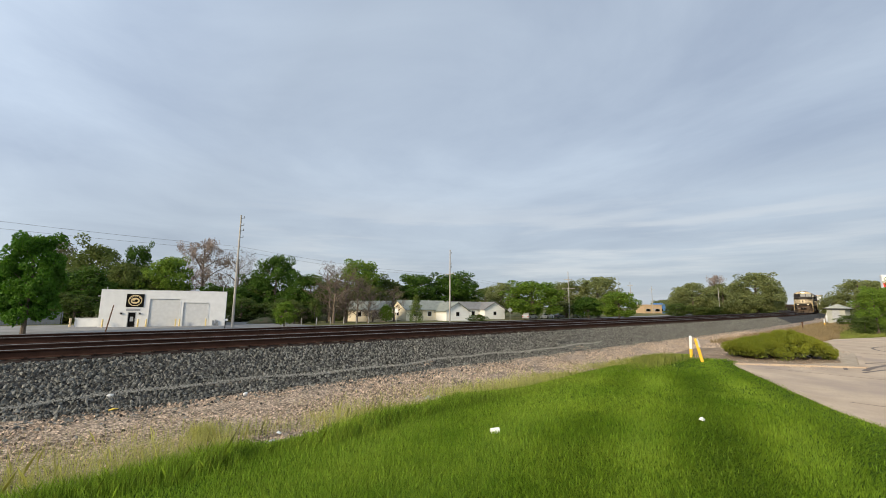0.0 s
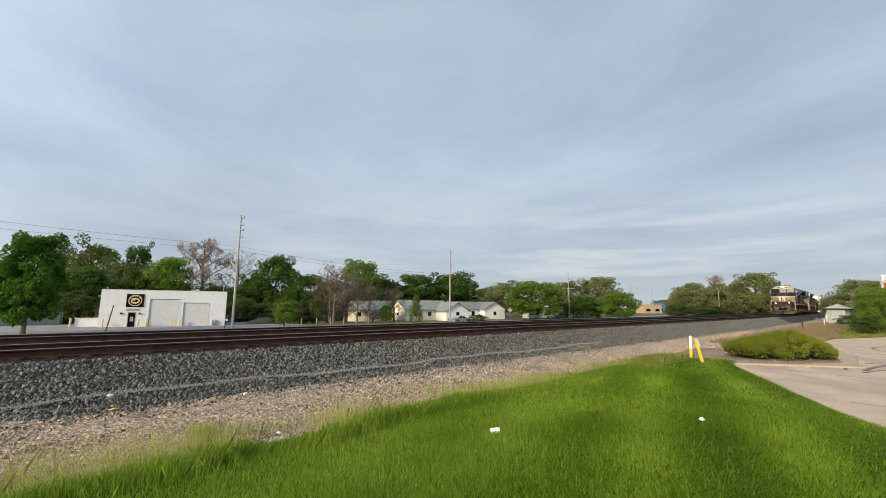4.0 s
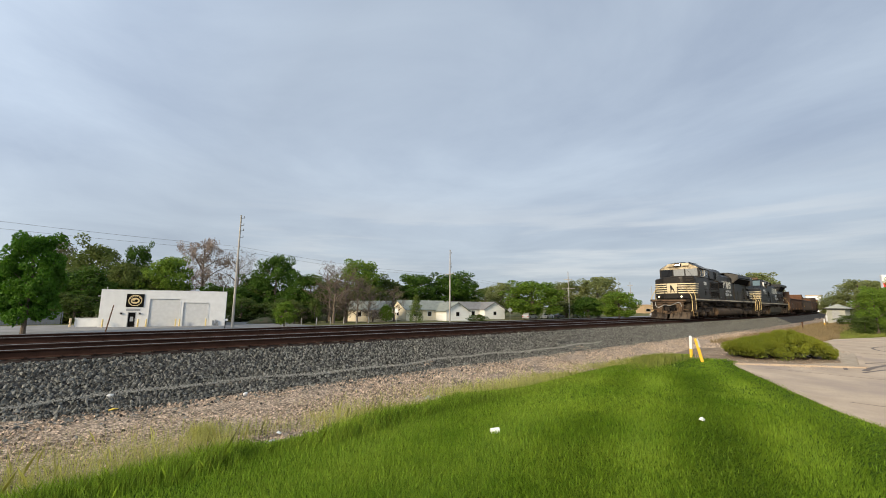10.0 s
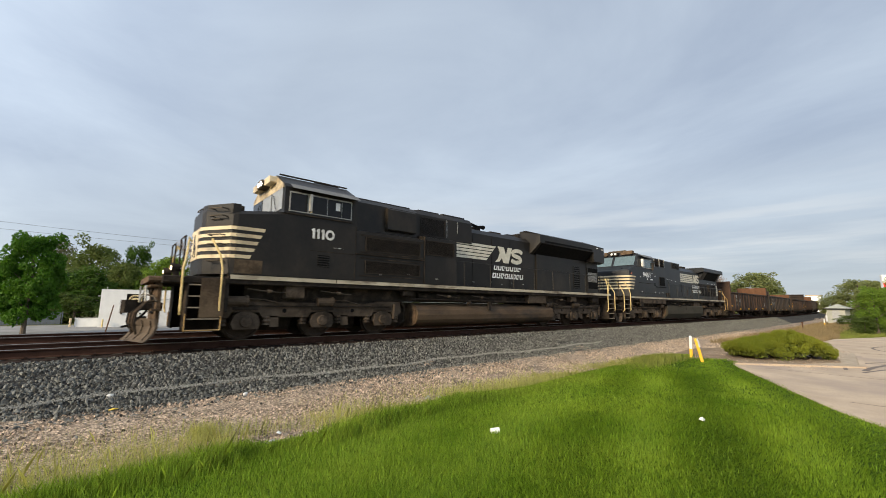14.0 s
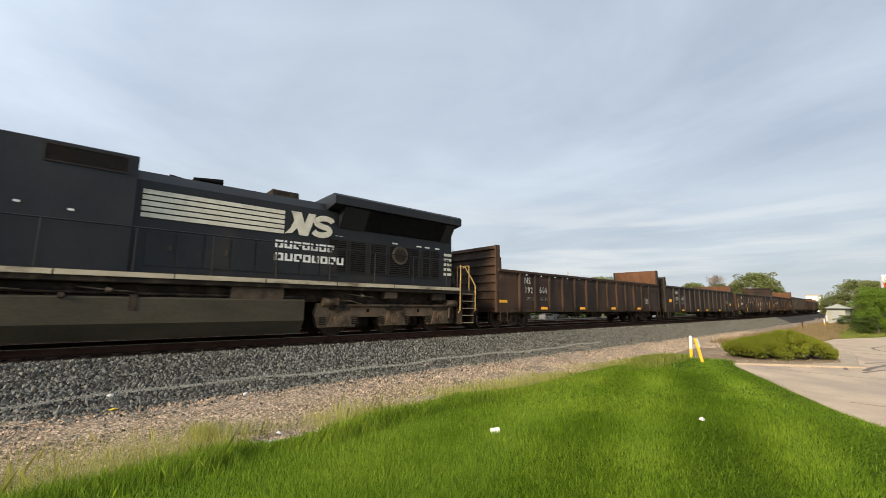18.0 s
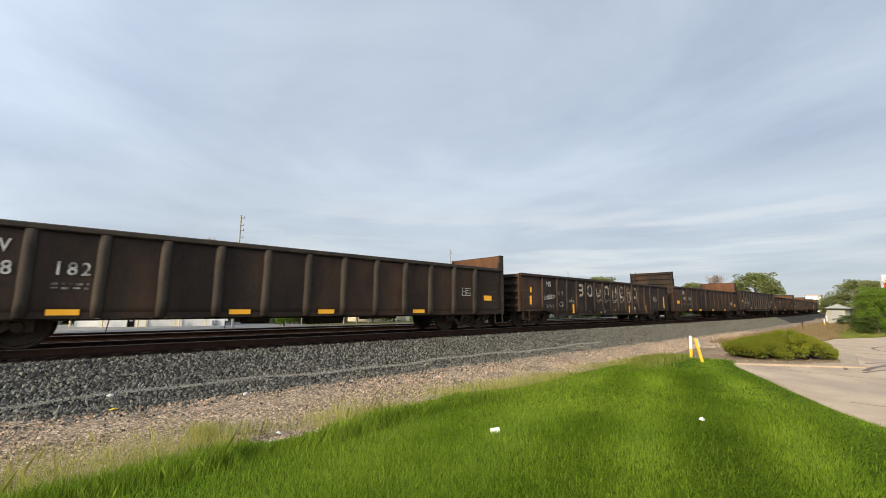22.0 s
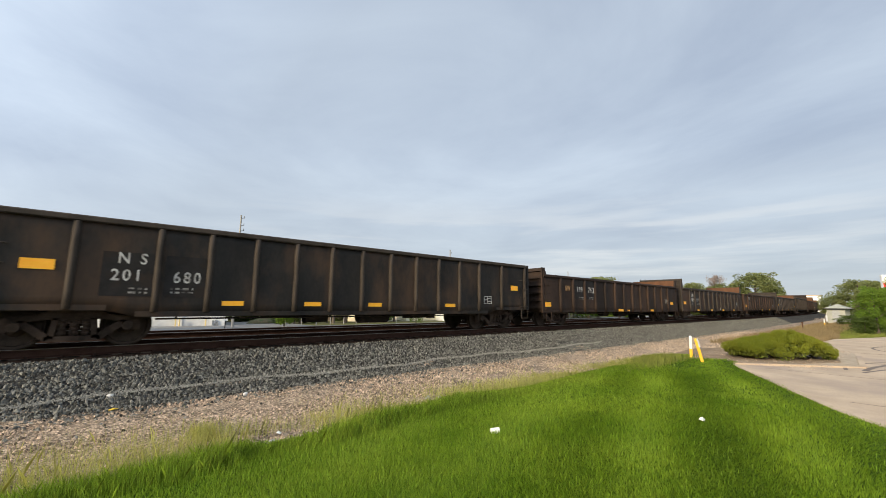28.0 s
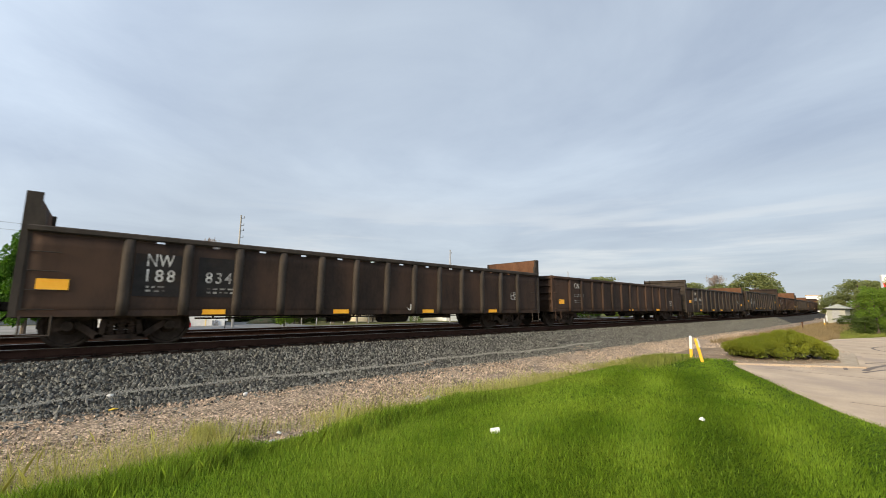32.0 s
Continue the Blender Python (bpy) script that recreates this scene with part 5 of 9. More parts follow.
def loco_one():
    root = thing("locomotive", "black diesel locomotive with cream stripes and lit headlights", "locomotive", "locomotives of the train")
    S = 1.72
    loco_under(root, -9.4, 10.6, (-3.3, 4.95, 0.18, 1.08), (-8.84, -6.73, -4.62), (5.0, 7.1, 9.2), S)
    P = dict(tip=-9.95, nose=-9.40, wind=-8.16, roof=-8.05, rear=-5.88, sill=S, nose_z=3.36, wind_z=3.54, eave=4.36, top=4.82, cream=True, bump=0.12)
    W = cab_body(root, P, BLACK)
    # platform, pilot, steps and plow
    part("front_platform", M().box(-10.75, -9.4, -1.5, 1.5, S - 0.28, S - 0.10, 0.03), GRIME, root)
    front_gear(root, -10.7, -1, S - 0.1)
    front_gear(root, 11.1, 1, S - 0.1)
    part("rear_platform", M().box(10.55, 11.12, -1.5, 1.5, S - 0.28, S - 0.1), GRIME, root)
    for s in (-1, 1):
        step_well(-10.25, -9.5, s, root)
        a, b = sorted((s * 1.522, s * 1.540))
        part("step_panel", M().box(-9.98, -9.46, a, b, 0.62, 1.58, 0.006), NOSEDUST, root, "dust brown step side panel")
        part("step_guard", M().pipe([(-10.26, s * 1.535, 0.72), (-10.26, s * 1.535, 0.32), (-9.50, s * 1.535, 0.32), (-9.50, s * 1.535, 0.66)], 0.013, 6), HANDY2, root, "ochre painted step guard")
        a, b = sorted((s * 1.562, s * 1.568))
        part("kick_panel", M().box(-9.30, -8.62, a, b, S + 0.02, 2.10), NOSEDUST, root, "dust brown lower nose side")
        part("corner_panel", M().box(-9.49, -9.36, min(s * 1.1, s * 1.49), max(s * 1.1, s * 1.49), 0.75, S - 0.26), GRIME, root)
        step_well(10.26, 10.92, s, root)
    end_rails(root, -10.35, -1, S - 0.1, HANDY)
    end_rails(root, 11.0, 1, S - 0.1, HANDY)
    # stripes on nose front and sides
    for s in (-1, 1):
        for i in range(5):
            h = 0.83 / 9
            z = 2.13 + (8 - 2 * i) * h
            e0, e1 = 0.36 * (i * 2) / 9, 0.36 * (i * 2 + 1) / 9
            a, b = sorted((s * 1.562, s * 1.570))
            part("stripe", M().prism([(-9.30, z), (-8.59 - e1, z), (-8.59 - e0, z + h), (-9.30, z + h)], a, b, "y"), CREAM, root, "cream stripe")
            n = M()
            o = 0.012
            n.poly([(-9.96, s * 0.42, z), (-9.96, s * 0.42, z + h), (-9.96, s * 0.62, z + h), (-9.96, s * 0.62, z)])
            n.poly([(-9.96, s * 0.62, z), (-9.96, s * 0.62, z + h), (-9.905, s * 0.80, z + h), (-9.905, s * 0.80, z)])
            n.poly([(-9.905, s * 0.80, z), (-9.905, s * 0.80, z + h), (-9.42, s * 1.522, z + h), (-9.42, s * 1.522, z)])
            n.poly([(-9.42, s * 1.522, z), (-9.42, s * 1.522, z + h), (-9.295, s * 1.568, z + h), (-9.295, s * 1.568, z)])
            n.v = [(x - o, y, zz) for x, y, zz in n.v]
            part("stripe", n, CREAM, root, "cream stripe")
    for z in (2.05, 2.48, 2.72, 3.22, 3.42):
        part("nose_grab", M().pipe([(-9.50, -1.36, z), (-9.66, -1.44, z), (-9.86, -1.10, z), (-9.74, -1.02, z)], 0.016, 5), DUSTY, root)
    part("nose_emblem", M().box(-9.975, -9.962, -0.40, 0.40, 2.13, 2.96), CREAM, root, "cream emblem panel with a dark animal shape")
    part("emblem_shape", M().prism([(-0.12, 2.2), (-0.06, 2.42), (0.05, 2.44), (0.10, 2.2), (0.15, 2.2), (0.13, 2.52), (0.17, 2.72), (0.08, 2.86), (-0.03, 2.62), (-0.12, 2.50), (-0.17, 2.2)], -9.985, -9.976, "x"), BLACK, root)
    # nose hatch, brow box, aerials
    part("nose_hood", M().prism([(-9.92, 0.10), (-9.92, -0.62), (-9.86, -0.80), (-9.42, -1.50), (-9.22, -1.50), (-9.22, 0.10)], 3.30, 3.56, "z"), BLACK, root)
    part("nose_vent", M().tube((-9.12, -1.1, 3.36), (-9.12, -1.1, 3.60), 0.07, k=10).box(-9.2, -8.7, -0.6, 0.3, 3.36, 3.50, 0.03), GRIME, root)
    part("nose_grab", M().pipe([(-9.9, -0.4, 3.5), (-9.97, -0.4, 3.5), (-9.97, 0.1, 3.5), (-9.9, 0.1, 3.5)], 0.014, 5), DUSTY, root)
    part("nose_grab", M().pipe([(-9.45, -1.2, 3.15), (-9.66, -1.25, 3.15), (-9.80, -1.02, 3.15), (-9.70, -0.95, 3.15)], 0.014, 5), DUSTY, root)
    # windshield panes; near and centre ones have the sky reflection in their colour
    for y0, y1 in ((-1.42, -0.52), (-0.42, 0.42), (0.52, 1.42)):
        part("windshield", M().prism([(y0, 3.64), (y1, 3.64), (y1, 4.32), (y0, 4.32)], -8.175, -8.155, "x"), WINDSH if y0 < 0 else WINDOW, root, "windshield pane")
    part("wiper", M().tube((-8.2, -1.0, 3.62), (-8.2, -0.7, 4.15), 0.01, k=5), DARK, root)
    part("wiper", M().tube((-8.2, 1.0, 3.62), (-8.2, 0.7, 4.15), 0.01, k=5), DARK, root)
    nb = part("number_board", M().box(-8.38, -8.15, -0.85, -0.30, 4.52, 4.72, 0.03).box(-8.38, -8.15, 0.30, 0.85, 4.52, 4.72, 0.03), CREAM, root, "cream number board boxes over the windshield")
    part("headlight_case", M().box(-8.42, -8.15, -0.24, 0.24, 4.50, 4.74, 0.03), DUSTY, root)
    for y in (-0.12, 0.12):
        part("headlight", M().tube((-8.426, y, 4.62), (-8.42, y, 4.62), 0.068, k=14), HEADLIGHT, root, "glowing twin headlight")
    for y in (-0.85, 0.85):
        c = part("ditch_light_case", M().tube((-10.55, y, S + 0.12), (-10.35, y, S + 0.12), 0.12, 0.09, 12).box(-10.5, -10.4, y - 0.05, y + 0.05, S - 0.1, S + 0.05), GRIME, root)
        part("ditch_light", M().tube((-10.556, y, S + 0.12), (-10.55, y, S + 0.12), 0.05, k=14), DITCHLIGHT, c, "glowing ditch light")
    # roof things
    part("sunshade", M().prism([(-1.80, 4.20), (-1.78, 4.20), (-1.54, 4.36), (-1.54, 4.38)], -8.0, -5.9, "x"), SHADE, root, "grey sunshade over the cab window")
    part("roof_hatch", M().box(-6.9, -6.1, -0.6, 0.2, 4.80, 4.90, 0.03).box(-7.9, -7.3, -0.4, 0.4, 4.80, 4.87), BLACK, root)
    part("roof_seam", M().box(-8.1, -5.9, -0.82, -0.78, 4.80, 4.84), GRIME, root)
    # side windows
    for s in (-1, 1):
        a, b = sorted((s * 1.562, s * 1.575))
        wf = part("window_frame", M().box(-8.02, -6.08, a, b, 3.58, 4.16), ALU, root, "pale aluminium window frame")
        a, b = sorted((s * 1.576, s * 1.582))
        for x0, x1 in ((-7.99, -7.50), (-7.44, -6.90), (-6.88, -6.43), (-6.41, -6.11)):
            part("pane", M().box(x0, x1, a, b, 3.605, 4.115), WINDOW, wf, "dark glass")
        part("sill_rail", M().box(-8.05, -6.05, min(s * 1.56, s * 1.60), max(s * 1.56, s * 1.60), 3.49, 3.52), GRIME, wf)
        # cream colour stands in for light on the post inside the cab
        part("window_post", M().box(-7.40, -7.36, min(s * 1.57, s * 1.60), max(s * 1.57, s * 1.60), 3.61, 4.11), CREAM, wf, "yellowed window post")
        part("seat_back", M().box(-6.62, -6.48, min(s * 1.582, s * 1.586), max(s * 1.582, s * 1.586), 3.80, 4.04), WHITEP, wf, "pale panel behind the glass")
        part("mirror", M().box(-7.49, -7.42, s * 1.72 - 0.04, s * 1.72 + 0.04, 3.62, 4.12), ALU, wf)
    for i, x in enumerate((-7.33, -7.185, -7.04)):
        part("character", M().prism([(x + 0.03, 2.87), (x + 0.10, 2.87), (x + 0.10, 3.17), (x + 0.05, 3.17), (x, 3.13), (x, 3.07), (x + 0.03, 3.09)], -1.578, -1.572, "y"), WHITEP, root, "white painted road number")
    zero = M()
    for i in range(20):
        q0, q1 = math.pi * i / 10, math.pi * (i + 1) / 10
        zero.prism([(-6.76 + rx * math.cos(q), 3.02 + rz * math.sin(q)) for rx, rz, q in ((0.145, 0.155, q0), (0.145, 0.155, q1), (0.075, 0.085, q1), (0.075, 0.085, q0))], -1.578, -1.572, "y")
    part("character", zero, WHITEP, root, "white painted road number")
    part("cab_seam", M().box(-7.35, -5.9, -1.566, -1.56, 2.50, 2.52).box(-5.90, -5.88, -1.566, -1.56, 1.75, 3.40), GRIME, root)
    bars(-6.62, 2.66, 0.32, 0.03, 1, root, y=-1.566)
    part("cab_vent", M().box(-7.1, -6.75, -1.57, -1.56, 2.05, 2.4), DARK, root)
    for i in range(5):
        part("louvre", M().box(-7.1, -6.75, -1.585, -1.57, 2.06 + i * 0.07, 2.09 + i * 0.07), BLACK, root)
    # wide equipment section behind the cab
    part("equipment_cabinet", M().prism([(-1.54, S), (1.0, S), (1.0, 4.3), (0.7, 4.52), (-0.9, 4.52), (-1.10, 4.36), (-1.14, 3.4), (-1.54, 3.30)], -5.875, -3.15, "x"), BLACK, root)
    slat_panel(-5.50, -3.36, 2.70, 3.10, -1.545, root, 22, GRILLE)
    slat_panel(-5.50, -3.36, 1.98, 2.34, -1.545, root, 20, GRILLE)
    part("panel_bezel", M().box(-5.72, -3.22, -1.556, -1.545, 3.15, 3.20).box(-5.72, -3.22, -1.556, -1.545, 2.60, 2.64).box(-5.72, -3.22, -1.556, -1.545, 2.42, 2.46).box(-5.72, -3.22, -1.556, -1.545, 1.86, 1.90), GRIME, root)
    part("side_cabinet", M().prism([(-1.52, S), (-0.9, S), (-0.9, 3.5), (-1.2, 3.5), (-1.52, 3.42)], -3.145, -1.55, "x"), BLACK, root)
    slat_panel(-3.02, -1.72, 2.80, 3.28, -1.525, root, 24, GRILLE)
    part("cabinet_step", M().box(-5.87, -3.15, -1.60, -1.545, 2.54, 2.57).box(-3.15, -3.12, -1.57, -1.52, S, 3.42), GRIME, root)
    for x in (-5.0, -3.9, -2.6, -1.3, -0.2, 0.9, 1.6, 2.3, 3.1):
        bars(x, 1.98 + 0.05 * math.sin(x * 3), 0.11, 0.03, 1, root, y=-1.548 if x < -3.2 else -1.528 if x < -1.6 else -1.022)
    # long hood
    hood = [(-0.98, S), (0.98, S), (0.98, 4.02), (0.75, 4.24), (-0.75, 4.24), (-0.98, 4.02)]
    part("hood", M().prism(hood, -3.145, 8.82, "x"), BLACK, root)
    part("hood_top", M().prism([(-1.05, 3.52), (-1.05, 4.36), (-0.90, 4.54), (0.90, 4.54), (1.05, 4.36), (1.05, 3.52)], -3.14, -0.26, "x"), BLACK, root)
    part("roof_plate", M().box(-5.8, -3.3, -0.8, 0.8, 4.52, 4.60, 0.02).box(-2.9, -1.9, -0.85, 0.85, 4.54, 4.60, 0.02).box(-1.7, -0.5, -0.85, 0.85, 4.54, 4.62, 0.02), BLACK, root)
    part("pale_edge", M().box(-1.09, -1.07, -1.056, -1.05, 3.85, 4.32).box(-1.66, -1.64, -1.056, -1.05, 3.62, 4.32), ALU, root)
    part("lifting_lug", M().box(-0.26, -0.1, -0.9, -0.7, 4.30, 4.48, 0.02).box(3.2, 3.4, -0.7, -0.5, 4.2, 4.34, 0.02), GRIME, root)
    part("dynamic_brake_box", M().box(-4.55, -3.35, -1.28, -1.1, 3.52, 4.30, 0.04), BLACK, root)
    slat_panel(-2.95, -1.78, 3.60, 4.25, -1.055, root, 26, PATCH)
    for x in (-0.8, 0.4, 1.6, 2.8):
        door_panel(x - 0.57, x + 0.57, 1.80, 3.9, -0.985, root, BLACK, False)
    part("horn", M().tube((0.7, -0.45, 4.50), (0.1, -0.45, 4.52), 0.03, 0.10, 10).tube((0.75, -0.2, 4.54), (1.35, -0.2, 4.56), 0.03, 0.10, 10).tube((0.7, 0.05, 4.52), (0.05, 0.05, 4.55), 0.03, 0.10, 10).box(0.62, 0.82, -0.5, 0.1, 4.24, 4.50), DARK, root, "air horns")
    part("exhaust_outlet", M().box(1.7, 2.4, -0.35, 0.35, 4.22, 4.42, 0.04), GRIME, root)
    part("turbo_hatch", M().box(2.5, 3.4, -0.6, 0.6, 4.22, 4.32, 0.03), BLACK, root)
    # flared radiator, and the hood's angled rear end
    for s in (-1, 1):
        rad = M().loft([[(x, s * 0.97, 3.46), (x + k, s * 1.53, 4.00), (x + k, s * 1.53, 4.38), (x, s * 0.80, 4.64), (x, s * 0.4, 4.64), (x, s * 0.4, 3.46)] for x, k in ((3.75, 0.12), (8.82, 0.0))])
        r = part("radiator", rad, BLACK, root)
        part("radiator_core", M().prism([(s * 1.00, 3.489), (s * 1.014, 3.474), (s * 1.514, 3.958), (s * 1.50, 3.970)], 4.05, 8.78, "x"), DARK, r, "dark sloping radiator intake")
        part("radiator_side", M().box(4.25, 8.70, min(s * 1.53, s * 1.537), max(s * 1.53, s * 1.537), 4.03, 4.12), DARK, r)
        part("radiator_base", M().box(4.2, 8.82, min(s * 0.9, s * 1.035), max(s * 0.9, s * 1.035), S, 3.50), BLACK, root)
    part("rear_flare", M().loft([[(x, -w, 3.46 + d), (x, -w, zt - 0.28), (x, -w * 0.55, zt), (x, w * 0.55, zt), (x, w, zt - 0.28), (x, w, 3.46 + d)] for x, w, zt, d in ((8.825, 1.53, 4.64, 0.0), (10.05, 1.50, 4.60, 0.0), (10.62, 0.95, 4.40, 0.0))]), BLACK, root)
    part("rear_hood", M().loft([[(x, -w, S), (x, -w, 3.46), (x, w, 3.46), (x, w, S)] for x, w in ((8.825, 1.06), (10.05, 1.06), (10.60, 0.62))]), BLACK, root)
    for i in range(5):
        h = 0.76 / 9
        z0 = 2.74 + (8 - 2 * i) * h
        part("stripe", M().poly([(10.075 + 0.03 * i, -1.05 + 0.024 * i, z0), (10.59, -0.638, z0 - 0.03), (10.59, -0.638, z0 + h - 0.03), (10.06 + 0.03 * i, -1.062 + 0.024 * i, z0 + h)]), CREAM, root, "cream stripe")
    part("rear_number_board", M().box(10.30, 10.48, -1.30, -1.02, 3.98, 4.18, 0.02), GREYLENS, root, "grey rear number board")
    for x, z in ((9.15, 4.22), (9.75, 4.18)):
        part("small_print", M().box(x, x + 0.2, -1.53, -1.522, z, z + 0.05), WHITEP, root)
    # closed dark plate; pale strips on it stand in for daylight showing through
    g = part("rear_grille", M().box(8.92, 9.98, -1.064, -1.058, 1.98, 3.14), DARK, root, "open rear grille with daylight behind its bars")
    for i in range(12):
        part("grille_bar", M().box(8.95, 9.90, -1.075, -1.064, 2.36 + i * 0.045, 2.384 + i * 0.045), ALU, g)
    part("panel_frame", M().box(8.86, 8.92, -1.08, -1.055, 1.95, 3.18).box(9.98, 10.03, -1.08, -1.055, 1.95, 3.18).box(8.92, 9.98, -1.08, -1.058, 3.14, 3.18), BLACK, g)
    part("fan_housing", M().box(4.2, 8.9, -0.6, 0.6, 4.58, 4.67, 0.03), BLACK, root)
    for x in (5.0, 6.5, 8.0):
        part("radiator_fan", M().tube((x, 0, 4.66), (x, 0, 4.70), 0.58, k=20), GRIME, root)
    slat_panel(7.5, 8.08, 1.93, 3.12, -1.037, root, 10)
    # far side doors are plain; near side lettering
    stripes(-1.36, 1.28, 2.92, 3.58, 5, root, -1.012, 0.62, OFFWHITE)
    ns_mark(1.22, 2.88, 2.1, 0.72, -1.012, root)
    name_bars(7, 1.88, 0.225, WHITEP, root, SIDE(1.12, 2.53, -1.012), "plain white painted block")
    name_bars(8, 2.16, 0.225, WHITEP, root, SIDE(1.02, 2.18, -1.012), "plain white painted block")
    # walkway rails
    for s in (-1, 1):
        for k in range(9):
            x = -2.6 + k * 1.5
            handrail([(x, s * 1.48, S), (x, s * 1.48, S + 0.95)], root, BLACK, 0.016)
        handrail([(-2.9, s * 1.48, S + 0.5), (-2.6, s * 1.48, S + 0.95), (9.4, s * 1.48, S + 0.95), (9.8, s * 1.48, S)], root, BLACK, 0.018)
    return root


def loco_two():
    root = thing("locomotive", "black second diesel locomotive with overhanging radiator", "locomotive", "locomotives of the train")
    S = 1.66
    loco_under(root, -9.6, 9.9, (-3.7, 3.85, 0.16, 1.10), (-8.95, -6.92, -4.88), (5.05, 7.1, 9.1), S, True)
    P = dict(tip=-9.92, nose=-9.58, wind=-8.70, roof=-8.15, rear=-6.1, sill=S, nose_z=3.32, wind_z=3.62, eave=4.40, top=4.62, bump=-0.06, rake=-8.68)
    cab_body(root, P, BLACK2)
    part("front_platform", M().box(-10.7, -9.6, -1.5, 1.5, S - 0.28, S - 0.10, 0.03), GRIME, root)
    front_gear(root, -10.6, -1, S - 0.1)
    front_gear(root, 10.75, 1, S - 0.1)
    part("rear_platform", M().box(9.9, 10.8, -1.5, 1.5, S - 0.28, S - 0.1, 0.03), GRIME, root)
    for s in (-1, 1):
        step_well(-10.4, -9.75, s, root)
        part("corner_panel", M().prism([(-9.74, 0.30), (-9.62, 0.30), (-9.30, S - 0.20), (-9.74, S - 0.20)], min(s * 1.2, s * 1.50), max(s * 1.2, s * 1.50), "y"), TRUCK, root, "dusty panel beside the steps")
        step_well(9.95, 10.6, s, root)
    end_rails(root, -10.45, -1, S - 0.1, HANDY)
    end_rails(root, 10.65, 1, S - 0.1, HANDY2)
    for s in (-1, 1):
        for i in range(5):
            h = 0.86 / 9
            z = 2.08 + (8 - 2 * i) * h
            e0, e1 = 0.36 * (i * 2) / 9, 0.36 * (i * 2 + 1) / 9
            a, b = sorted((s * 1.562, s * 1.570))
            part("stripe", M().prism([(-9.47, z), (-8.81 - e1, z), (-8.81 - e0, z + h), (-9.47, z + h)], a, b, "y"), CREAM, root, "cream stripe")
            n = M()
            n.poly([(-9.93, s * 0.02, z), (-9.93, s * 0.02, z + h), (-9.93, s * 0.62, z + h), (-9.93, s * 0.62, z)])
            n.poly([(-9.93, s * 0.62, z), (-9.93, s * 0.62, z + h), (-9.875, s * 0.80, z + h), (-9.875, s * 0.80, z)])
            n.poly([(-9.875, s * 0.80, z), (-9.875, s * 0.80, z + h), (-9.60, s * 1.522, z + h), (-9.60, s * 1.522, z)])
            n.poly([(-9.60, s * 1.522, z), (-9.60, s * 1.522, z + h), (-9.475, s * 1.568, z + h), (-9.475, s * 1.568, z)])
            n.v = [(x - 0.012, y, zz) for x, y, zz in n.v]
            part("stripe", n, CREAM, root, "cream stripe")
    for y0, y1 in ((-1.42, -0.08), (0.08, 1.42)):
        rk = lambda z: -8.68 + 0.47 * (z - 3.59) / 0.83 - 0.012
        part("windshield", M().loft([[(rk(z) + o, y, z) for o, z in ((-0.012, 3.68), (-0.012, 4.30), (0.01, 4.30), (0.01, 3.68))] for y in (y0, y1)]), WINDBLUE, root, "pale reflecting windshield")
    part("number_board", M().box(-8.36, -8.1, -1.25, -0.45, 4.42, 4.66, 0.03).box(-8.36, -8.1, 0.45, 1.25, 4.42, 4.66, 0.03), PILOT, root, "dusty number boards")
    part("headlight_case", M().box(-8.38, -8.2, -0.26, 0.26, 4.40, 4.62, 0.03), GRIME, root)
    for y in (-0.12, 0.12):
        part("headlight", M().tube((-8.41, y, 4.51), (-8.38, y, 4.51), 0.08, k=14), WHITEP, root, "unlit headlight lens")
    part("nose_rail", M().pipe([(-9.3, -0.9, 3.32), (-9.3, -0.9, 3.42), (-8.6, -0.9, 3.60), (-8.6, -0.9, 3.5)], 0.015, 5), DARK, root)
    part("sunshade", M().prism([(-1.84, 4.20), (-1.82, 4.20), (-1.54, 4.38), (-1.54, 4.40)], -7.95, -6.2, "x"), SHADE, root, "grey sunshade over the cab window")
    part("air_conditioner", M().box(-7.9, -6.9, -0.6, 0.6, 4.62, 4.78, 0.04).box(-6.9, -6.2, -0.7, 0.7, 4.62, 4.70, 0.02), DUSTY, root, "grey roof air conditioner")
    for s in (-1, 1):
        a, b = sorted((s * 1.562, s * 1.575))
        wf = part("window_frame", M().box(-7.70, -6.30, a, b, 3.53, 4.14), ALU, root, "pale window frame")
        a, b = sorted((s * 1.576, s * 1.582))
        for x0, x1 in ((-7.66, -7.0), (-6.96, -6.34)):
            part("pane", M().box(x0, x1, a, b, 3.57, 4.10), WINDBLUE, wf, "pale reflecting glass")
        part("wind_deflector", M().box(-7.93, -7.72, s * 1.64 - 0.06, s * 1.64 + 0.06, 3.60, 4.10, 0.02), WHITEP, wf)
        part("mirror", M().box(-6.28, -6.14, s * 1.62 - 0.05, s * 1.62 + 0.05, 3.45, 3.95, 0.02), DUSTY, wf)
    words("9461", 0.44, WHITEP, root, SIDE(-7.72, 2.95, -1.572), "white painted road number", 1.28, space=1.13, bold=0.035)
    part("small_print", M().box(-7.15, -6.95, -1.572, -1.566, 2.78, 2.86).box(-6.62, -6.2, -1.572, -1.566, 2.78, 2.84).box(-5.85, -5.72, -1.572, -1.566, 3.05, 3.1), WHITEP, root)
    # wide auxiliary cab
    part("auxiliary_cab", M().prism([(-1.54, S), (1.54, S), (1.54, 4.12), (1.25, 4.42), (-1.25, 4.42), (-1.54, 4.34)], -6.095, -4.0, "x"), BLACK2, root)
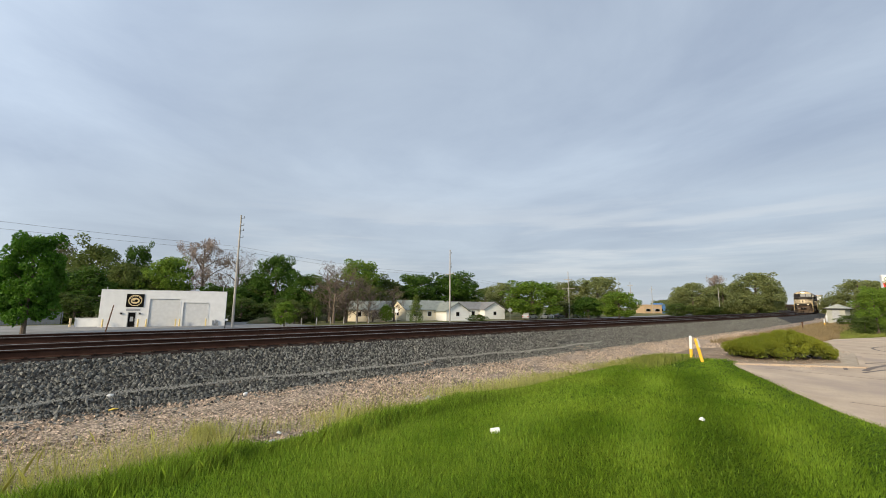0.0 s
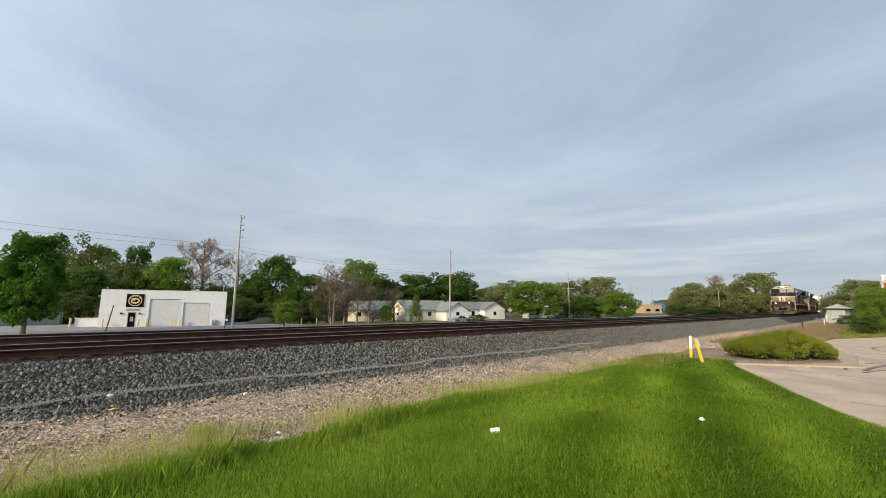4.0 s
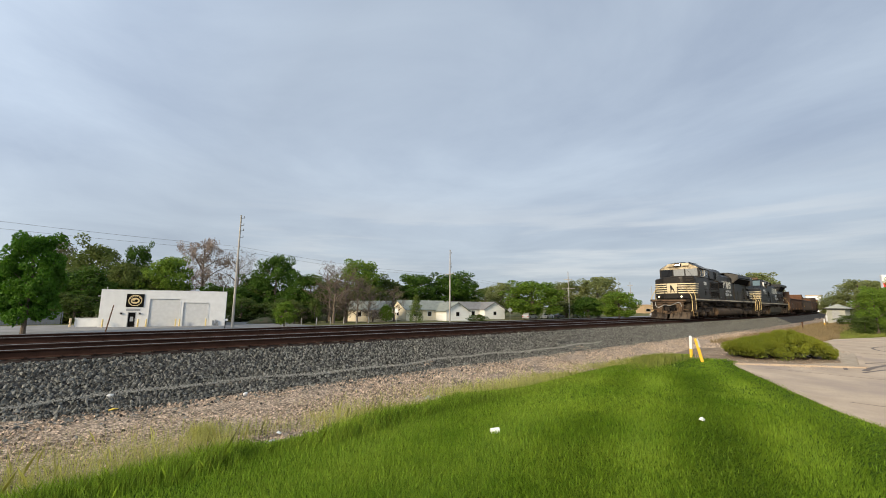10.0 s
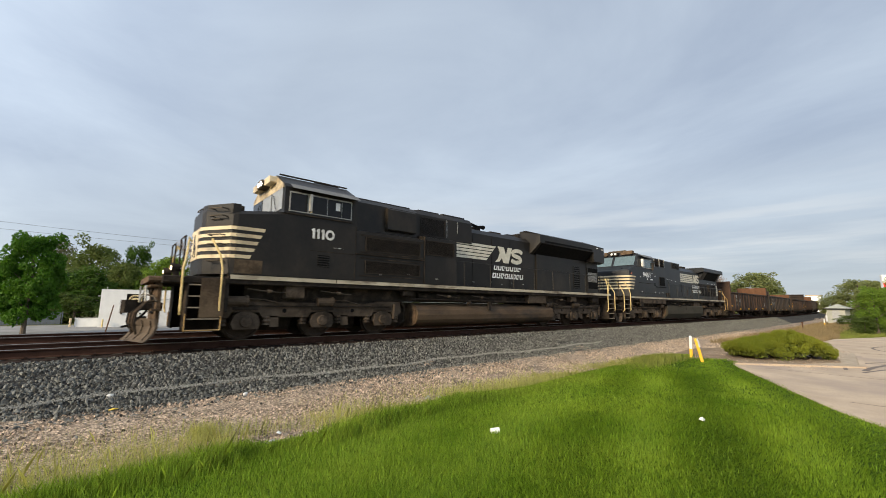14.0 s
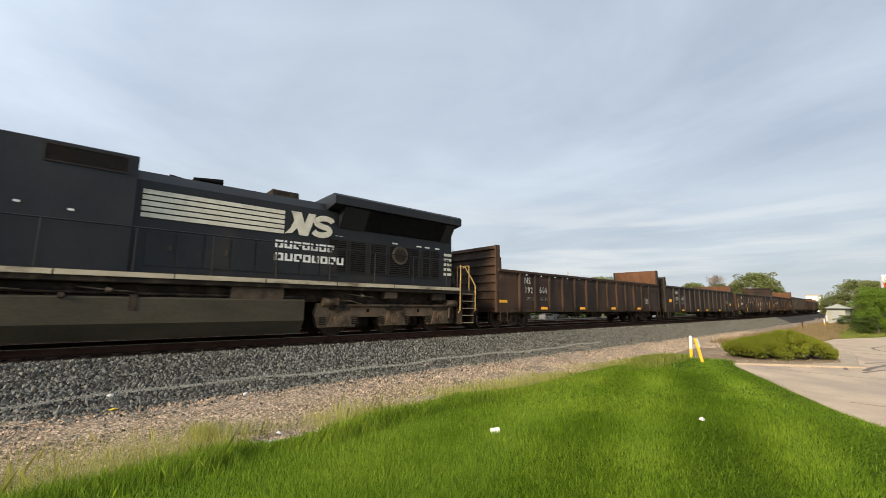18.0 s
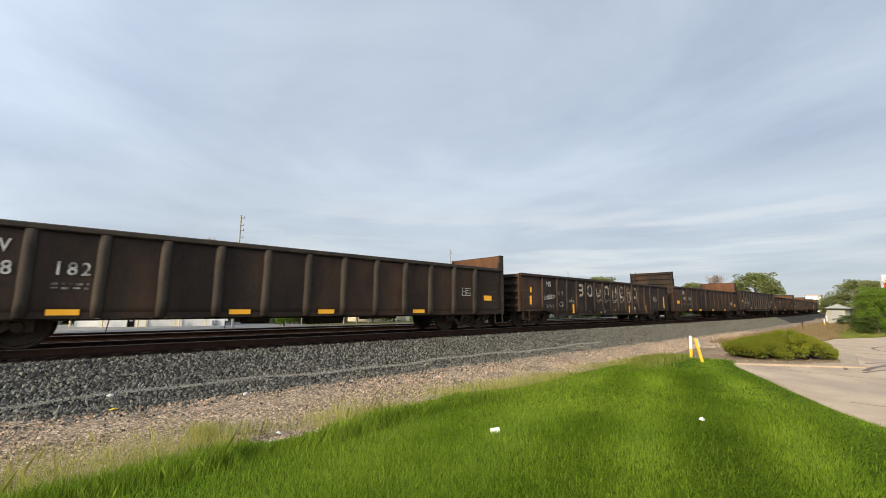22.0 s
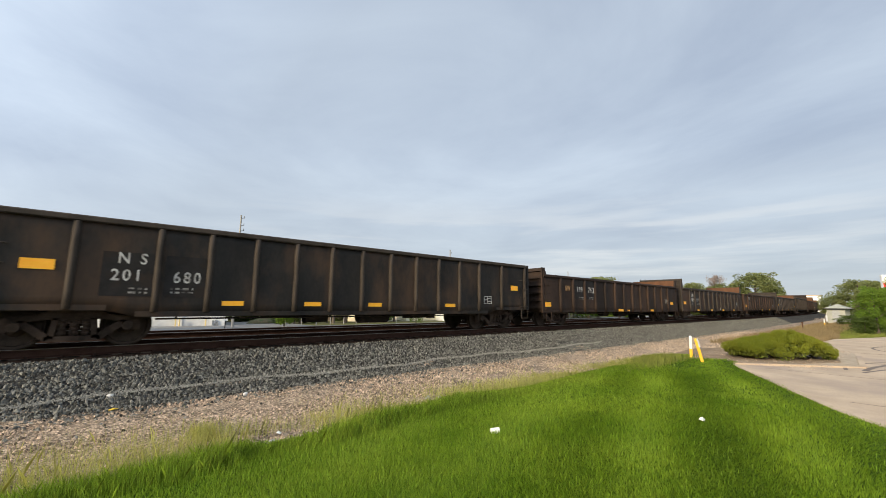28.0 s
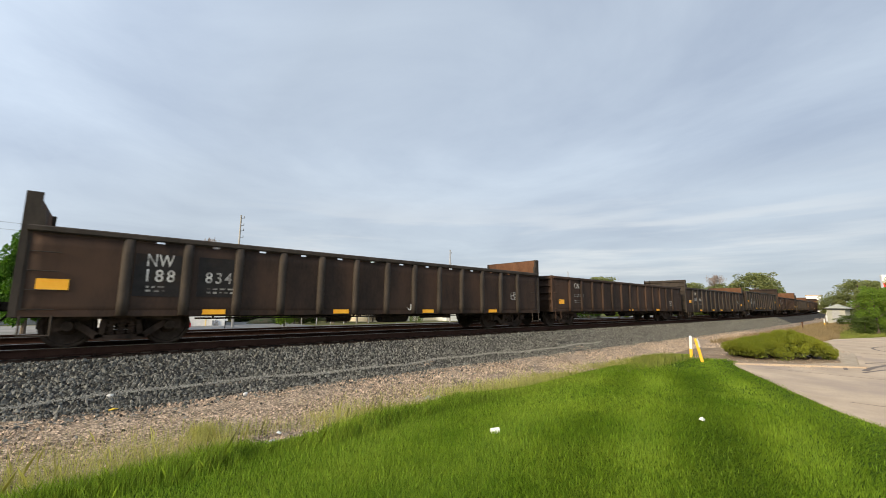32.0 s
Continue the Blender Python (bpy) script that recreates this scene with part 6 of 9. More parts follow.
    for x0, x1 in ((-5.78, -5.02), (-4.90, -4.12)):
        g = part("intake", M().box(x0, x1, -1.552, -1.545, 3.78, 4.28), DARK, root, "rusty louvred intake")
        for i in range(7):
            part("slat", M().box(x0, x1, -1.575, -1.552, 3.80 + i * 0.07, 3.82 + i * 0.07), PILOT if i % 3 == 2 else GRILLE, g)
        part("panel_frame", M().box(x0 - 0.025, x0, -1.58, -1.545, 3.75, 4.32).box(x1, x1 + 0.025, -1.58, -1.545, 3.75, 4.32), ALU, g)
    door_panel(-5.02, -4.12, 2.44, 3.08, -1.545, root, GRILLE, False)
    part("door_mesh", M().box(-4.98, -4.16, -1.566, -1.56, 2.48, 3.04), DARK, root, "dark mesh panel")
    part("ledge", M().box(-5.7, -4.05, -1.60, -1.545, 2.33, 2.37), DARK, root)
    for i in range(4):
        part("louvre", M().box(-6.0, -5.75, -1.57, -1.545, 2.42 + i * 0.05, 2.44 + i * 0.05), DARK, root)
    part("orange_sign", M().box(-3.72, -3.50, -1.256, -1.25, 2.45, 2.70), AMBER, root, "small orange warning plate")
    part("skirt_panel", M().box(-8.3, -6.2, -1.53, -1.50, 1.22, 1.50), TRUCK, root, "dark dusty skirt panel")
    part("skirt_panel", M().box(-6.1, -4.1, -1.53, -1.50, 1.22, 1.50), TRUCK, root)
    part("skirt_box", M().box(-8.2, -7.8, -1.53, -1.45, 1.06, 1.20).tube((-8.1, -1.53, 1.13), (-8.1, -1.54, 1.13), 0.03), DUSTY, root)
    part("nose_plate", M().box(-9.46, -9.30, -1.572, -1.562, 3.03, 3.12), mat("faded red plate", (0.42, 0.11, 0.06), (0.5, 0.15, 0.08), rough=0.6, bump=0), root, "small faded red plate")
    for i in range(12):
        x = -8.2 + i * 0.36
        part("bolt_cover", M().box(x, x + 0.05, -1.568 if x < -6.1 else -1.552, -1.56 if x < -6.1 else -1.545, 1.86, 1.92), GRIME, root)
    for x, z in ((-8.0, 1.95), (-5.9, 1.93), (-5.2, 1.93), (-4.6, 1.95), (-4.2, 2.5), (-6.3, 3.2), (-8.1, 2.9), (-2.9, 3.0), (-2.5, 3.02), (-2.1, 2.95), (-1.3, 2.9)):
        part("small_label", M().box(x, x + 0.10, -1.57 if x < -6.1 else -1.552 if x < -4.0 else -1.262, -1.562 if x < -6.1 else -1.546 if x < -4.0 else -1.252, z, z + 0.045), WHITEP, root, "small white label")
    part("cab_seam", M().box(-8.4, -6.2, -1.566, -1.56, 2.52, 2.55), GRIME, root)
    # blower box and engine hood
    part("blower_box", M().prism([(-1.25, S), (1.25, S), (1.25, 4.15), (0.95, 4.46), (-0.95, 4.46), (-1.25, 4.36)], -3.995, -0.2, "x"), BLACK2, root)
    slat_panel(-1.75, -0.40, 3.93, 4.27, -1.255, root, 22, PATCH)
    part("step_vent", M().box(-3.6, -3.0, -1.45, -1.26, S + 0.03, S + 0.35, 0.02), DUSTY, root)
    part("hood", M().prism([(-1.0, S), (1.0, S), (1.0, 3.9), (0.75, 4.18), (-0.75, 4.18), (-1.0, 3.9)], -0.195, 9.86, "x"), BLACK2, root)
    for i in range(8):
        door_panel(0.1 + i * 0.62, 0.66 + i * 0.62, 1.85, 2.75, -1.005, root, BLACK2, i % 2 == 0)
    part("exhaust_outlet", M().box(3.1, 3.9, -0.35, 0.35, 4.15, 4.48, 0.05), GRIME, root)
    part("horn", M().tube((1.0, -0.5, 4.30), (1.7, -0.5, 4.32), 0.03, 0.09, 10).tube((1.0, -0.3, 4.30), (1.6, -0.3, 4.34), 0.03, 0.09, 10).tube((1.0, -0.1, 4.3), (0.5, -0.1, 4.32), 0.03, 0.08, 10).box(1.0, 1.15, -0.55, -0.05, 4.16, 4.30), DARK, root, "air horns")
    # radiator with wings
    part("radiator_wing", M().prism([(-1.0, 3.96), (-1.55, 4.06), (-1.55, 4.32), (-1.45, 4.40), (1.45, 4.40), (1.55, 4.32), (1.55, 4.06), (1.0, 3.96)], 4.6, 9.9, "x"), BLACK2, root, "wide overhanging radiator roof")
    part("radiator_core", M().prism([(-1.0, 3.42), (-1.02, 3.42), (-1.40, 4.04), (-1.0, 4.06)], 5.9, 9.25, "x"), DARK, root)
    part("radiator_brace", M().prism([(-1.0, 3.40), (-1.03, 3.40), (-1.43, 4.06), (-1.0, 4.06)], 5.0, 5.9, "x").prism([(-1.0, 3.40), (-1.03, 3.40), (-1.43, 4.06), (-1.0, 4.06)], 9.25, 9.7, "x"), BLACK2, root)
    for x0, x1 in ((4.7, 5.3), (5.45, 6.0), (6.2, 6.8), (6.95, 7.8), (7.9, 8.2), (8.42, 8.74), (8.88, 9.2)):
        slat_panel(x0, x1, 2.0, 3.0, -1.005, root, 14, PATCH)
    part("fan_cover", M().tube((7.38, -1.03, 2.72), (7.38, -1.06, 2.72), 0.33, k=20), DUSTY, root)
    part("fan_ring", M().tube((7.38, -1.06, 2.72), (7.38, -1.066, 2.72), 0.25, k=18), GRIME, root)
    bars(4.9, 3.15, 0.3, 0.04, 1, root, y=-1.02)
    for x in (7.05, 8.12, 8.5, 9.0):
        part("small_label", M().box(x, x + 0.22, -1.026, -1.02, 3.10, 3.15), WHITEP, root, "small white label")
    stripes(9.44, 9.83, 2.12, 2.98, 5, root, -1.03, 0.0, OFFWHITE, 0.55)
    stripes(-0.06, 3.28, 3.0, 3.68, 5, root, -1.032, 0.0, OFFWHITE)
    ns_mark(3.30, 3.01, 1.62, 0.70, -1.032, root)
    name_bars(7, 1.84, 0.225, WHITEP, root, SIDE(3.06, 2.58, -1.032), "plain white painted block", lean=0.0)
    name_bars(8, 2.16, 0.225, WHITEP, root, SIDE(3.08, 2.21, -1.032), "plain white painted block", lean=0.0)
    for s in (-1, 1):
        for k in range(9):
            x = -3.2 + k * 1.55
            handrail([(x, s * 1.48, S), (x, s * 1.48, S + 1.0)], root, BLACK2, 0.018)
        handrail([(-3.4, s * 1.48, S + 1.25), (-3.2, s * 1.48, S + 1.0), (9.3, s * 1.48, S + 1.0), (9.6, s * 1.48, S + 0.2)], root, BLACK2, 0.02)
    return root


CARS.append((loco_one(), -39.2))
CARS.append((loco_two(), -16.5))


def gondola_set():
    """The cars in their order, with their own marks."""
    std = [-6.87, -5.74, -4.61, -3.50, -2.38, -1.24, -0.10, 1.02, 2.16, 3.29, 4.42, 5.55, 6.66]
    late = [x + 0.16 for x in std]
    low = [-6.70, -5.50, -4.64, -3.74, -2.83, -1.94, -1.03, -0.12, 0.80, 1.72, 2.63, 3.52, 4.41, 5.32, 6.65]
    high = [-8.1, -6.82, -5.36, -4.32, -3.24, -2.18, -1.11, -0.08, 0.98, 2.04, 3.07, 4.12, 5.20, 6.55, 8.1]
    foot = lambda z, *xs: [(x, z, 0.5, 0.12) for x in xs]
    specs = [
        dict(label="brown gondola car with high end walls", sill=0.70, c=GON1, rib=GON1, posts=std, tall=(1.05, 1.0), top=2.50, words=[("NS", -6.5, 1.98, 0.29), ("192", -6.48, 1.56, 0.27), ("606", -5.38, 1.58, 0.28)], plates=[(-7.95, 1.17, 0.5, 0.12)] + foot(0.88, -5.05, -1.66, 1.74, 5.12), bars=[(-6.35, 1.36, 0.64), (-5.34, 1.38, 0.66)], box=(6.1, 1.5), slots=True),
        dict(label="dark brown gondola car with wide posts", sill=0.63, c=GON3, rib=RIBM, posts=std, tall=(0.62, 0.6), top=2.50, words=[("NW", -6.49, 1.92, 0.26), ("188", -6.52, 1.49, 0.27), ("182", -5.37, 1.52, 0.27)], plates=[(-7.47, 1.46, 0.48, 0.22), (7.42, 1.28, 0.45, 0.2)] + foot(0.76, -5.13, -1.84, 0.48, 3.89), bars=[(-6.51, 1.36, 0.45), (-5.36, 1.36, 0.57)], box=(6.0, 1.65), ribw=0.10),
        dict(label="black low sided gondola car with worn white letters", sill=0.74, c=GON2, rib=GON2, posts=low, tall=(0, 0), top=2.42, fish=0.22, words=[("NS", -6.33, 1.91, 0.24)], blocks=[(-3.54 + 0.92 * i, 1.49) for i in range(8)],
             plates=[(-7.55, 1.72, 0.11, 0.24), (-7.57, 1.25, 0.13, 0.4), (-4.03, 0.86, 0.15, 0.48), (2.24, 0.80, 0.13, 0.48), (4.62, 0.86, 0.10, 0.46), (7.64, 1.32, 0.12, 0.8)], bars=[(-6.35, 1.05, 0.6)], box=(5.95, 1.67), scrawl=True, ribw=0.058),
        dict(label="brown gondola car with tall rusty end walls", sill=0.69, c=GON1, rib=GON3, posts=std, tall=(1.1, 1.0), top=2.50, words=[("NS", -6.55, 1.95, 0.29), ("192", -6.44, 1.53, 0.26), ("962", -5.34, 1.55, 0.26)], plates=[(-7.42, 1.37, 0.48, 0.22), (7.47, 1.22, 0.37, 0.22)] + foot(0.78, -5.04, -2.76, 0.6, 3.99), bars=[(-6.42, 1.29, 0.43), (-5.39, 1.32, 0.6)], box=(6.1, 1.5), slots=True, rusty_ends=True),
        dict(label="black high sided gondola car with light posts", sill=0.80, fish=0.14, patch=True, c=GON4, rib=RIBM, posts=high, tall=(0.02, 0.02), top=2.76, words=[("N S", -6.1, 1.83, 0.24), ("201", -6.19, 1.45, 0.25), ("680", -5.06, 1.44, 0.26)], plates=[(-7.32, 1.72, 0.5, 0.21), (7.4, 1.74, 0.46, 0.21)] + foot(0.97, -3.74, -1.65, 0.41, 3.65), bars=[(-5.86, 1.3, 0.34), (-5.09, 1.32, 0.46)], box=(5.5, 1.35), ribw=0.065),
        dict(label="dark grey gondola car with faded initials", patch=True, sill=0.68, c=GON3, rib=GON3, posts=std, tall=(0.34, 0.5), top=2.46, words=[("NW", -6.47, 1.77, 0.25), ("189", -5.4, 1.72, 0.27), ("762", -4.25, 1.71, 0.29)], plates=[(-7.95, 1.06, 0.46, 0.22), (-0.58, 0.78, 0.6, 0.14), (0.38, 0.76, 0.28, 0.08), (3.83, 0.76, 0.46, 0.12), (7.35, 1.25, 0.5, 0.2)], bars=[(-5.15, 1.47, 0.4), (-4.2, 1.49, 0.5)], box=(6.2, 1.55), orange=True, ribw=0.10),
        dict(label="brown gondola car with dusty posts", sill=0.67, c=GON1, rib=RIBM, posts=late, tall=(0.7, 0.65), top=2.46, patch=True, words=[("NW", -6.38, 1.8, 0.28), ("188", -6.42, 1.45, 0.28), ("834", -5.19, 1.46, 0.27)], plates=[(-7.85, 1.32, 0.48, 0.22)] + foot(0.76, -4.94, -1.55, 1.8, 5.2), bars=[(-6.34, 1.35, 0.36), (-5.13, 1.34, 0.6)], box=(6.4, 1.55), slots=True, arrow=True, ribw=0.10),
        dict(label="reddish brown gondola car with worn paint", sill=0.72, c=GON1, rib=GON1, posts=std, tall=(0.05, 0.05), top=2.42, words=[("CN", -6.4, 1.9, 0.27)], plates=[(-7.6, 1.2, 0.45, 0.22)] + foot(0.8, 0.0, 4.0), bars=[(-6.4, 1.6, 0.9), (-6.4, 1.3, 0.6)], box=(6.2, 1.4)),
    ]
    for k in range(19):
        sp = specs[k] if k < 8 else specs[(0, 1, 4, 3, 6, 2, 5)[k % 7]]
        if k >= 8:
            CARS.append((copy_thing(CARS[2 + specs.index(sp)][0], pose(0, 0, 0)), FIRST + PITCH * k))
            continue
        g = gondola(sp["label"], sp["c"], sp["posts"], top=sp["top"], tall_ends=sp["tall"], low_fish=sp.get("fish", 0.0), plates=sp["plates"], rib=sp["rib"], ribw=sp.get("ribw", 0.08), slots=sp.get("slots", False), floor_z=sp["sill"] + 0.13)
        for w, x, z, h in sp["words"]:
            words(w, h * 1.42, FADED if sp.get("orange") and w == "NW" else FLAKY, g, SIDE(x, z, -1.506), "worn white car lettering", 0.72 if w == "NW" else 0.86, space=1.30 if len(w) == 3 else 1.05)
            if w.isdigit() and sp.get("patch"):
                part("paint_patch", M().box(x - 0.16, x + 0.78, -1.5035, -1.5, z - 0.34, z + 0.62), PATCH, g, "darker repainted patch behind the number")
        for i, (x, z) in enumerate(sp.get("blocks", ())):
            name_bars(1, 0.66, 0.66, WORN, g, SIDE(x, z, -1.506), "worn white painted block", True, worn=i)
        for x, z, w in sp["bars"]:
            bars(x, z, w, 0.055, 2, g, FLAKY2)
        box_mark(sp["box"][0] - 0.02, sp["box"][1], 0.46, 0.30, g)
        if sp.get("arrow"):
            part("arrow_mark", M().box(1.02, 1.06, -1.508, -1.502, 0.72, 1.0).prism([(0.88, 0.9), (1.04, 0.70), (1.2, 0.9), (1.04, 0.78)], -1.508, -1.502, "y"), WHITEP, g, "white painted arrow")
        if sp.get("scrawl"):
            rg = random.Random(4)

            def chalk(pts, r=0.009, paint=FLAKY):
                part("scrawl", M().pipe([(a, -1.508, b) for a, b in pts], r, 4), paint, g, "thin white chalk scrawl")

            def bow(cx, cz, rx, rz, a0, a1, n=12, jit=0.008):
                return [(cx + rx * math.cos(radians(a0 + (a1 - a0) * q / n)) + rg.uniform(-jit, jit), cz + rz * math.sin(radians(a0 + (a1 - a0) * q / n)) + rg.uniform(-jit, jit)) for q in range(n + 1)]

            # a row of hasty loops over the old number
            for i, cx in enumerate((-6.58, -6.40, -6.22, -6.05, -5.88, -5.74)):
                chalk(bow(cx, 1.36 + 0.015 * i, 0.075, 0.07 if i % 2 else 0.10, 200 - 70 * i, 540 - 60 * i), 0.012)
            chalk([(-6.70, 1.34), (-6.45, 1.29), (-6.2, 1.33), (-5.95, 1.34), (-5.70, 1.40)], 0.011)
            chalk([(-6.28, 1.40), (-6.10, 1.52), (-5.86, 1.50)], 0.012)
            # a smile with two eyes and three faint round marks above it
            chalk(bow(-5.13, 1.12, 0.17, 0.17, 185, 355), 0.014)
            chalk(bow(-5.20, 1.18, 0.02, 0.02, 0, 330, 6), 0.010)
            chalk(bow(-5.06, 1.18, 0.02, 0.02, 0, 330, 6), 0.010)
            for cx, cz, a in ((-5.29, 1.66, 360), (-5.29, 1.55, 360), (-5.03, 1.66, 190), (-5.03, 1.55, 190)):
                chalk(bow(cx, cz, 0.06, 0.05, 120, 120 - a), 0.014, FLAKY2)
            # a ship like tangle over the yellow plate
            chalk([(-4.46, 1.20), (-4.36, 1.30), (-4.20, 1.20), (-4.05, 1.28), (-3.92, 1.18)])
            chalk([(-4.40, 1.17), (-4.15, 1.14), (-3.96, 1.22)])
            chalk([(-4.18, 1.22), (-4.16, 1.44)], 0.007)
            # thin curls that run round and below the worn blocks
            for i in range(2, 8):
                cx = -3.54 + i * 0.92 + 0.30
                chalk(bow(cx, 1.52, 0.36 - 0.02 * i, 0.20, 30 + 25 * i, 230 + 30 * i), 0.010)
                chalk(bow(cx - 0.10, 1.33, 0.16, 0.12, 160, 300 + 12 * i, 9), 0.009)
                chalk([(cx + 0.16, 1.40), (cx + 0.24, 1.30), (cx + 0.30 - 0.02 * i, 1.34)], 0.009)
            for cx, cz in ((-2.45, 0.74), (-0.50, 0.80), (0.36, 0.80), (1.29, 0.80), (3.72, 0.84)):
                chalk(bow(cx, cz, 0.11, 0.05, 170, 380, 7), 0.008, FLAKY2)
            # two arrows and the small yellow spot
            chalk([(-0.83, 0.90), (-0.80, 0.64)], 0.014)
            chalk([(-0.88, 0.73), (-0.80, 0.63), (-0.74, 0.73)], 0.012)
            chalk([(3.02, 0.66), (3.00, 0.98)], 0.014)
            chalk([(2.90, 0.86), (3.00, 0.99), (3.16, 0.78)], 0.012)
            part("reflector", M().box(-1.27, -1.15, -1.508, -1.502, 0.58, 0.70), AMBER, g, "small yellow reflector spot")
        CARS.append((g, FIRST + PITCH * k))


gondola_set()


# ---- beyond the tracks ----
CONC = mat("pale concrete", (0.39, 0.300, 0.212), (0.51, 0.400, 0.290), rough=0.9, scale=0.8, fine=25, bump=0.15, spots=(0.35, 0.275, 0.215), spot_at=0.6)
ASPH = mat("grey worn asphalt", (0.17, 0.165, 0.16), (0.25, 0.245, 0.235), rough=0.95, scale=0.6, fine=30, bump=0.2, spots=(0.30, 0.29, 0.27), spot_at=0.62)
WALLW = mat("white painted wall", (0.62, 0.63, 0.63), (0.70, 0.71, 0.71), rough=0.8, scale=1.0, fine=20, bump=0.05, spots=(0.56, 0.57, 0.57), spot_at=0.66)
DOORW = mat("off white roller door", (0.53, 0.54, 0.54), (0.60, 0.61, 0.61), rough=0.6, scale=2, bump=0.03)
POLEW = mat("weathered wooden pole", (0.27, 0.255, 0.23), (0.38, 0.36, 0.33), rough=0.9, scale=3, fine=40, bump=0.3, stretch=(1, 1, 0.15))
GREY = mat("galvanised grey", (0.30, 0.31, 0.32), (0.40, 0.41, 0.42), rough=0.5, metal=0.4, scale=5, bump=0.05)
BARK = mat("grey brown bark", (0.09, 0.07, 0.055), (0.16, 0.13, 0.10), rough=0.95, scale=4, fine=30, bump=0.6, stretch=(1, 1, 0.3))
ROOFG = mat("grey green shingle roof", (0.17, 0.19, 0.165), (0.25, 0.27, 0.24), rough=0.9, scale=2, fine=25, bump=0.3, spots=(0.13, 0.14, 0.125))
ROOFD = mat("grey shingle roof", (0.15, 0.15, 0.15), (0.22, 0.22, 0.22), rough=0.9, scale=2, fine=25, bump=0.3)
SIDING = mat("white house siding", (0.66, 0.66, 0.62), (0.76, 0.76, 0.72), rough=0.8, scale=1, fine=20, bump=0.1, stretch=(0.2, 0.2, 6))
CREAMW = mat("cream house siding", (0.64, 0.57, 0.42), (0.74, 0.67, 0.51), rough=0.8, scale=1, fine=20, bump=0.1, stretch=(0.2, 0.2, 6))
FENCE = mat("blue grey fence board", (0.10, 0.115, 0.13), (0.16, 0.18, 0.20), rough=0.85, scale=2, fine=20, bump=0.2)
WIRE = mat("grey cable", (0.11, 0.11, 0.115), (0.15, 0.15, 0.155), rough=0.6, bump=0)
ORANGE = mat("tan brick wall", (0.37, 0.26, 0.15), (0.45, 0.33, 0.20), rough=0.9, scale=2, bump=0.1)
BLUE = mat("blue painted wall", (0.06, 0.17, 0.42), (0.09, 0.22, 0.50), rough=0.6, scale=1, bump=0.05)
RED = mat("red sign paint", (0.55, 0.03, 0.03), (0.62, 0.05, 0.04), rough=0.4, scale=3, bump=0)
TAN = mat("cream badge paint", (0.55, 0.43, 0.22), (0.62, 0.50, 0.28), rough=0.5, bump=0)

ROAD_Y = 57.0
sheet("road", [-400, -200, -100] + list(range(-60, 61, 10)) + list(range(80, 560, 20)), [ROAD_Y - TRACK_Y - 3.2, ROAD_Y - TRACK_Y, ROAD_Y - TRACK_Y + 4.6], lambda x, y: ground_z(x, y), ASPH, "grey asphalt road beyond the tracks", "road", 0.03)
sheet("parking_lot", [-60, -40, -20, -10, 0, 10, 20, 26], [26, 30, 34, 38, 41, 50, 56, 62, 70], lambda x, y: ground_z(x, y), ASPH, "pale worn asphalt lot round the white building", "parking lot", 0.015, curved=False)


PALEYEL = mat("faded yellow bollard paint", (0.62, 0.48, 0.20), (0.74, 0.60, 0.30), rough=0.6, scale=4, bump=0.05)


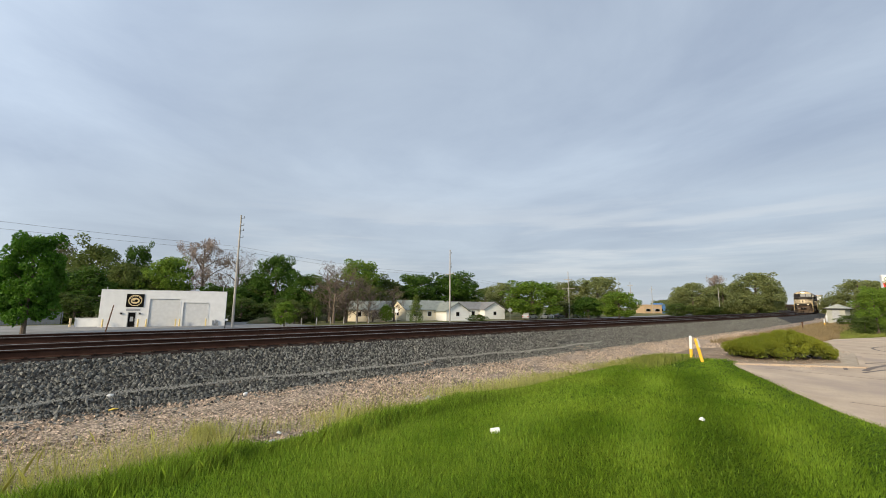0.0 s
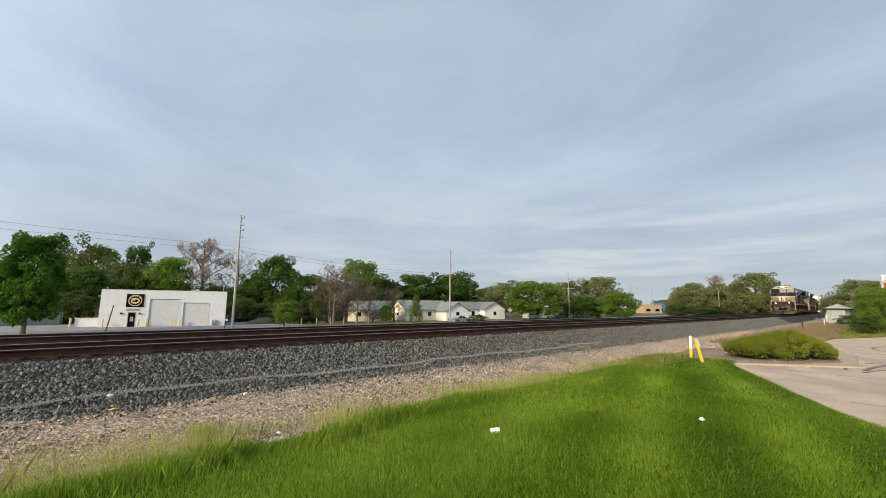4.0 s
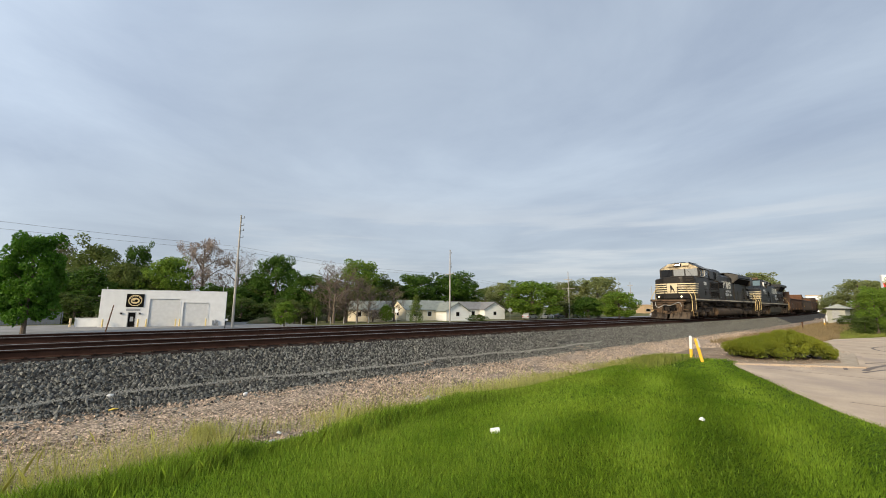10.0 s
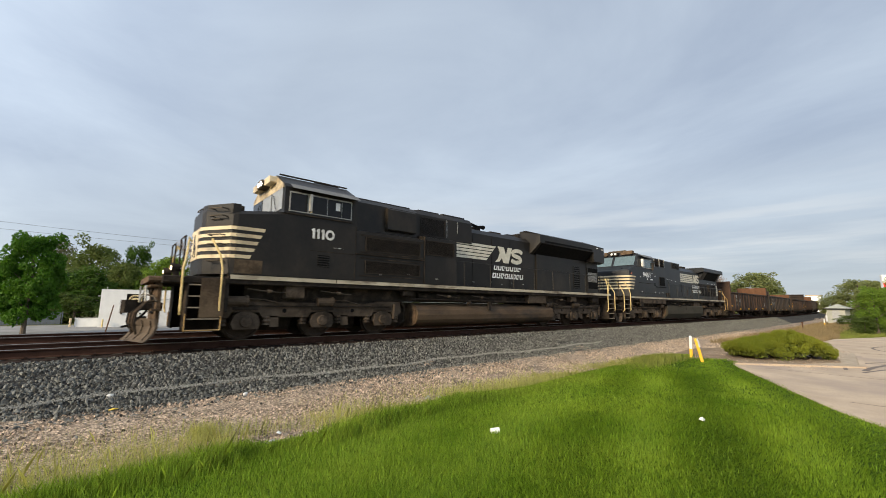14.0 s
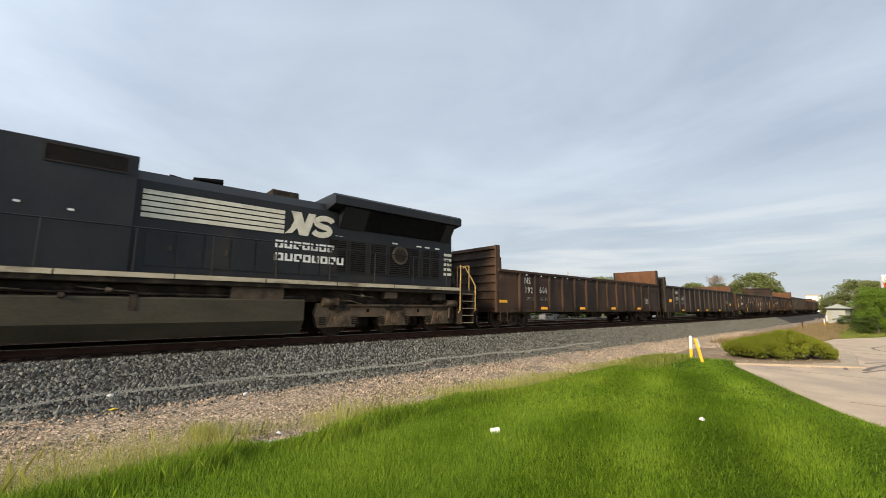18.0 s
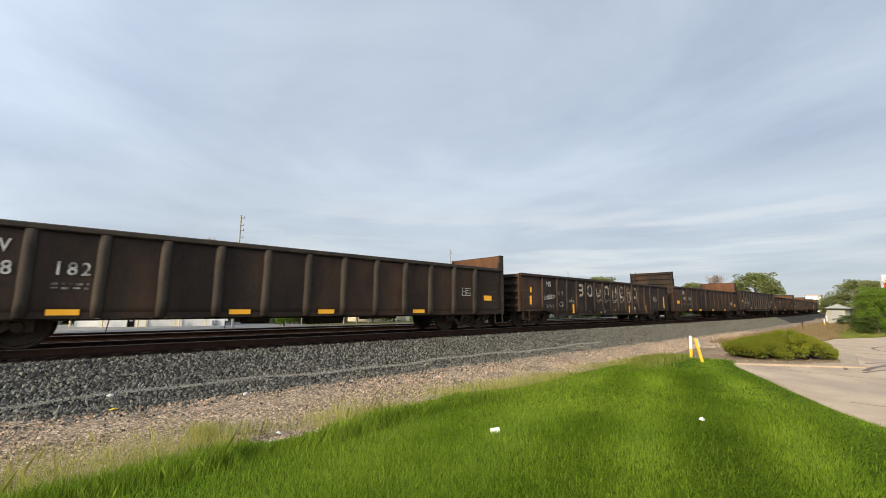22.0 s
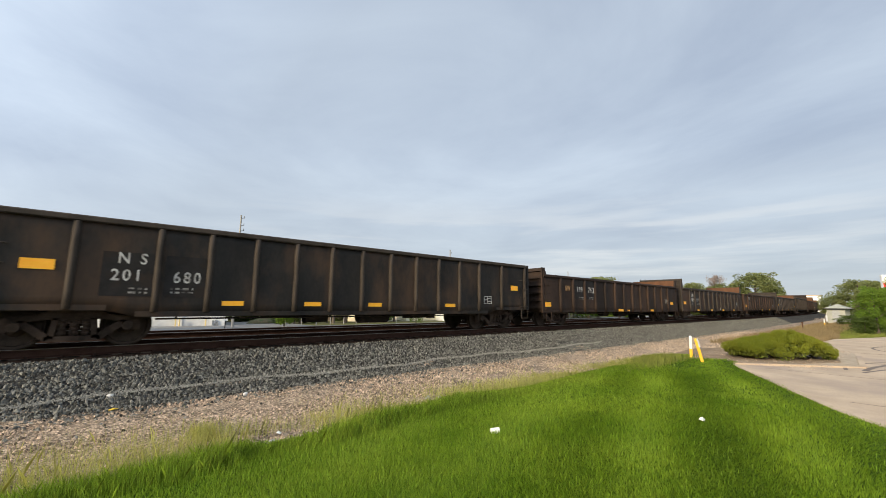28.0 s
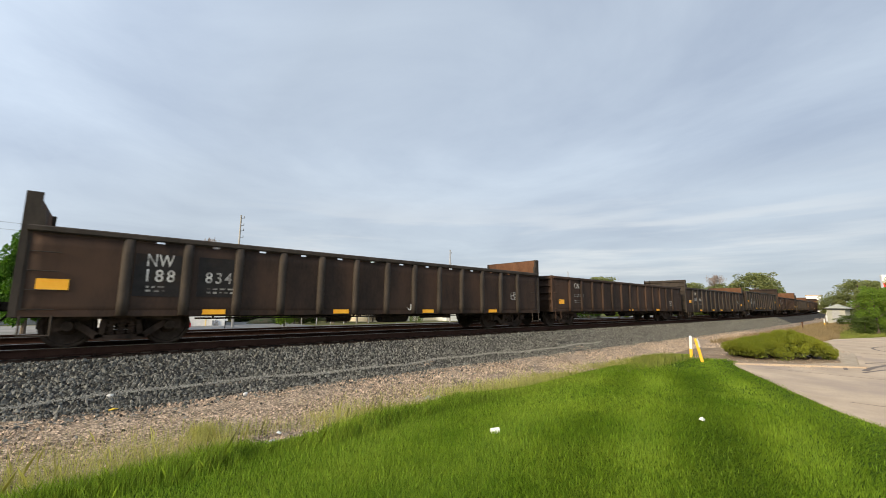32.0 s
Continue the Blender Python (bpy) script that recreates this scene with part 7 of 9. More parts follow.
def white_building():
    """Painted block garage, with its front from (0, 0) along +x; height 5.2 m."""
    a = math.atan2(69.6 - 72.9, 14.9 + 0.1)
    L = math.hypot(15.0, 3.3)
    at = Matrix.Translation((-0.1, 72.9, -2.42)) @ Matrix.Rotation(a, 4, "Z")
    root = thing("garage_building", "white painted block garage with two roller doors", "building", at=at)
    H, D, T = 5.25, 11.0, 0.25
    k = L / 225.0           # metres for each of 225 equal parts of the front
    # openings along the front: x0, x1, height
    op = [(47 * k, 60.5 * k, 2.12), (82 * k, 136 * k, 4.05), (143 * k, 190 * k, 3.55)]
    x = 0.0
    for x0, x1, h in op:
        part("wall_pier", M().box(x, x0, 0, T, 0, H), WALLW, root, "white painted block wall")
        part("wall_lintel", M().box(x0, x1, 0, T, h, H), WALLW, root)
        x = x1
    part("wall_pier", M().box(x, L, 0, T, 0, H), WALLW, root)
    part("side_wall", M().box(0, T, T, D, 0, H), WALLW, root)
    part("side_wall", M().box(L - T, L, T, D, 0, H), WALLW, root)
    part("back_wall", M().box(T, L - T, D - T, D, 0, H), WALLW, root)
    part("roof", M().box(T, L - T, T, D - T, H - 0.45, H - 0.25), ROOFD, root, "flat grey roof behind the parapet")
    part("coping", M().box(-0.03, L + 0.03, -0.03, T + 0.02, H, H + 0.07), DOORW, root)
    for x0, x1, h in op[1:]:
        d = part("roller_door", M().box(x0, x1, 0.12, 0.17, 0, h), DOORW, root, "closed off white roller door")
        n = 9
        for i in range(n):
            part("door_panel", M().box(x0 + 0.03, x1 - 0.03, 0.095, 0.12, i * h / n + 0.02, (i + 1) * h / n - 0.02), DOORW, d)
        part("door_trim", M().box(x0 - 0.12, x0, -0.03, 0.0, 0, h + 0.12).box(x1, x1 + 0.12, -0.03, 0.0, 0, h + 0.12).box(x0, x1, -0.03, 0.0, h, h + 0.12), WALLW, root)
    x0, x1, h = op[0]
    d = part("entrance_door", M().box(x0 + 0.06, x1 - 0.06, 0.08, 0.13, 0.02, h - 0.05), DARK, root, "dark glazed entrance door")
    part("notice", M().box(x0 + 0.28, x1 - 0.28, 0.07, 0.08, 0.85, 1.5), GREY, d)
    part("door_handle", M().box(x1 - 0.16, x1 - 0.12, 0.04, 0.08, 0.9, 1.2), GREY, d)
    part("door_frame", M().box(x0 - 0.02, x0 + 0.06, -0.02, 0.13, 0, h).box(x1 - 0.06, x1 + 0.02, -0.02, 0.13, 0, h).box(x0, x1, -0.02, 0.13, h - 0.05, h + 0.03), GREY, d)
    s = part("sign_board", M().box(42 * k, 72 * k, -0.07, -0.01, 2.85, 4.72), DARK, root, "black square sign with a round cream badge")
    cx, cz, r = 57 * k, 3.80, 0.80
    ring = M()
    for i in range(28):
        a0, a1 = 2 * math.pi * i / 28, 2 * math.pi * (i + 1) / 28
        ring.prism([(cx + rr * math.cos(q), cz + rr * math.sin(q)) for rr, q in ((r, a0), (r, a1), (r - 0.10, a1), (r - 0.10, a0))], -0.085, -0.07, "y")
    part("badge_ring", ring, TAN, s)
    part("badge_disc", M().prism([(cx + 0.52 * math.cos(i * math.pi / 12), cz - 0.05 + 0.42 * math.sin(i * math.pi / 12)) for i in range(24)], -0.085, -0.07, "y"), TAN, s)
    part("badge_shape", M().prism([(cx - 0.3, cz - 0.2), (cx + 0.25, cz - 0.22), (cx + 0.34, cz + 0.08), (cx + 0.05, cz + 0.16), (cx - 0.05, cz - 0.02), (cx - 0.34, cz - 0.02)], -0.095, -0.085, "y"), DARK, s)
    lt = M()
    for i in range(7):
        q = math.pi * (0.15 + 0.117 * i)
        lt.box(cx + 0.62 * math.cos(q) - 0.05, cx + 0.62 * math.cos(q) + 0.05, -0.085, -0.07, cz + 0.62 * math.sin(q) - 0.07, cz + 0.62 * math.sin(q) + 0.07)
    part("sign_bars", lt, TAN, s, "cream bars of unreadable lettering")
    part("name_plate", M().box(43 * k, 67 * k, -0.05, -0.01, 2.32, 2.62), GREY, root, "grey plate with unreadable lettering")
    for x in (36 * k, 67 * k):
        lp = part("wall_lamp", M().box(x - 0.1, x + 0.1, -0.18, 0.0, 1.85, 2.08, 0.03), DARK, root, "small dark wall lamp")
    part("meters", M().box(200 * k, 203 * k, -0.25, 0, 0.2, 0.9).box(205 * k, 208 * k, -0.25, 0, 0.3, 1.0).box(210 * k, 212 * k, -0.2, 0, 0.1, 0.8).box(199 * k, 213 * k, -0.1, -0.04, 0.05, 0.1), GREY, root, "grey gas meters and pipes")
    part("roof_vent", M().tube((4 * k, 1.5, H - 0.3), (4 * k, 1.5, H + 0.45), 0.06), GREY, root)
    part("roof_unit", M().box(150 * k, 158 * k, 3.0, 3.8, H - 0.3, H + 0.35, 0.1), GREY, root)
    part("roof_mast", M().tube((217 * k, 1.0, H - 0.3), (217 * k, 1.0, H + 0.95), 0.03), GREY, root)
    part("gutter_arm", M().box(-0.35, 0.0, 0.2, 0.3, 4.3, 4.45), GREY, root)
    for i, x in enumerate((9, 66.5, 80.5, 132, 139, 188)):
        b = M().tube((x * k, -0.55, 0), (x * k, -0.55, 1.1), 0.10, k=12).tube((x * k, -0.55, 1.1), (x * k, -0.55, 1.2), 0.10, 0.04, 12)
        p = thing("bollard", "yellow painted steel bollard by the doors", "bollard", "yellow bollards", at=at)
        part("post", b, PALEYEL, p)
    w = thing("low_wall", "low white block wall beside the garage", "wall", at=at)
    part("block_wall", M().box(-3.0, -0.4, 2.2, 2.45, 0, 1.25), WALLW, w)
    part("cap", M().box(-3.05, -0.35, 2.17, 2.48, 1.25, 1.32), DOORW, w)
    p = thing("bollard", "cream painted post at the end of the wall", "bollard", "yellow bollards", at=at)
    part("post", M().tube((-3.4, 2.0, 0), (-3.4, 2.0, 1.3), 0.12, k=12), CREAM, p)
    return root


white_building()


def utility_pole(x, y, h, label, lean=(0, 0), arms=(), lamp=None, pins=()):
    z0 = ground_z(x, y)
    e = thing("utility_pole", label, "utility pole", "poles along the road", at=Matrix.Translation((x, y, z0)))
    top = Vector((lean[0], lean[1], h))
    rings = []
    for t in (0, 0.3, 0.6, 1.0):
        p = top * t
        r = 0.19 - 0.09 * t
        rings.append([(p.x + r * math.cos(a * math.pi / 5), p.y + r * math.sin(a * math.pi / 5), p.z - (0.5 if t == 0 else 0)) for a in range(10)])
    part("pole", M().loft(rings), POLEW, e)
    for z, w in arms:
        c = top * (z / h)
        part("crossarm", M().box(c.x - 0.16, c.x - 0.04, c.y - w / 2, c.y + w / 2, z - 0.07, z + 0.07), POLEW, e)
        for q in (-0.45, 0.0, 0.45):
            part("insulator", M().tube((c.x - 0.10, c.y + q * w, z + 0.06), (c.x - 0.10, c.y + q * w, z + 0.22), 0.04, 0.025, 6), GREY, e)
    for z in pins:
        c = top * (z / h)
        part("insulator", M().tube((c.x, c.y, z), (c.x + 0.55, c.y, z + 0.15), 0.05, 0.03, 6).tube((c.x + 0.45, c.y, z + 0.05), (c.x + 0.45, c.y, z + 0.4), 0.05, k=6), GREY, e)
    if lamp:
        c = top * (lamp / h)
        part("lamp_arm", M().pipe([(c.x, c.y, lamp), (c.x + 0.6, c.y - 1.2, lamp + 0.35), (c.x + 0.8, c.y - 2.0, lamp + 0.4)], 0.03, 6).box(c.x + 0.65, c.x + 0.95, c.y - 2.7, c.y - 2.0, lamp + 0.32, lamp + 0.46, 0.04), GREY, e, "street lamp arm")
    return e


P1, P2, P3, P4 = (14.5, 63.0), (56.5, 63.6), (104.0, 64.5), (170.0, 76.0)
utility_pole(*P1, 16.4, "tall weathered wooden utility pole", pins=(15.9, 14.8, 14.0, 13.0, 11.0))
utility_pole(*P2, 15.4, "tall slim utility pole with crossarm", arms=((10.1, 2.6),), pins=(14.6, 12.2, 11.5))
utility_pole(*P3, 13.6, "wooden utility pole with lamp arm", arms=((11.3, 2.4), (8.6, 4.2)), lamp=6.6)
utility_pole(*P4, 14.0, "distant wooden utility pole", arms=((12.5, 2.2), (9.5, 2.2)))
utility_pole(232.0, 92.0, 15.0, "distant wooden utility pole", arms=((13, 2.4),))
utility_pole(215.0, 62.0, 12.0, "distant wooden utility pole", arms=((11, 2.4),))
utility_pole(182.0, 47.5, 11.0, "thin pole by the far trees")
utility_pole(-32.0, 60.5, 16.0, "weathered wooden utility pole", pins=(15.6, 14.0, 11.0))


def wires(a, b, heights, sag, label):
    """Cables between two poles, one thing for each span."""
    e = thing("overhead_wires", label, "cable", "overhead cables")
    za, zb = ground_z(*a), ground_z(*b)
    for ha, hb, off in heights:
        pts = []
        for i in range(15):
            t = i / 14
            pts.append((a[0] + (b[0] - a[0]) * t + off, a[1] + (b[1] - a[1]) * t, (za + ha) * (1 - t) + (zb + hb) * t - sag * 4 * t * (1 - t)))
        part("wire", M().loft([[(x, y + 0.016 * math.cos(q * math.pi / 3), z + 0.016 * math.sin(q * math.pi / 3)) for q in range(6)] for x, y, z in pts]), WIRE, e)


wires((-32.0, 60.5), P1, [(12.9, 11.7, 0.1), (12.0, 11.1, -0.2)], 0.5, "dark sagging overhead cables between poles")
wires(P1, P2, [(11.7, 10.1, 0.1), (11.1, 9.7, -0.2)], 0.7, "dark sagging overhead cables between poles")
wires(P2, P3, [(10.1, 8.0, 0.8), (9.7, 7.6, -0.8)], 0.7, "dark sagging overhead cables between poles")
wires(P3, P4, [(8.0, 9.5, 0.8)], 0.8, "dark sagging overhead cables between poles")


def house(x, y, turn, L, W, H, rise, wall, roof, label, windows=2, door=False):
    """A one storey house with a gabled roof; the long front looks to local -y."""
    at = Matrix.Translation((x, y, ground_z(x, y))) @ Matrix.Rotation(radians(turn), 4, "Z")
    e = thing("house", label, "house", "houses beyond the road", at=at)
    part("wall", M().box(-L / 2, L / 2, -W / 2, W / 2, 0, H), wall, e)
    for s in (-1, 1):
        part("gable", M().prism([(-W / 2, H), (W / 2, H), (0, H + rise)], s * L / 2 - 0.12 if s > 0 else -L / 2, s * L / 2 if s > 0 else -L / 2 + 0.12, "x"), wall, e)
        o = 0.45
        part("roof", M().prism([(s * (W / 2 + o), H - rise * o / (W / 2)), (0, H + rise), (0, H + rise + 0.16), (s * (W / 2 + o), H - rise * o / (W / 2) + 0.16)], -L / 2 - 0.4, L / 2 + 0.4, "x"), roof, e)
    for i in range(windows):
        wx = -L / 2 + (i + 0.7) * L / (windows + 0.4)
        w = part("window", M().box(wx - 0.55, wx + 0.55, -W / 2 - 0.05, -W / 2, 0.95, 2.05), DOORW, e)
        part("pane", M().box(wx - 0.47, wx + 0.47, -W / 2 - 0.06, -W / 2 - 0.05, 1.02, 1.98), WINDOW, w)
    w = part("window", M().box(-L / 2 - 0.05, -L / 2, -0.5, 0.5, 1.0, 2.0), DOORW, e)
    part("pane", M().box(-L / 2 - 0.06, -L / 2 - 0.05, -0.42, 0.42, 1.07, 1.93), WINDOW, w)
    if door:
        part("door", M().box(0.2, 1.1, -W / 2 - 0.06, -W / 2, 0, 2.05), BLUE, e)
    part("roof_vent", M().tube((L * 0.2, 0.6, H + rise - 0.5), (L * 0.2, 0.6, H + rise + 0.35), 0.08, k=8), GREY, e)
    return e


house(43.6, 74.2, -46, 8.0, 6.0, 2.5, 1.6, CREAMW, ROOFG, "cream house partly hidden by spring trees", 2)
house(57.5, 75.0, -8, 12.0, 8.0, 2.5, 1.9, CREAMW, ROOFG, "cream house with grey green shingle roof", 3)
house(61.5, 69.5, 82, 7.0, 6.0, 2.3, 1.7, SIDING, ROOFG, "small white house with shingle roof", 1)
house(73.0, 76.0, -10, 11.0, 7.0, 2.6, 1.7, SIDING, ROOFD, "white house with grey shingle roof", 3)
house(78.0, 73.5, 80, 8.0, 6.5, 2.6, 1.7, SIDING, ROOFD, "white gabled house beside the road", 2)
house(-16.5, 92.0, 4, 11.0, 8.0, 3.2, 2.0, mat("grey blue siding", (0.32, 0.36, 0.40), (0.40, 0.44, 0.48), rough=0.8, scale=1, bump=0.1, stretch=(0.2, 0.2, 6)), ROOFD, "grey blue house behind the board fence", 2)


def board_fence(x0, x1, y, h):
    e = thing("board_fence", "blue grey wooden board fence", "fence", at=Matrix.Translation((0, 0, 0)))
    b = M().box(-0.14, 0.14, -0.012, 0.012, 0, h).mesh("board", FENCE)
    n = int((x1 - x0) / 0.3)
    for i in range(n):
        o = new("board", b)
        o.parent = e
        x = x0 + i * 0.3
        o.matrix_basis = Matrix.Translation((x, y, ground_z(x, y)))
    for i in range(int((x1 - x0) / 2.4) + 1):
        x = x0 + i * 2.4
        part("fence_post", M().box(x - 0.06, x + 0.06, y + 0.012, y + 0.13, ground_z(x, y) - 0.1, ground_z(x, y) + h + 0.05), FENCE, e)
    for z in (0.4, h - 0.3):
        part("fence_rail", M().box(x0, x1, y + 0.012, y + 0.06, ground_z(x0, y) + z, ground_z(x0, y) + z + 0.09), FENCE, e)


board_fence(-26.0, -4.4, 86.0, 1.9)


def wire_posts():
    for i in range(7):
        x, y = 22.5 + i * 2.6, 64.5 + i * 0.2
        solid("fence_post", M().box(-0.06, 0.06, -0.06, 0.06, -0.2, 1.15).box(-0.05, 0.05, -0.05, 0.05, 1.15, 1.2), POLEW, "short grey wooden fence post", "fence post", "fence posts by the road", at=Matrix.Translation((x, y, ground_z(x, y))) @ pose(0, 0, 0, 0, (i * 7 % 5 - 2) * 2.0, 0))


wire_posts()
solid("leaning_post", M().tube((0, 0, -0.3), (0.50, 0, 3.1), 0.06, 0.05, 8).box(0.36, 0.50, -0.05, 0.05, 2.6, 2.64), RUSTY, "thin leaning brown steel post", "post", at=Matrix.Translation((0.5, 57.0 - 4.2, ground_z(0.5, 52.8))))
mb = thing("mailbox", "white mailbox on a post by the road", "mailbox", at=Matrix.Translation((13.2, 61.3, ground_z(13.2, 61.3))))
part("box", M().prism([(-0.13, 1.0), (0.13, 1.0), (0.13, 1.2), (0.08, 1.3), (-0.08, 1.3), (-0.13, 1.2)], -0.25, 0.25, "x"), WALLW, mb)
part("post", M().box(-0.05, 0.05, -0.05, 0.05, -0.2, 1.0), DARK, mb)
solid("earth_mound", M().loft([[(r * math.cos(a * math.pi / 8) * 1.5, r * math.sin(a * math.pi / 8), z) for a in range(16)] for r, z in ((2.3, -0.1), (1.8, 0.35), (1.1, 0.72), (0.5, 0.95), (0.1, 1.0))]), mat("brown brush pile", (0.10, 0.075, 0.04), (0.17, 0.14, 0.07), rough=0.95, scale=3, bump=0.8, spots=(0.07, 0.10, 0.03), spot_at=0.55),
      "brown earth and brush pile beside the lot", "earth pile", smooth=True, at=Matrix.Translation((22.6, 75.0, ground_z(22.6, 75))))


def road_sign(x, y, shape, label):
    e = thing("road_sign", label, "road sign", "road signs", at=Matrix.Translation((x, y, ground_z(x, y))) @ pose(0, 0, 0, 0, 0, -40))
    part("post", M().tube((0, 0, -0.2), (0, 0, 3.0), 0.035, k=8), GREY, e)
    if shape == "diamond":
        part("plate", M().prism([(-0.65, 2.4), (0, 1.75), (0.65, 2.4), (0, 3.05)], -0.06, -0.04, "y"), GREY, e, "back of a diamond sign")
    else:
        part("plate", M().box(-0.25, 0.25, -0.06, -0.04, 2.0, 2.75), WALLW, e)


road_sign(78.5, 65.5, "diamond", "grey diamond road sign seen from behind")
road_sign(205.0, 80.5, "diamond", "distant pale diamond road sign")
road_sign(41.5, 61.5, "plate", "white rectangular sign on a post")


def far_block(x, y, L, W, H, material, roof, label, turn=0):
    e = thing("commercial_building", label, "building", "distant buildings", at=Matrix.Translation((x, y, ground_z(x, y))) @ Matrix.Rotation(radians(turn), 4, "Z"))
    part("wall", M().box(-L / 2, L / 2, -W / 2, W / 2, 0, H), material, e)
    part("parapet", M().box(-L / 2 - 0.15, L / 2 + 0.15, -W / 2 - 0.15, W / 2 + 0.15, H, H + 0.35), roof, e)
    n = max(2, int(L / 4))
    for i in range(n):
        x0 = -L / 2 + (i + 0.25) * L / n
        w = part("window", M().box(x0, x0 + L / n * 0.5, -W / 2 - 0.06, -W / 2, 1.0, 2.6), GREY, e)
        part("pane", M().box(x0 + 0.1, x0 + L / n * 0.5 - 0.1, -W / 2 - 0.08, -W / 2 - 0.06, 1.1, 2.5), WINDOW, w)
    return e


far_block(241, 98, 11, 8, 4.6, ORANGE, ORANGE, "distant tan brick shop", -35)
far_block(248, 94, 5, 6, 5.6, BLUE, BLUE, "distant blue painted shop", -35)
far_block(330, 36.6, 7.0, 7.0, 9.6, WALLW, ORANGE, "distant white building with an orange roof edge", -90)
mast = thing("radio_mast", "tall thin distant radio mast", "mast", at=Matrix.Translation((300, 143, -2.3)))
part("mast_tube", M().tube((0, 0, 0), (0, 0, 27), 0.18, 0.08, 6), GREY, mast)


def leaf_mat(name, c1, c2, trans=0.3, rnd=0.24):
    return mat(name, c1, c2, rough=0.6, scale=0.5, fine=6, bump=0.0, rnd=rnd, trans=trans, spec=0.25)


LEAVES = {
    "deep": leaf_mat("deep green leaves", (0.045, 0.098, 0.010), (0.075, 0.142, 0.018), 0.38),
    "maple": leaf_mat("bright maple leaves", (0.045, 0.125, 0.007), (0.075, 0.175, 0.013), 0.4),
    "olive": leaf_mat("olive green leaves", (0.095, 0.132, 0.030), (0.145, 0.180, 0.046), 0.42),
    "light": leaf_mat("fresh green leaves", (0.115, 0.200, 0.020), (0.170, 0.255, 0.034), 0.45),
    "pale": leaf_mat("pale spring leaves", (0.11, 0.12, 0.06), (0.16, 0.17, 0.085)),
    "blossom": leaf_mat("pale pinkish buds", (0.24, 0.19, 0.165), (0.34, 0.28, 0.24)),
    "bare": leaf_mat("brown buds", (0.13, 0.095, 0.07), (0.19, 0.145, 0.10)),
    "spruce": leaf_mat("young yellow green leaves", (0.08, 0.125, 0.02), (0.12, 0.16, 0.03)),
    # olive leaves made paler: the haze of distance is put into the colour
    "hazy": leaf_mat("olive leaves paled for haze", (0.185, 0.215, 0.078), (0.265, 0.290, 0.110), 0.5),
    "shrub": leaf_mat("dark shrub leaves", (0.066, 0.106, 0.020), (0.105, 0.150, 0.033), 0.4),
}
TREE_WORDS = {
    "deep": "tall deep green leafy tree", "maple": "round bright green maple tree beside the lot", "olive": "olive green spring tree behind the tracks", "light": "fresh light green round tree", "pale": "pale half leafed spring tree",
    "blossom": "tree with pale pinkish buds", "bare": "bare brown branching tree with few buds", "spruce": "slender young yellow green tree", "shrub": "low dark green shrub", "hazy": "distant pale olive spring tree",
}


def leaf_cloud(centres, radii, count, size, seed, flat=1.0, slim=0.55):
    """Many small leaf quads in and on a set of clumps; one mesh."""
    rng = np.random.default_rng(seed)
    centres, radii = np.array(centres, float), np.array(radii, float)
    w = radii ** 2
    idx = rng.choice(len(centres), count, p=w / w.sum())
    d = rng.normal(size=(count, 3))
    d /= np.linalg.norm(d, axis=1)[:, None]
    r = radii[idx] * (0.55 + 0.5 * rng.random(count) ** 0.6)
    p = centres[idx] + d * r[:, None] * np.array([1, 1, flat])
    u = rng.normal(size=(count, 3))
    u /= np.linalg.norm(u, axis=1)[:, None]
    v = np.cross(u, rng.normal(size=(count, 3)))
    v /= np.linalg.norm(v, axis=1)[:, None]
    s = (size * rng.uniform(0.6, 1.4, count))[:, None]
    V = np.stack([p - u * s, p - v * s * slim, p + u * s, p + v * s * slim], 1).reshape(-1, 3)
    F = np.arange(count * 4).reshape(-1, 4)
    return V, F


def mesh_from(name, V, F, material):
    me = bpy.data.meshes.new(name)
    n, k = len(F), F.shape[1]
    me.vertices.add(len(V))
    me.vertices.foreach_set("co", np.asarray(V, np.float32).ravel())
    me.loops.add(n * k)
    me.loops.foreach_set("vertex_index", np.asarray(F, np.int32).ravel())
    me.polygons.add(n)
    me.polygons.foreach_set("loop_start", np.arange(0, n * k, k, dtype=np.int32))
    me.update(calc_edges=True)
    me.materials.append(material)
    return me


tree_cache = {}


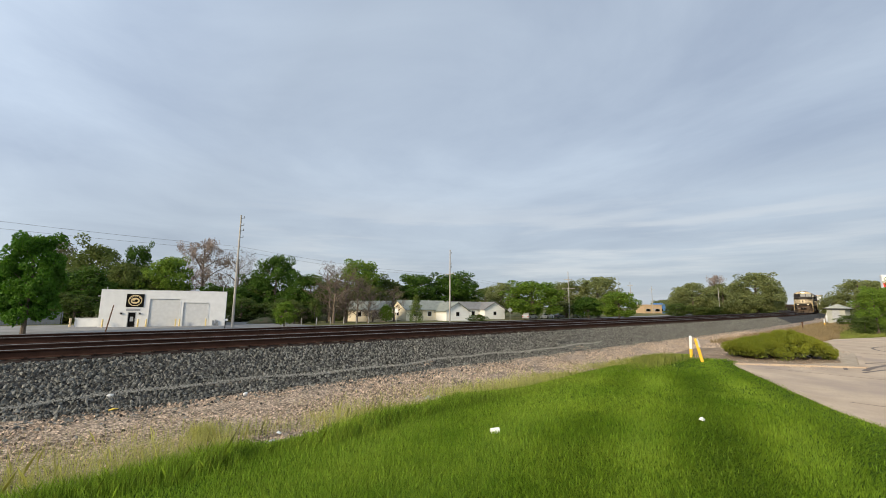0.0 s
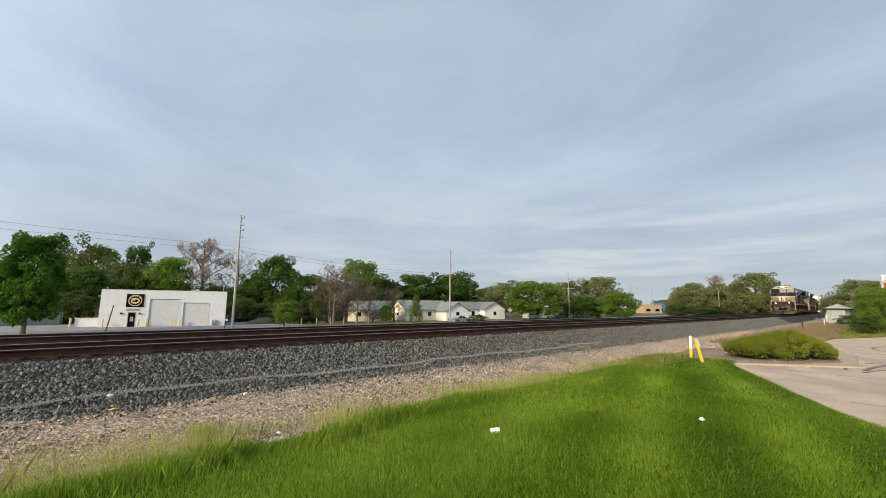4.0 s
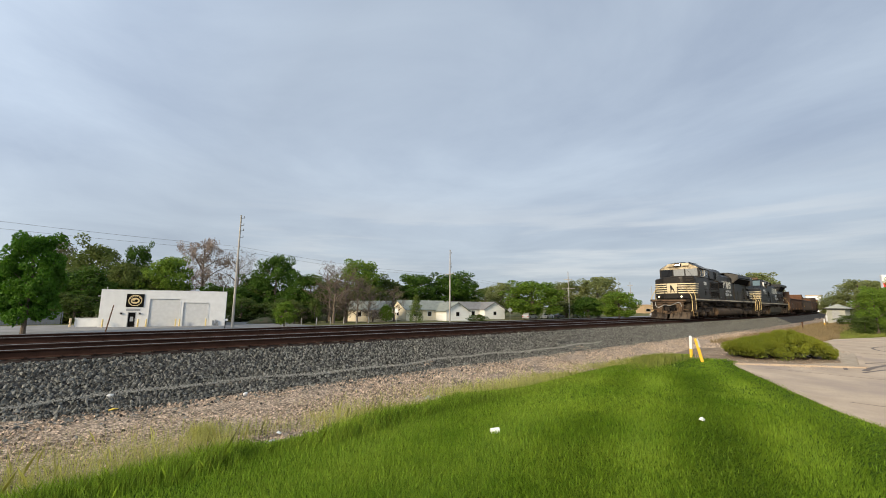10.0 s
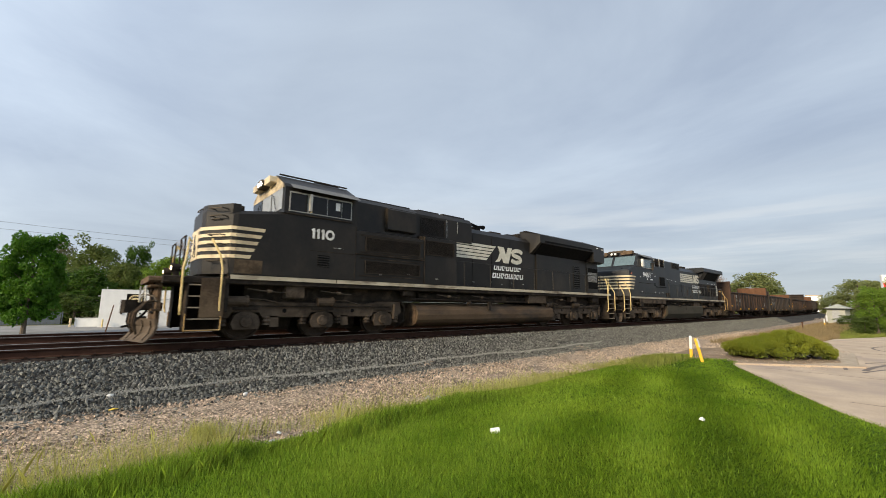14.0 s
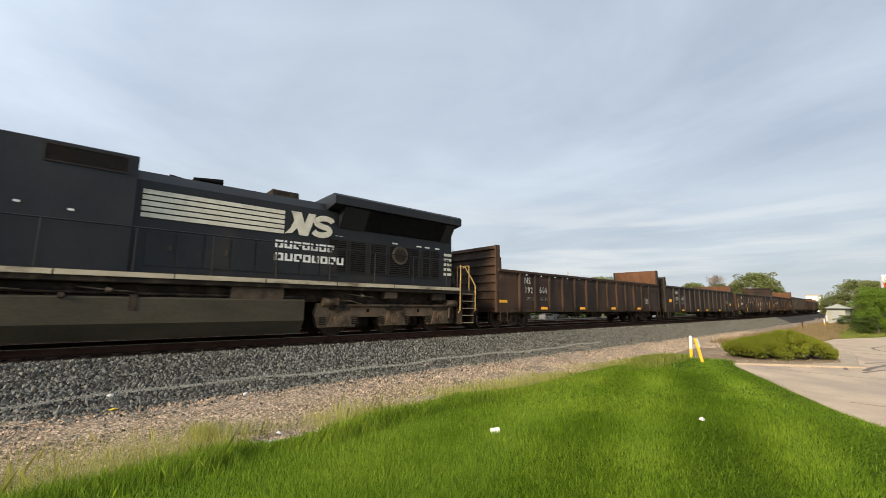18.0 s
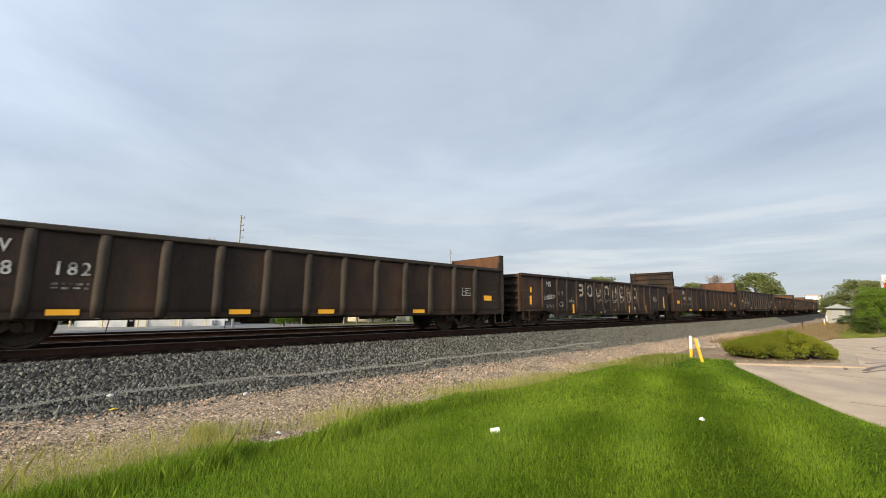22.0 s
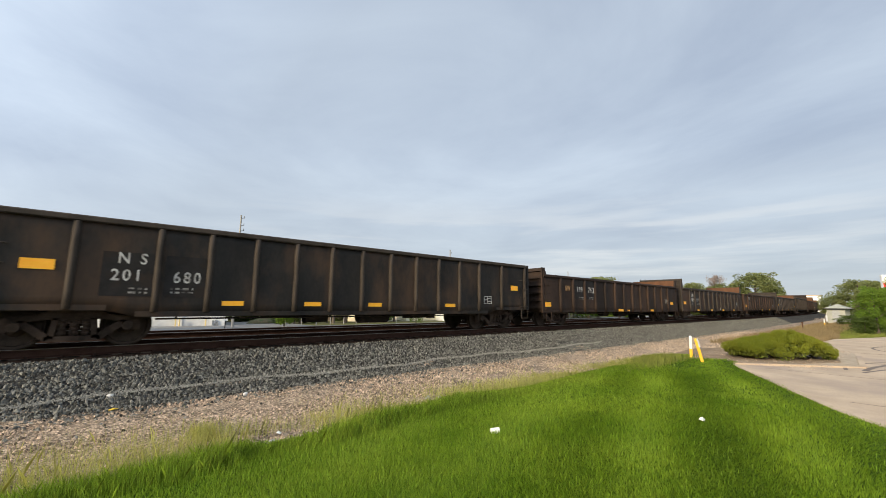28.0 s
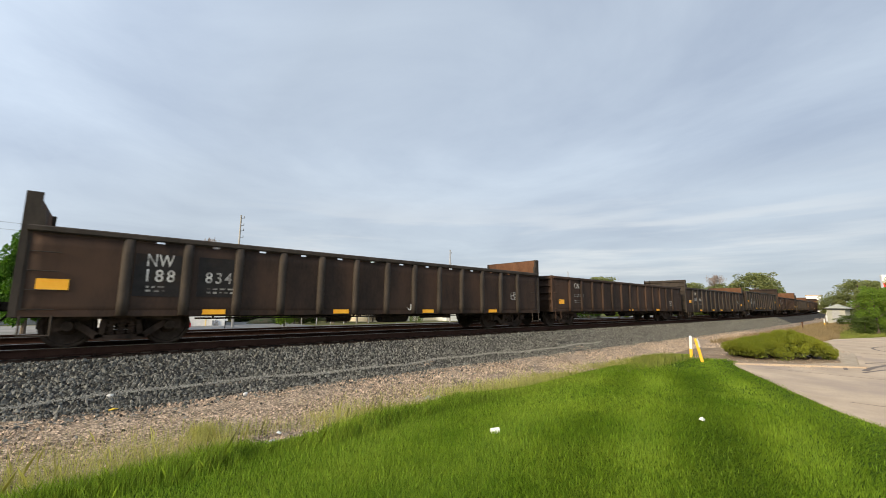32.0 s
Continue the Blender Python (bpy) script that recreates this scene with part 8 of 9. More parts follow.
def tree_meshes(kind, variant):
    """Trunk with limbs, and crown, for a tree 10 m high with a crown radius of 4 m."""
    key = (kind, variant)
    if key in tree_cache:
        return tree_cache[key]
    rng = random.Random(hash_of(kind) * 7 + variant)
    t = M()
    tips = []
    low = {"shrub": 0.3, "spruce": 1.0, "deep": 1.7}.get(kind, 1.4)
    lean = (rng.uniform(-0.3, 0.3), rng.uniform(-0.3, 0.3))
    t.tube((0, 0, -0.4), (lean[0] * 0.3, lean[1] * 0.3, low), 0.30, 0.22, 9)
    t.tube((lean[0] * 0.3, lean[1] * 0.3, low), (lean[0], lean[1], 6.5), 0.22, 0.10, 8)
    t.tube((lean[0], lean[1], 6.5), (lean[0] * 1.3, lean[1] * 1.3, 9.2), 0.10, 0.03, 6)
    limbs = 13 if kind in ("bare", "blossom") else 9
    for i in range(limbs):
        z = low + (8.3 - low) * (i + 0.3) / limbs
        a = i * 2.4 + rng.uniform(-0.4, 0.4)
        k = 1 - max(0.0, (z - 5.2) / 6.0) ** 1.3
        if kind == "spruce":
            k = 1.1 - z / 10
        ln = 3.2 * k * rng.uniform(0.75, 1.1)
        b = Vector((lean[0] * z / 9, lean[1] * z / 9, z))
        m = b + Vector((math.cos(a) * ln * 0.55, math.sin(a) * ln * 0.55, ln * 0.42))
        e = b + Vector((math.cos(a) * ln, math.sin(a) * ln, ln * 0.62))
        t.tube(b, m, 0.085, 0.055, 6)
        t.tube(m, e, 0.055, 0.02, 5)
        tips += [m, e]
        for j in range(5 if kind in ("bare", "blossom") else 2):
            q = b.lerp(e, rng.uniform(0.35, 0.95))
            o = q + Vector((rng.uniform(-1, 1), rng.uniform(-1, 1), rng.uniform(0.3, 1.3))) * (1.1 if kind in ("bare", "blossom") else 0.8)
            t.tube(q, o, 0.03, 0.01, 4)
            tips.append(o)
            if kind in ("bare", "blossom"):
                for _ in range(5):
                    o2 = o + Vector((rng.uniform(-0.7, 0.7), rng.uniform(-0.7, 0.7), rng.uniform(0.1, 0.8)))
                    t.tube(q.lerp(o, rng.uniform(0.4, 1)), o2, 0.014, 0.006, 3)
                    tips.append(o2)
    centres, radii = [], []
    if kind in ("bare", "blossom"):
        for p in tips:
            centres.append(p), radii.append(rng.uniform(0.2, 0.5))
        V, F = leaf_cloud(centres, radii, 2200 if kind == "bare" else 6500, 0.08 if kind == "bare" else 0.10, variant + 5)
    else:
        for p in tips:
            centres.append(p + Vector((0, 0, 0.2))), radii.append(rng.uniform(0.4, 0.85))
        n = 110
        for i in range(n):
            a, z = rng.uniform(0, 6.28), rng.uniform(low + 0.1, 9.0)
            prof = max(0.2, 1 - abs((z - 4.8) / 4.7) ** 2.8)
            if kind == "spruce":
                prof = max(0.1, 1.05 - z / 9.6)
            rr = 3.1 * prof * rng.uniform(0.55, 1.0)
            centres.append(Vector((math.cos(a) * rr, math.sin(a) * rr, z))), radii.append(rng.uniform(0.35, 0.95))
        centres.append(Vector((lean[0], lean[1], 9.0))), radii.append(0.8)
        V, F = leaf_cloud(centres, radii, {"pale": 6500, "shrub": 7000, "spruce": 5500, "maple": 26000}.get(kind, 13000), 0.145 if kind != "shrub" else 0.17, variant + 11)
    tree_cache[key] = (t.mesh("trunk", BARK), mesh_from("crown", V, F, LEAVES[kind]))
    return tree_cache[key]


def hash_of(s):
    return sum(ord(c) * (i + 3) for i, c in enumerate(s))


def plant(rows, group):
    for i, (x, y, h, r, kind) in enumerate(rows):
        tr, cr = tree_meshes(kind, i % 3)
        e = thing("shrub" if kind == "shrub" else "tree", TREE_WORDS[kind], "shrub" if kind == "shrub" else "tree", group)
        part("trunk", tr, BARK, e)
        part("crown", cr, LEAVES[kind], e)
        k = h / 9.9
        w = r / 3.3
        e.matrix_basis = Matrix.Translation((x, y, ground_z(x, y))) @ Matrix.Rotation(i * 1.7, 4, "Z") @ Matrix.Diagonal((w, w, k, 1))


WEST_GROVE = [(-6.0, 61.1, 10.7, 2.9, 'maple'),
    (-9.0, 139.4, 19.4, 4.1, 'pale'),
    (-1.5, 117.1, 16.7, 5.9, 'olive'),
    (6.0, 121.2, 17.8, 3.3, 'deep'),
    (10.1, 101.9, 13.5, 5.1, 'light'),
    (3.2, 105.2, 12.0, 4.1, 'olive'),
    (18.2, 110.8, 18.4, 5.4, 'blossom'),
    (24.2, 101.7, 15.0, 4.5, 'bare'),
    (29.5, 93.2, 14.7, 5.0, 'deep'),
    (33.9, 84.2, 10.0, 5.4, 'deep'),
    (21.4, 62.0, 3.8, 1.6, 'light'),
    (-4.2, 108.9, 10.8, 5.1, 'olive')]
MID_GROVE = [(36.7, 79.1, 9.7, 4.6, 'bare'),
    (48.3, 87.7, 14.8, 5.5, 'light'),
    (56.1, 88.8, 10.4, 6.2, 'olive'),
    (66.1, 88.2, 12.2, 7.2, 'deep'),
    (76.2, 84.9, 12.6, 8.2, 'deep'),
    (42.0, 56.2, 5.3, 1.5, 'spruce'),
    (106.0, 100.1, 10.2, 5.8, 'olive'),
    (41.4, 69.8, 2.4, 2.7, 'blossom'),
    (42.6, 82.0, 5.8, 4.4, 'bare'),
    (27.8, 101.2, 9.8, 5.5, 'deep'),
    (55.9, 54.8, 1.7, 2.0, 'shrub'),
    (32.5, 68.7, 10.4, 3.6, 'bare'),
    (36.2, 71.0, 9.6, 3.4, 'bare'),
    (37.2, 68.4, 8.2, 2.8, 'bare'),
    (39.4, 68.0, 7.0, 2.4, 'bare'),
    (45.7, 68.5, 6.6, 2.6, 'bare'),
    (45.0, 81.0, 9.5, 3.2, 'olive'),
    (43.2, 67.6, 3.4, 1.5, 'light')]
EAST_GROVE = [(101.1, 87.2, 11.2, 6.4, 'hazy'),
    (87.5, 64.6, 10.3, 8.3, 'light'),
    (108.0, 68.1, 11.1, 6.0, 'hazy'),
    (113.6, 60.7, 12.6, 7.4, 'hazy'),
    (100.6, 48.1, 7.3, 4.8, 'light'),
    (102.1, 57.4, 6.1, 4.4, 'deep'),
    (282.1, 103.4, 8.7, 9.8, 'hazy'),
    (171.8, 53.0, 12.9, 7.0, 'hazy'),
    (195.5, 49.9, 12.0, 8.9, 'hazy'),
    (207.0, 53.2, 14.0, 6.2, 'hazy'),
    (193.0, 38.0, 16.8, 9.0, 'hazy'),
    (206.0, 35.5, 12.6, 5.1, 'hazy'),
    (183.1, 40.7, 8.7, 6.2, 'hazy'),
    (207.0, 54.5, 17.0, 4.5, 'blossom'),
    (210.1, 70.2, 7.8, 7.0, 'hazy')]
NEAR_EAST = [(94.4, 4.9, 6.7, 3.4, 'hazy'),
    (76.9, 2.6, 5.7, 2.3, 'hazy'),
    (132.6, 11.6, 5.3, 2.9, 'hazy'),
    (60.4, 1.0, 4.3, 1.7, 'light'),
    (47.0, 1.7, 3.8, 1.15, 'light'),
    (50.0, 0.2, 4.4, 1.5, 'light'),
    (46.0, 2.4, 1.4, 0.9, 'shrub'),
    (55.7, 2.4, 2.0, 1.4, 'shrub'),
    (62.7, 4.2, 1.2, 1.3, 'shrub')]

plant(WEST_GROVE, "trees behind the white building")
plant(MID_GROVE, "trees round the houses")
plant(EAST_GROVE, "trees along the far road")
plant(NEAR_EAST, "trees by the shed")
# brush below the tree lines
rngb = random.Random(9)
plant([(-30 + i * 4.6 + rngb.uniform(-1, 1), 97 - i * 0.9 + rngb.uniform(-4, 4), rngb.uniform(3.5, 5.5), rngb.uniform(2.6, 3.6), "shrub") for i in range(22)], "brush below the trees")
plant([(78 + i * 7.5 + rngb.uniform(-2, 2), 92 - i * 2.0 + rngb.uniform(-4, 4), rngb.uniform(3, 5), rngb.uniform(3, 4.5), "shrub") for i in range(10)], "brush below the trees")
plant([(152 + i * 7.0, 53 - i * 0.4 + rngb.uniform(-3, 3) + bend(152 + i * 7.0) * 0.35 - i * 0.4, rngb.uniform(3, 5), rngb.uniform(4, 5.5), "shrub" if i % 2 else "olive") for i in range(1, 16)], "brush below the trees")
rngw = random.Random(12)
plant([(23.6 + i * 1.25 + rngw.uniform(-0.5, 0.5), 70.5 + rngw.uniform(-1.2, 1.6), rngw.uniform(2.4, 5.0), rngw.uniform(1.4, 2.1), ("shrub", "bare", "olive", "bare", "shrub")[i % 5] if i < 7 else "bare") for i in range(11)], "brush below the trees")
# dense dark thicket that closes the gaps below the crowns
rngt = random.Random(5)
plant([(-45 + i * 6.2 + rngt.uniform(-2, 2), 104 - i * 0.5 + rngt.uniform(-5, 5), rngt.uniform(6, 9.5), rngt.uniform(4, 5.5), "deep" if i % 3 else "olive") for i in range(22)], "thicket trees")
plant([(100 + i * 11 + rngt.uniform(-3, 3), 118 - i * 2 + rngt.uniform(-6, 6), rngt.uniform(6, 9), rngt.uniform(4, 6), "olive" if i % 2 else "deep") for i in (*range(10), 15)], "distant trees")
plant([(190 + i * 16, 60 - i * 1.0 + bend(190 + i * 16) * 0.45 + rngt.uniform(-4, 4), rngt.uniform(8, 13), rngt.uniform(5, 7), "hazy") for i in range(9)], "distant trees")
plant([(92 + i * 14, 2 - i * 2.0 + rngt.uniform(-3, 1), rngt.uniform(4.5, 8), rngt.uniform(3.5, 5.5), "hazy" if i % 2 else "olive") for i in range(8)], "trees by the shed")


# ---- road vehicles ----
TYRE = mat("black tyre rubber", (0.02, 0.02, 0.02), (0.035, 0.035, 0.035), rough=0.85, scale=8, bump=0.2)
RIM = mat("alloy rim", (0.28, 0.28, 0.29), (0.36, 0.36, 0.37), rough=0.35, metal=0.8, scale=8, bump=0)
TAIL = mat("red lamp glass", (0.45, 0.02, 0.02), (0.5, 0.03, 0.03), rough=0.2, bump=0)


def vehicle(label, paint, L, H, kind="sedan", category="car", group="cars on the far road"):
    """A road car driving towards local +x: body shell, glass, four wheels, lamps, bumpers."""
    e = thing("van" if kind == "van" else "car", label, category, group)
    w = 0.90
    h = L / 2
    if kind == "van":
        low = [(-h, 0.35), (h, 0.35), (h, 0.70), (h - 0.15, 0.92), (h - 1.15, 1.08), (-h + 0.05, 1.08), (-h, 0.9)]
        top = [(h - 1.05, 1.06), (h - 1.95, H - 0.10), (h - 2.35, H - 0.02), (-h + 1.9, H), (-h + 0.8, H - 0.05), (-h + 0.38, H - 0.22), (-h + 0.06, 1.08)]
        panes = [[(h - 1.45, 1.12), (h - 2.1, H - 0.16), (h - 2.35, H - 0.16), (h - 2.35, 1.12)], [(h - 2.45, 1.12), (h - 2.45, H - 0.16), (h - 3.5, H - 0.16), (h - 3.5, 1.12)], [(h - 3.6, 1.12), (h - 3.6, H - 0.16), (-h + 0.75, H - 0.20), (-h + 0.35, 1.12)]]
    else:
        low = [(-h, 0.35), (h, 0.30), (h, 0.62), (h - 0.25, 0.78), (h - 1.35, 0.92), (-h + 0.95, 0.96), (-h + 0.05, 0.92), (-h, 0.7)]
        top = [(h - 1.25, 0.92), (h - 2.05, H - 0.05), (h - 2.5, H), (-h + 1.75, H - 0.02), (-h + 0.75, 0.95)]
        panes = [[(h - 1.55, 0.96), (h - 2.12, H - 0.12), (h - 2.55, H - 0.10), (h - 2.55, 0.96)], [(h - 2.65, 0.96), (h - 2.65, H - 0.10), (-h + 1.85, H - 0.12), (-h + 1.15, 0.97)]]
    part("body", M().prism(low, -w, w, "y"), paint, e)
    n = M()
    k = len(top)
    n.v = [(x, -w + 0.03 + 0.20 * (z - 0.95) / (H - 0.95), z) for x, z in top] + [(x, w - 0.03 - 0.20 * (z - 0.95) / (H - 0.95), z) for x, z in top]
    n.f = [tuple(range(k)), tuple(range(k, 2 * k))[::-1]] + [(i, (i + 1) % k, k + (i + 1) % k, k + i) for i in range(k)]
    part("cabin", n, paint, e)
    for s in (-1, 1):
        for pn in panes:
            m = M()
            m.poly([(x, s * (w - 0.022 - 0.20 * (z - 0.95) / (H - 0.95)), z) for x, z in pn])
            part("side_window", m, CARGLASS, e)
        part("mirror", M().box(h - 1.75, h - 1.6, s * (w + 0.1) - 0.08, s * (w + 0.1) + 0.08, 0.95, 1.08, 0.02), paint, e)
    a, b = top[0], top[1]
    m = M()
    m.poly([(a[0] - 0.06, -w + 0.14, a[1] + 0.05), (b[0] + 0.0, -w + 0.28, b[1] - 0.05), (b[0], w - 0.28, b[1] - 0.05), (a[0] - 0.06, w - 0.14, a[1] + 0.05)])
    m.v = [(x + 0.03, y, z + 0.02) for x, y, z in m.v]
    part("windshield", m, CARGLASS, e)
    for x in (h - 0.95, -h + 0.95):
        for s in (-1, 1):
            part("wheel_arch", M().prism([(x + 0.40 * math.cos(i * math.pi / 10), 0.36 + 0.40 * math.sin(i * math.pi / 10)) for i in range(11)], min(s * (w - 0.02), s * (w + 0.006)), max(s * (w - 0.02), s * (w + 0.006)), "y"), DARK, e)
            wl = part("wheel", M().tube((0, -0.1, 0), (0, 0.1, 0), 0.33, k=20), TYRE, e)
            wl.matrix_basis = Matrix.Translation((x, s * (w - 0.07), 0.33))
            part("rim", M().tube((0, s * 0.10, 0), (0, s * 0.115, 0), 0.19, k=14), RIM, wl)
    for s in (-1, 1):
        part("headlamp", M().box(h - 0.12, h + 0.01, s * 0.66 - 0.17, s * 0.66 + 0.17, 0.60, 0.72), RIM, e)
        part("tail_lamp", M().box(-h - 0.01, -h + 0.10, s * 0.72 - 0.14, s * 0.72 + 0.14, 0.70, 0.88), TAIL, e)
    part("bumper", M().box(-h - 0.05, -h + 0.1, -w + 0.05, w - 0.05, 0.32, 0.55, 0.04).box(h - 0.1, h + 0.05, -w + 0.05, w - 0.05, 0.30, 0.52, 0.04), paint, e)
    return e


SILVER = mat("silver car paint", (0.40, 0.41, 0.42), (0.46, 0.47, 0.48), rough=0.3, metal=0.5, scale=2, bump=0, spec=0.6)
CARGLASS = mat("dark car glass", (0.006, 0.007, 0.008), (0.010, 0.011, 0.012), rough=0.15, bump=0, spec=0.25)
VANGREY = mat("blue grey van paint", (0.15, 0.155, 0.165), (0.19, 0.195, 0.205), rough=0.3, metal=0.4, scale=2, bump=0, spec=0.6)
REDCAR = mat("red car paint", (0.45, 0.02, 0.03), (0.5, 0.03, 0.04), rough=0.3, metal=0.2, scale=2, bump=0, spec=0.6)
WHITECAR = mat("white car paint", (0.70, 0.70, 0.70), (0.76, 0.76, 0.76), rough=0.3, scale=2, bump=0, spec=0.6)
sedan = vehicle("silver four door sedan driving along the road", SILVER, 4.8, 1.45)
minivan = vehicle("blue grey minivan driving along the road", VANGREY, 5.1, 1.78, "van", "van")
red_car = vehicle("red sedan driving along the road", REDCAR, 4.6, 1.45)
for i, (x, y, p, k) in enumerate(((84, 63.5, SILVER, "van"), (92.5, 64.2, WHITECAR, "sedan"), (99, 65, VANGREY, "sedan"), (112, 66.5, WHITECAR, "van"), (120, 68, SILVER, "sedan"))):
    v = vehicle("parked %s by the far road" % {"sedan": "pale sedan car", "van": "pale family van"}[k], p, 4.7, 1.45 if k == "sedan" else 1.75, k, "van" if k == "van" else "car", "parked cars")
    v.matrix_basis = Matrix.Translation((x, y, ground_z(x, y) + 0.03)) @ pose(0, 0, 0, 0, 0, 8 + 180 * (i % 2))

# ---- near side: drive, bed, shrub, posts ----
DZ = -0.965
BEDG = mat("tan bed gravel", (0.31, 0.25, 0.18), (0.43, 0.35, 0.26), rough=0.95, scale=4, fine=40, bump=0.6)
SKID = mat("dark rubber skid mark", (0.12, 0.095, 0.080), (0.18, 0.145, 0.120), rough=0.9, scale=5, fine=30, bump=0.05)

BEDSOIL = mat("bare brown soil", (0.15, 0.104, 0.064), (0.26, 0.190, 0.124), rough=0.95, scale=2.5, fine=30, bump=0.6, bump_dist=0.03, spots=(0.24, 0.19, 0.135), spot_at=0.6)


def concrete_drive():
    root = thing("driveway", "pale concrete drive with dark tyre marks", "driveway", kind="structure")
    pts = [(x + 0.15, y) for x, y in KERB[1:]] + [(19.7, 4.1), (35.9, 3.3), (44.0, 0.3), (48.0, -5.0), (48.0, -40.0), (-6.0, -40.0)]
    part("slab", M().prism(pts, DZ - 0.15, DZ, "z"), CONC, root)
    # joints between slabs
    for k in range(7):
        x = 12.0 + k * 4.5
        part("joint", M().box(x, x + 0.02, -14.0, min(3.2, (x - 10) * 0.5), DZ, DZ + 0.004), SKID, root)
    kr = M()
    for (xa, ya), (xb, yb) in zip(KERB[1:], KERB[2:]):
        d = Vector((xb - xa, yb - ya)).normalized()
        n = Vector((-d.y, d.x)) * 0.09
        kr.prism([(xa + n.x, ya + n.y), (xa - n.x, ya - n.y), (xb - n.x, yb - n.y), (xb + n.x, yb + n.y)], DZ - 0.1, DZ + 0.035, "z")
    part("edging", kr, CONC, root, "low concrete edge along the lawn")

    def skid(cx, cy, r, a0, a1, w, name="tyre_mark"):
        m = M()
        k = 16
        for i in range(k):
            q0, q1 = radians(a0 + (a1 - a0) * i / k), radians(a0 + (a1 - a0) * (i + 1) / k)
            m.poly([(cx + (r + s) * math.cos(q), cy + (r + s) * math.sin(q), DZ + 0.005) for q, s in ((q0, 0), (q1, 0), (q1, w), (q0, w))])
        part(name, m, SKID, root)
    skid(29.0, -2.5, 3.2, 30, 160, 0.12)
    skid(29.3, -2.7, 4.0, 40, 150, 0.11)
    skid(22.0, -6.0, 6.5, 60, 115, 0.12)
    skid(19.0, -3.5, 5.0, 55, 100, 0.10)
    skid(18.0, -8.0, 9.0, 62, 88, 0.16)
    skid(14.0, -14.0, 15.5, 58, 76, 0.09)
    # planting bed
    bed = thing("planting_bed", "gravel bed with a low concrete kerb", "planting bed", kind="structure")
    outline = [(16.75, 4.15), (19.2, 1.15), (24.6, 1.6), (26.5, 3.2), (24.0, 6.0), (17.5, 5.6)]
    part("bed_gravel", M().prism(outline, DZ - 0.1, DZ + 0.03, "z"), BEDG, bed)
    kb = M()
    for (xa, ya), (xb, yb) in zip(outline[:3], outline[1:3]):
        d = Vector((xb - xa, yb - ya)).normalized()
        n = Vector((-d.y, d.x)) * 0.08
        kb.prism([(xa + n.x, ya + n.y), (xa - n.x, ya - n.y), (xb - n.x, yb - n.y), (xb + n.x, yb + n.y)], DZ - 0.1, DZ + 0.05, "z")
    soil = [(16.3, 4.45), (17.0, 3.95), (18.2, 2.75), (20.2, 1.75), (23.0, 2.1), (23.6, 3.6), (23.5, 5.6), (21.0, 6.7), (17.8, 6.5), (16.0, 5.7)]
    part("bed_soil", M().prism(soil, DZ - 0.05, DZ + 0.045, "z"), BEDSOIL, bed, "bare brown soil under the shrub")
    part("bed_kerb", kb, CONC, bed, "worn concrete kerb")
    scatter("bed_stones", 2000, lambda rng: (lambda x, y: (x, y, DZ + 0.05))(rng.uniform(16.8, 25.5), rng.uniform(1.8, 5.9)), (0.008, 0.021), PEBBLE, "tan stones in the planting bed", "gravel", 7)


concrete_drive()
NEEDLE = leaf_mat("yellow green juniper sprays", (0.142, 0.176, 0.014), (0.235, 0.255, 0.026), 0.35)
NEEDLED = leaf_mat("juniper sprays darkened for inner shade", (0.09, 0.11, 0.014), (0.13, 0.15, 0.022), 0.3)


def juniper():
    e = thing("juniper_shrub", "wide low yellow green juniper shrub", "shrub", at=Matrix.Translation((20.0, 3.42, DZ + 0.05)) @ pose(0, 0, 0, 0, 0, -38) @ Matrix.Diagonal((0.72, 0.76, 0.89, 1)))
    rng = random.Random(8)
    cs, rs = [], []
    for i in range(260):
        a, r = rng.uniform(0, 6.28), rng.random() ** 0.55
        x, y = math.cos(a) * r * 2.75, math.sin(a) * r * 1.35
        z = 0.30 + 0.62 * (1 - r * r) + rng.uniform(-0.08, 0.10) + 0.12 * math.sin(x * 1.7)
        cs.append((x, y, z)), rs.append(rng.uniform(0.14, 0.27))
    V, F = leaf_cloud(cs, rs, 110000, 0.040, 21, 0.6, 0.22)
    part("sprays", mesh_from("sprays", V, F, NEEDLE), NEEDLE, e)
    # inner sprays in a darker colour that stands in for shade inside the shrub
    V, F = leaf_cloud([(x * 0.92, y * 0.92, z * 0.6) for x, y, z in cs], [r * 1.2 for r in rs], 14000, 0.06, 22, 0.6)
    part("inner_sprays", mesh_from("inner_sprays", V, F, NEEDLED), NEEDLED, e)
    st = M()
    for i in range(14):
        a = i * 0.45
        st.tube((0.1 * math.cos(a), 0.1 * math.sin(a), -0.05), (1.6 * math.cos(a), 0.8 * math.sin(a), 0.55), 0.035, 0.012, 5)
    part("stems", st, BARK, e)


juniper()


def marker_post(x, y, lean, white, label):
    e = thing("marker_post", label, "marker post", "utility marker posts", at=Matrix.Translation((x, y, ground_z(x, y) - 0.05)) @ pose(0, 0, 0, lean[0], lean[1], 0))
    part("post", M().tube((0, 0, -0.2), (0, 0, 0.86 if white else 0.82), 0.05, k=12), WHITEP if white else YELLOW, e)
    if white:
        part("sleeve", M().tube((0, 0, 0.0), (0, 0, 0.42), 0.054, k=12), YELLOW, e, "yellow lower half")
        part("cap", M().tube((0, 0, 0.86), (0, 0, 0.90), 0.055, 0.03, 12), WHITEP, e)
    else:
        part("label_plate", M().box(-0.05, 0.05, -0.058, -0.05, 0.55, 0.85), WHITEP, e, "pale faded label")
        part("cap", M().tube((0, 0, 0.82), (0, 0, 0.86), 0.055, 0.03, 12), YELLOW, e)


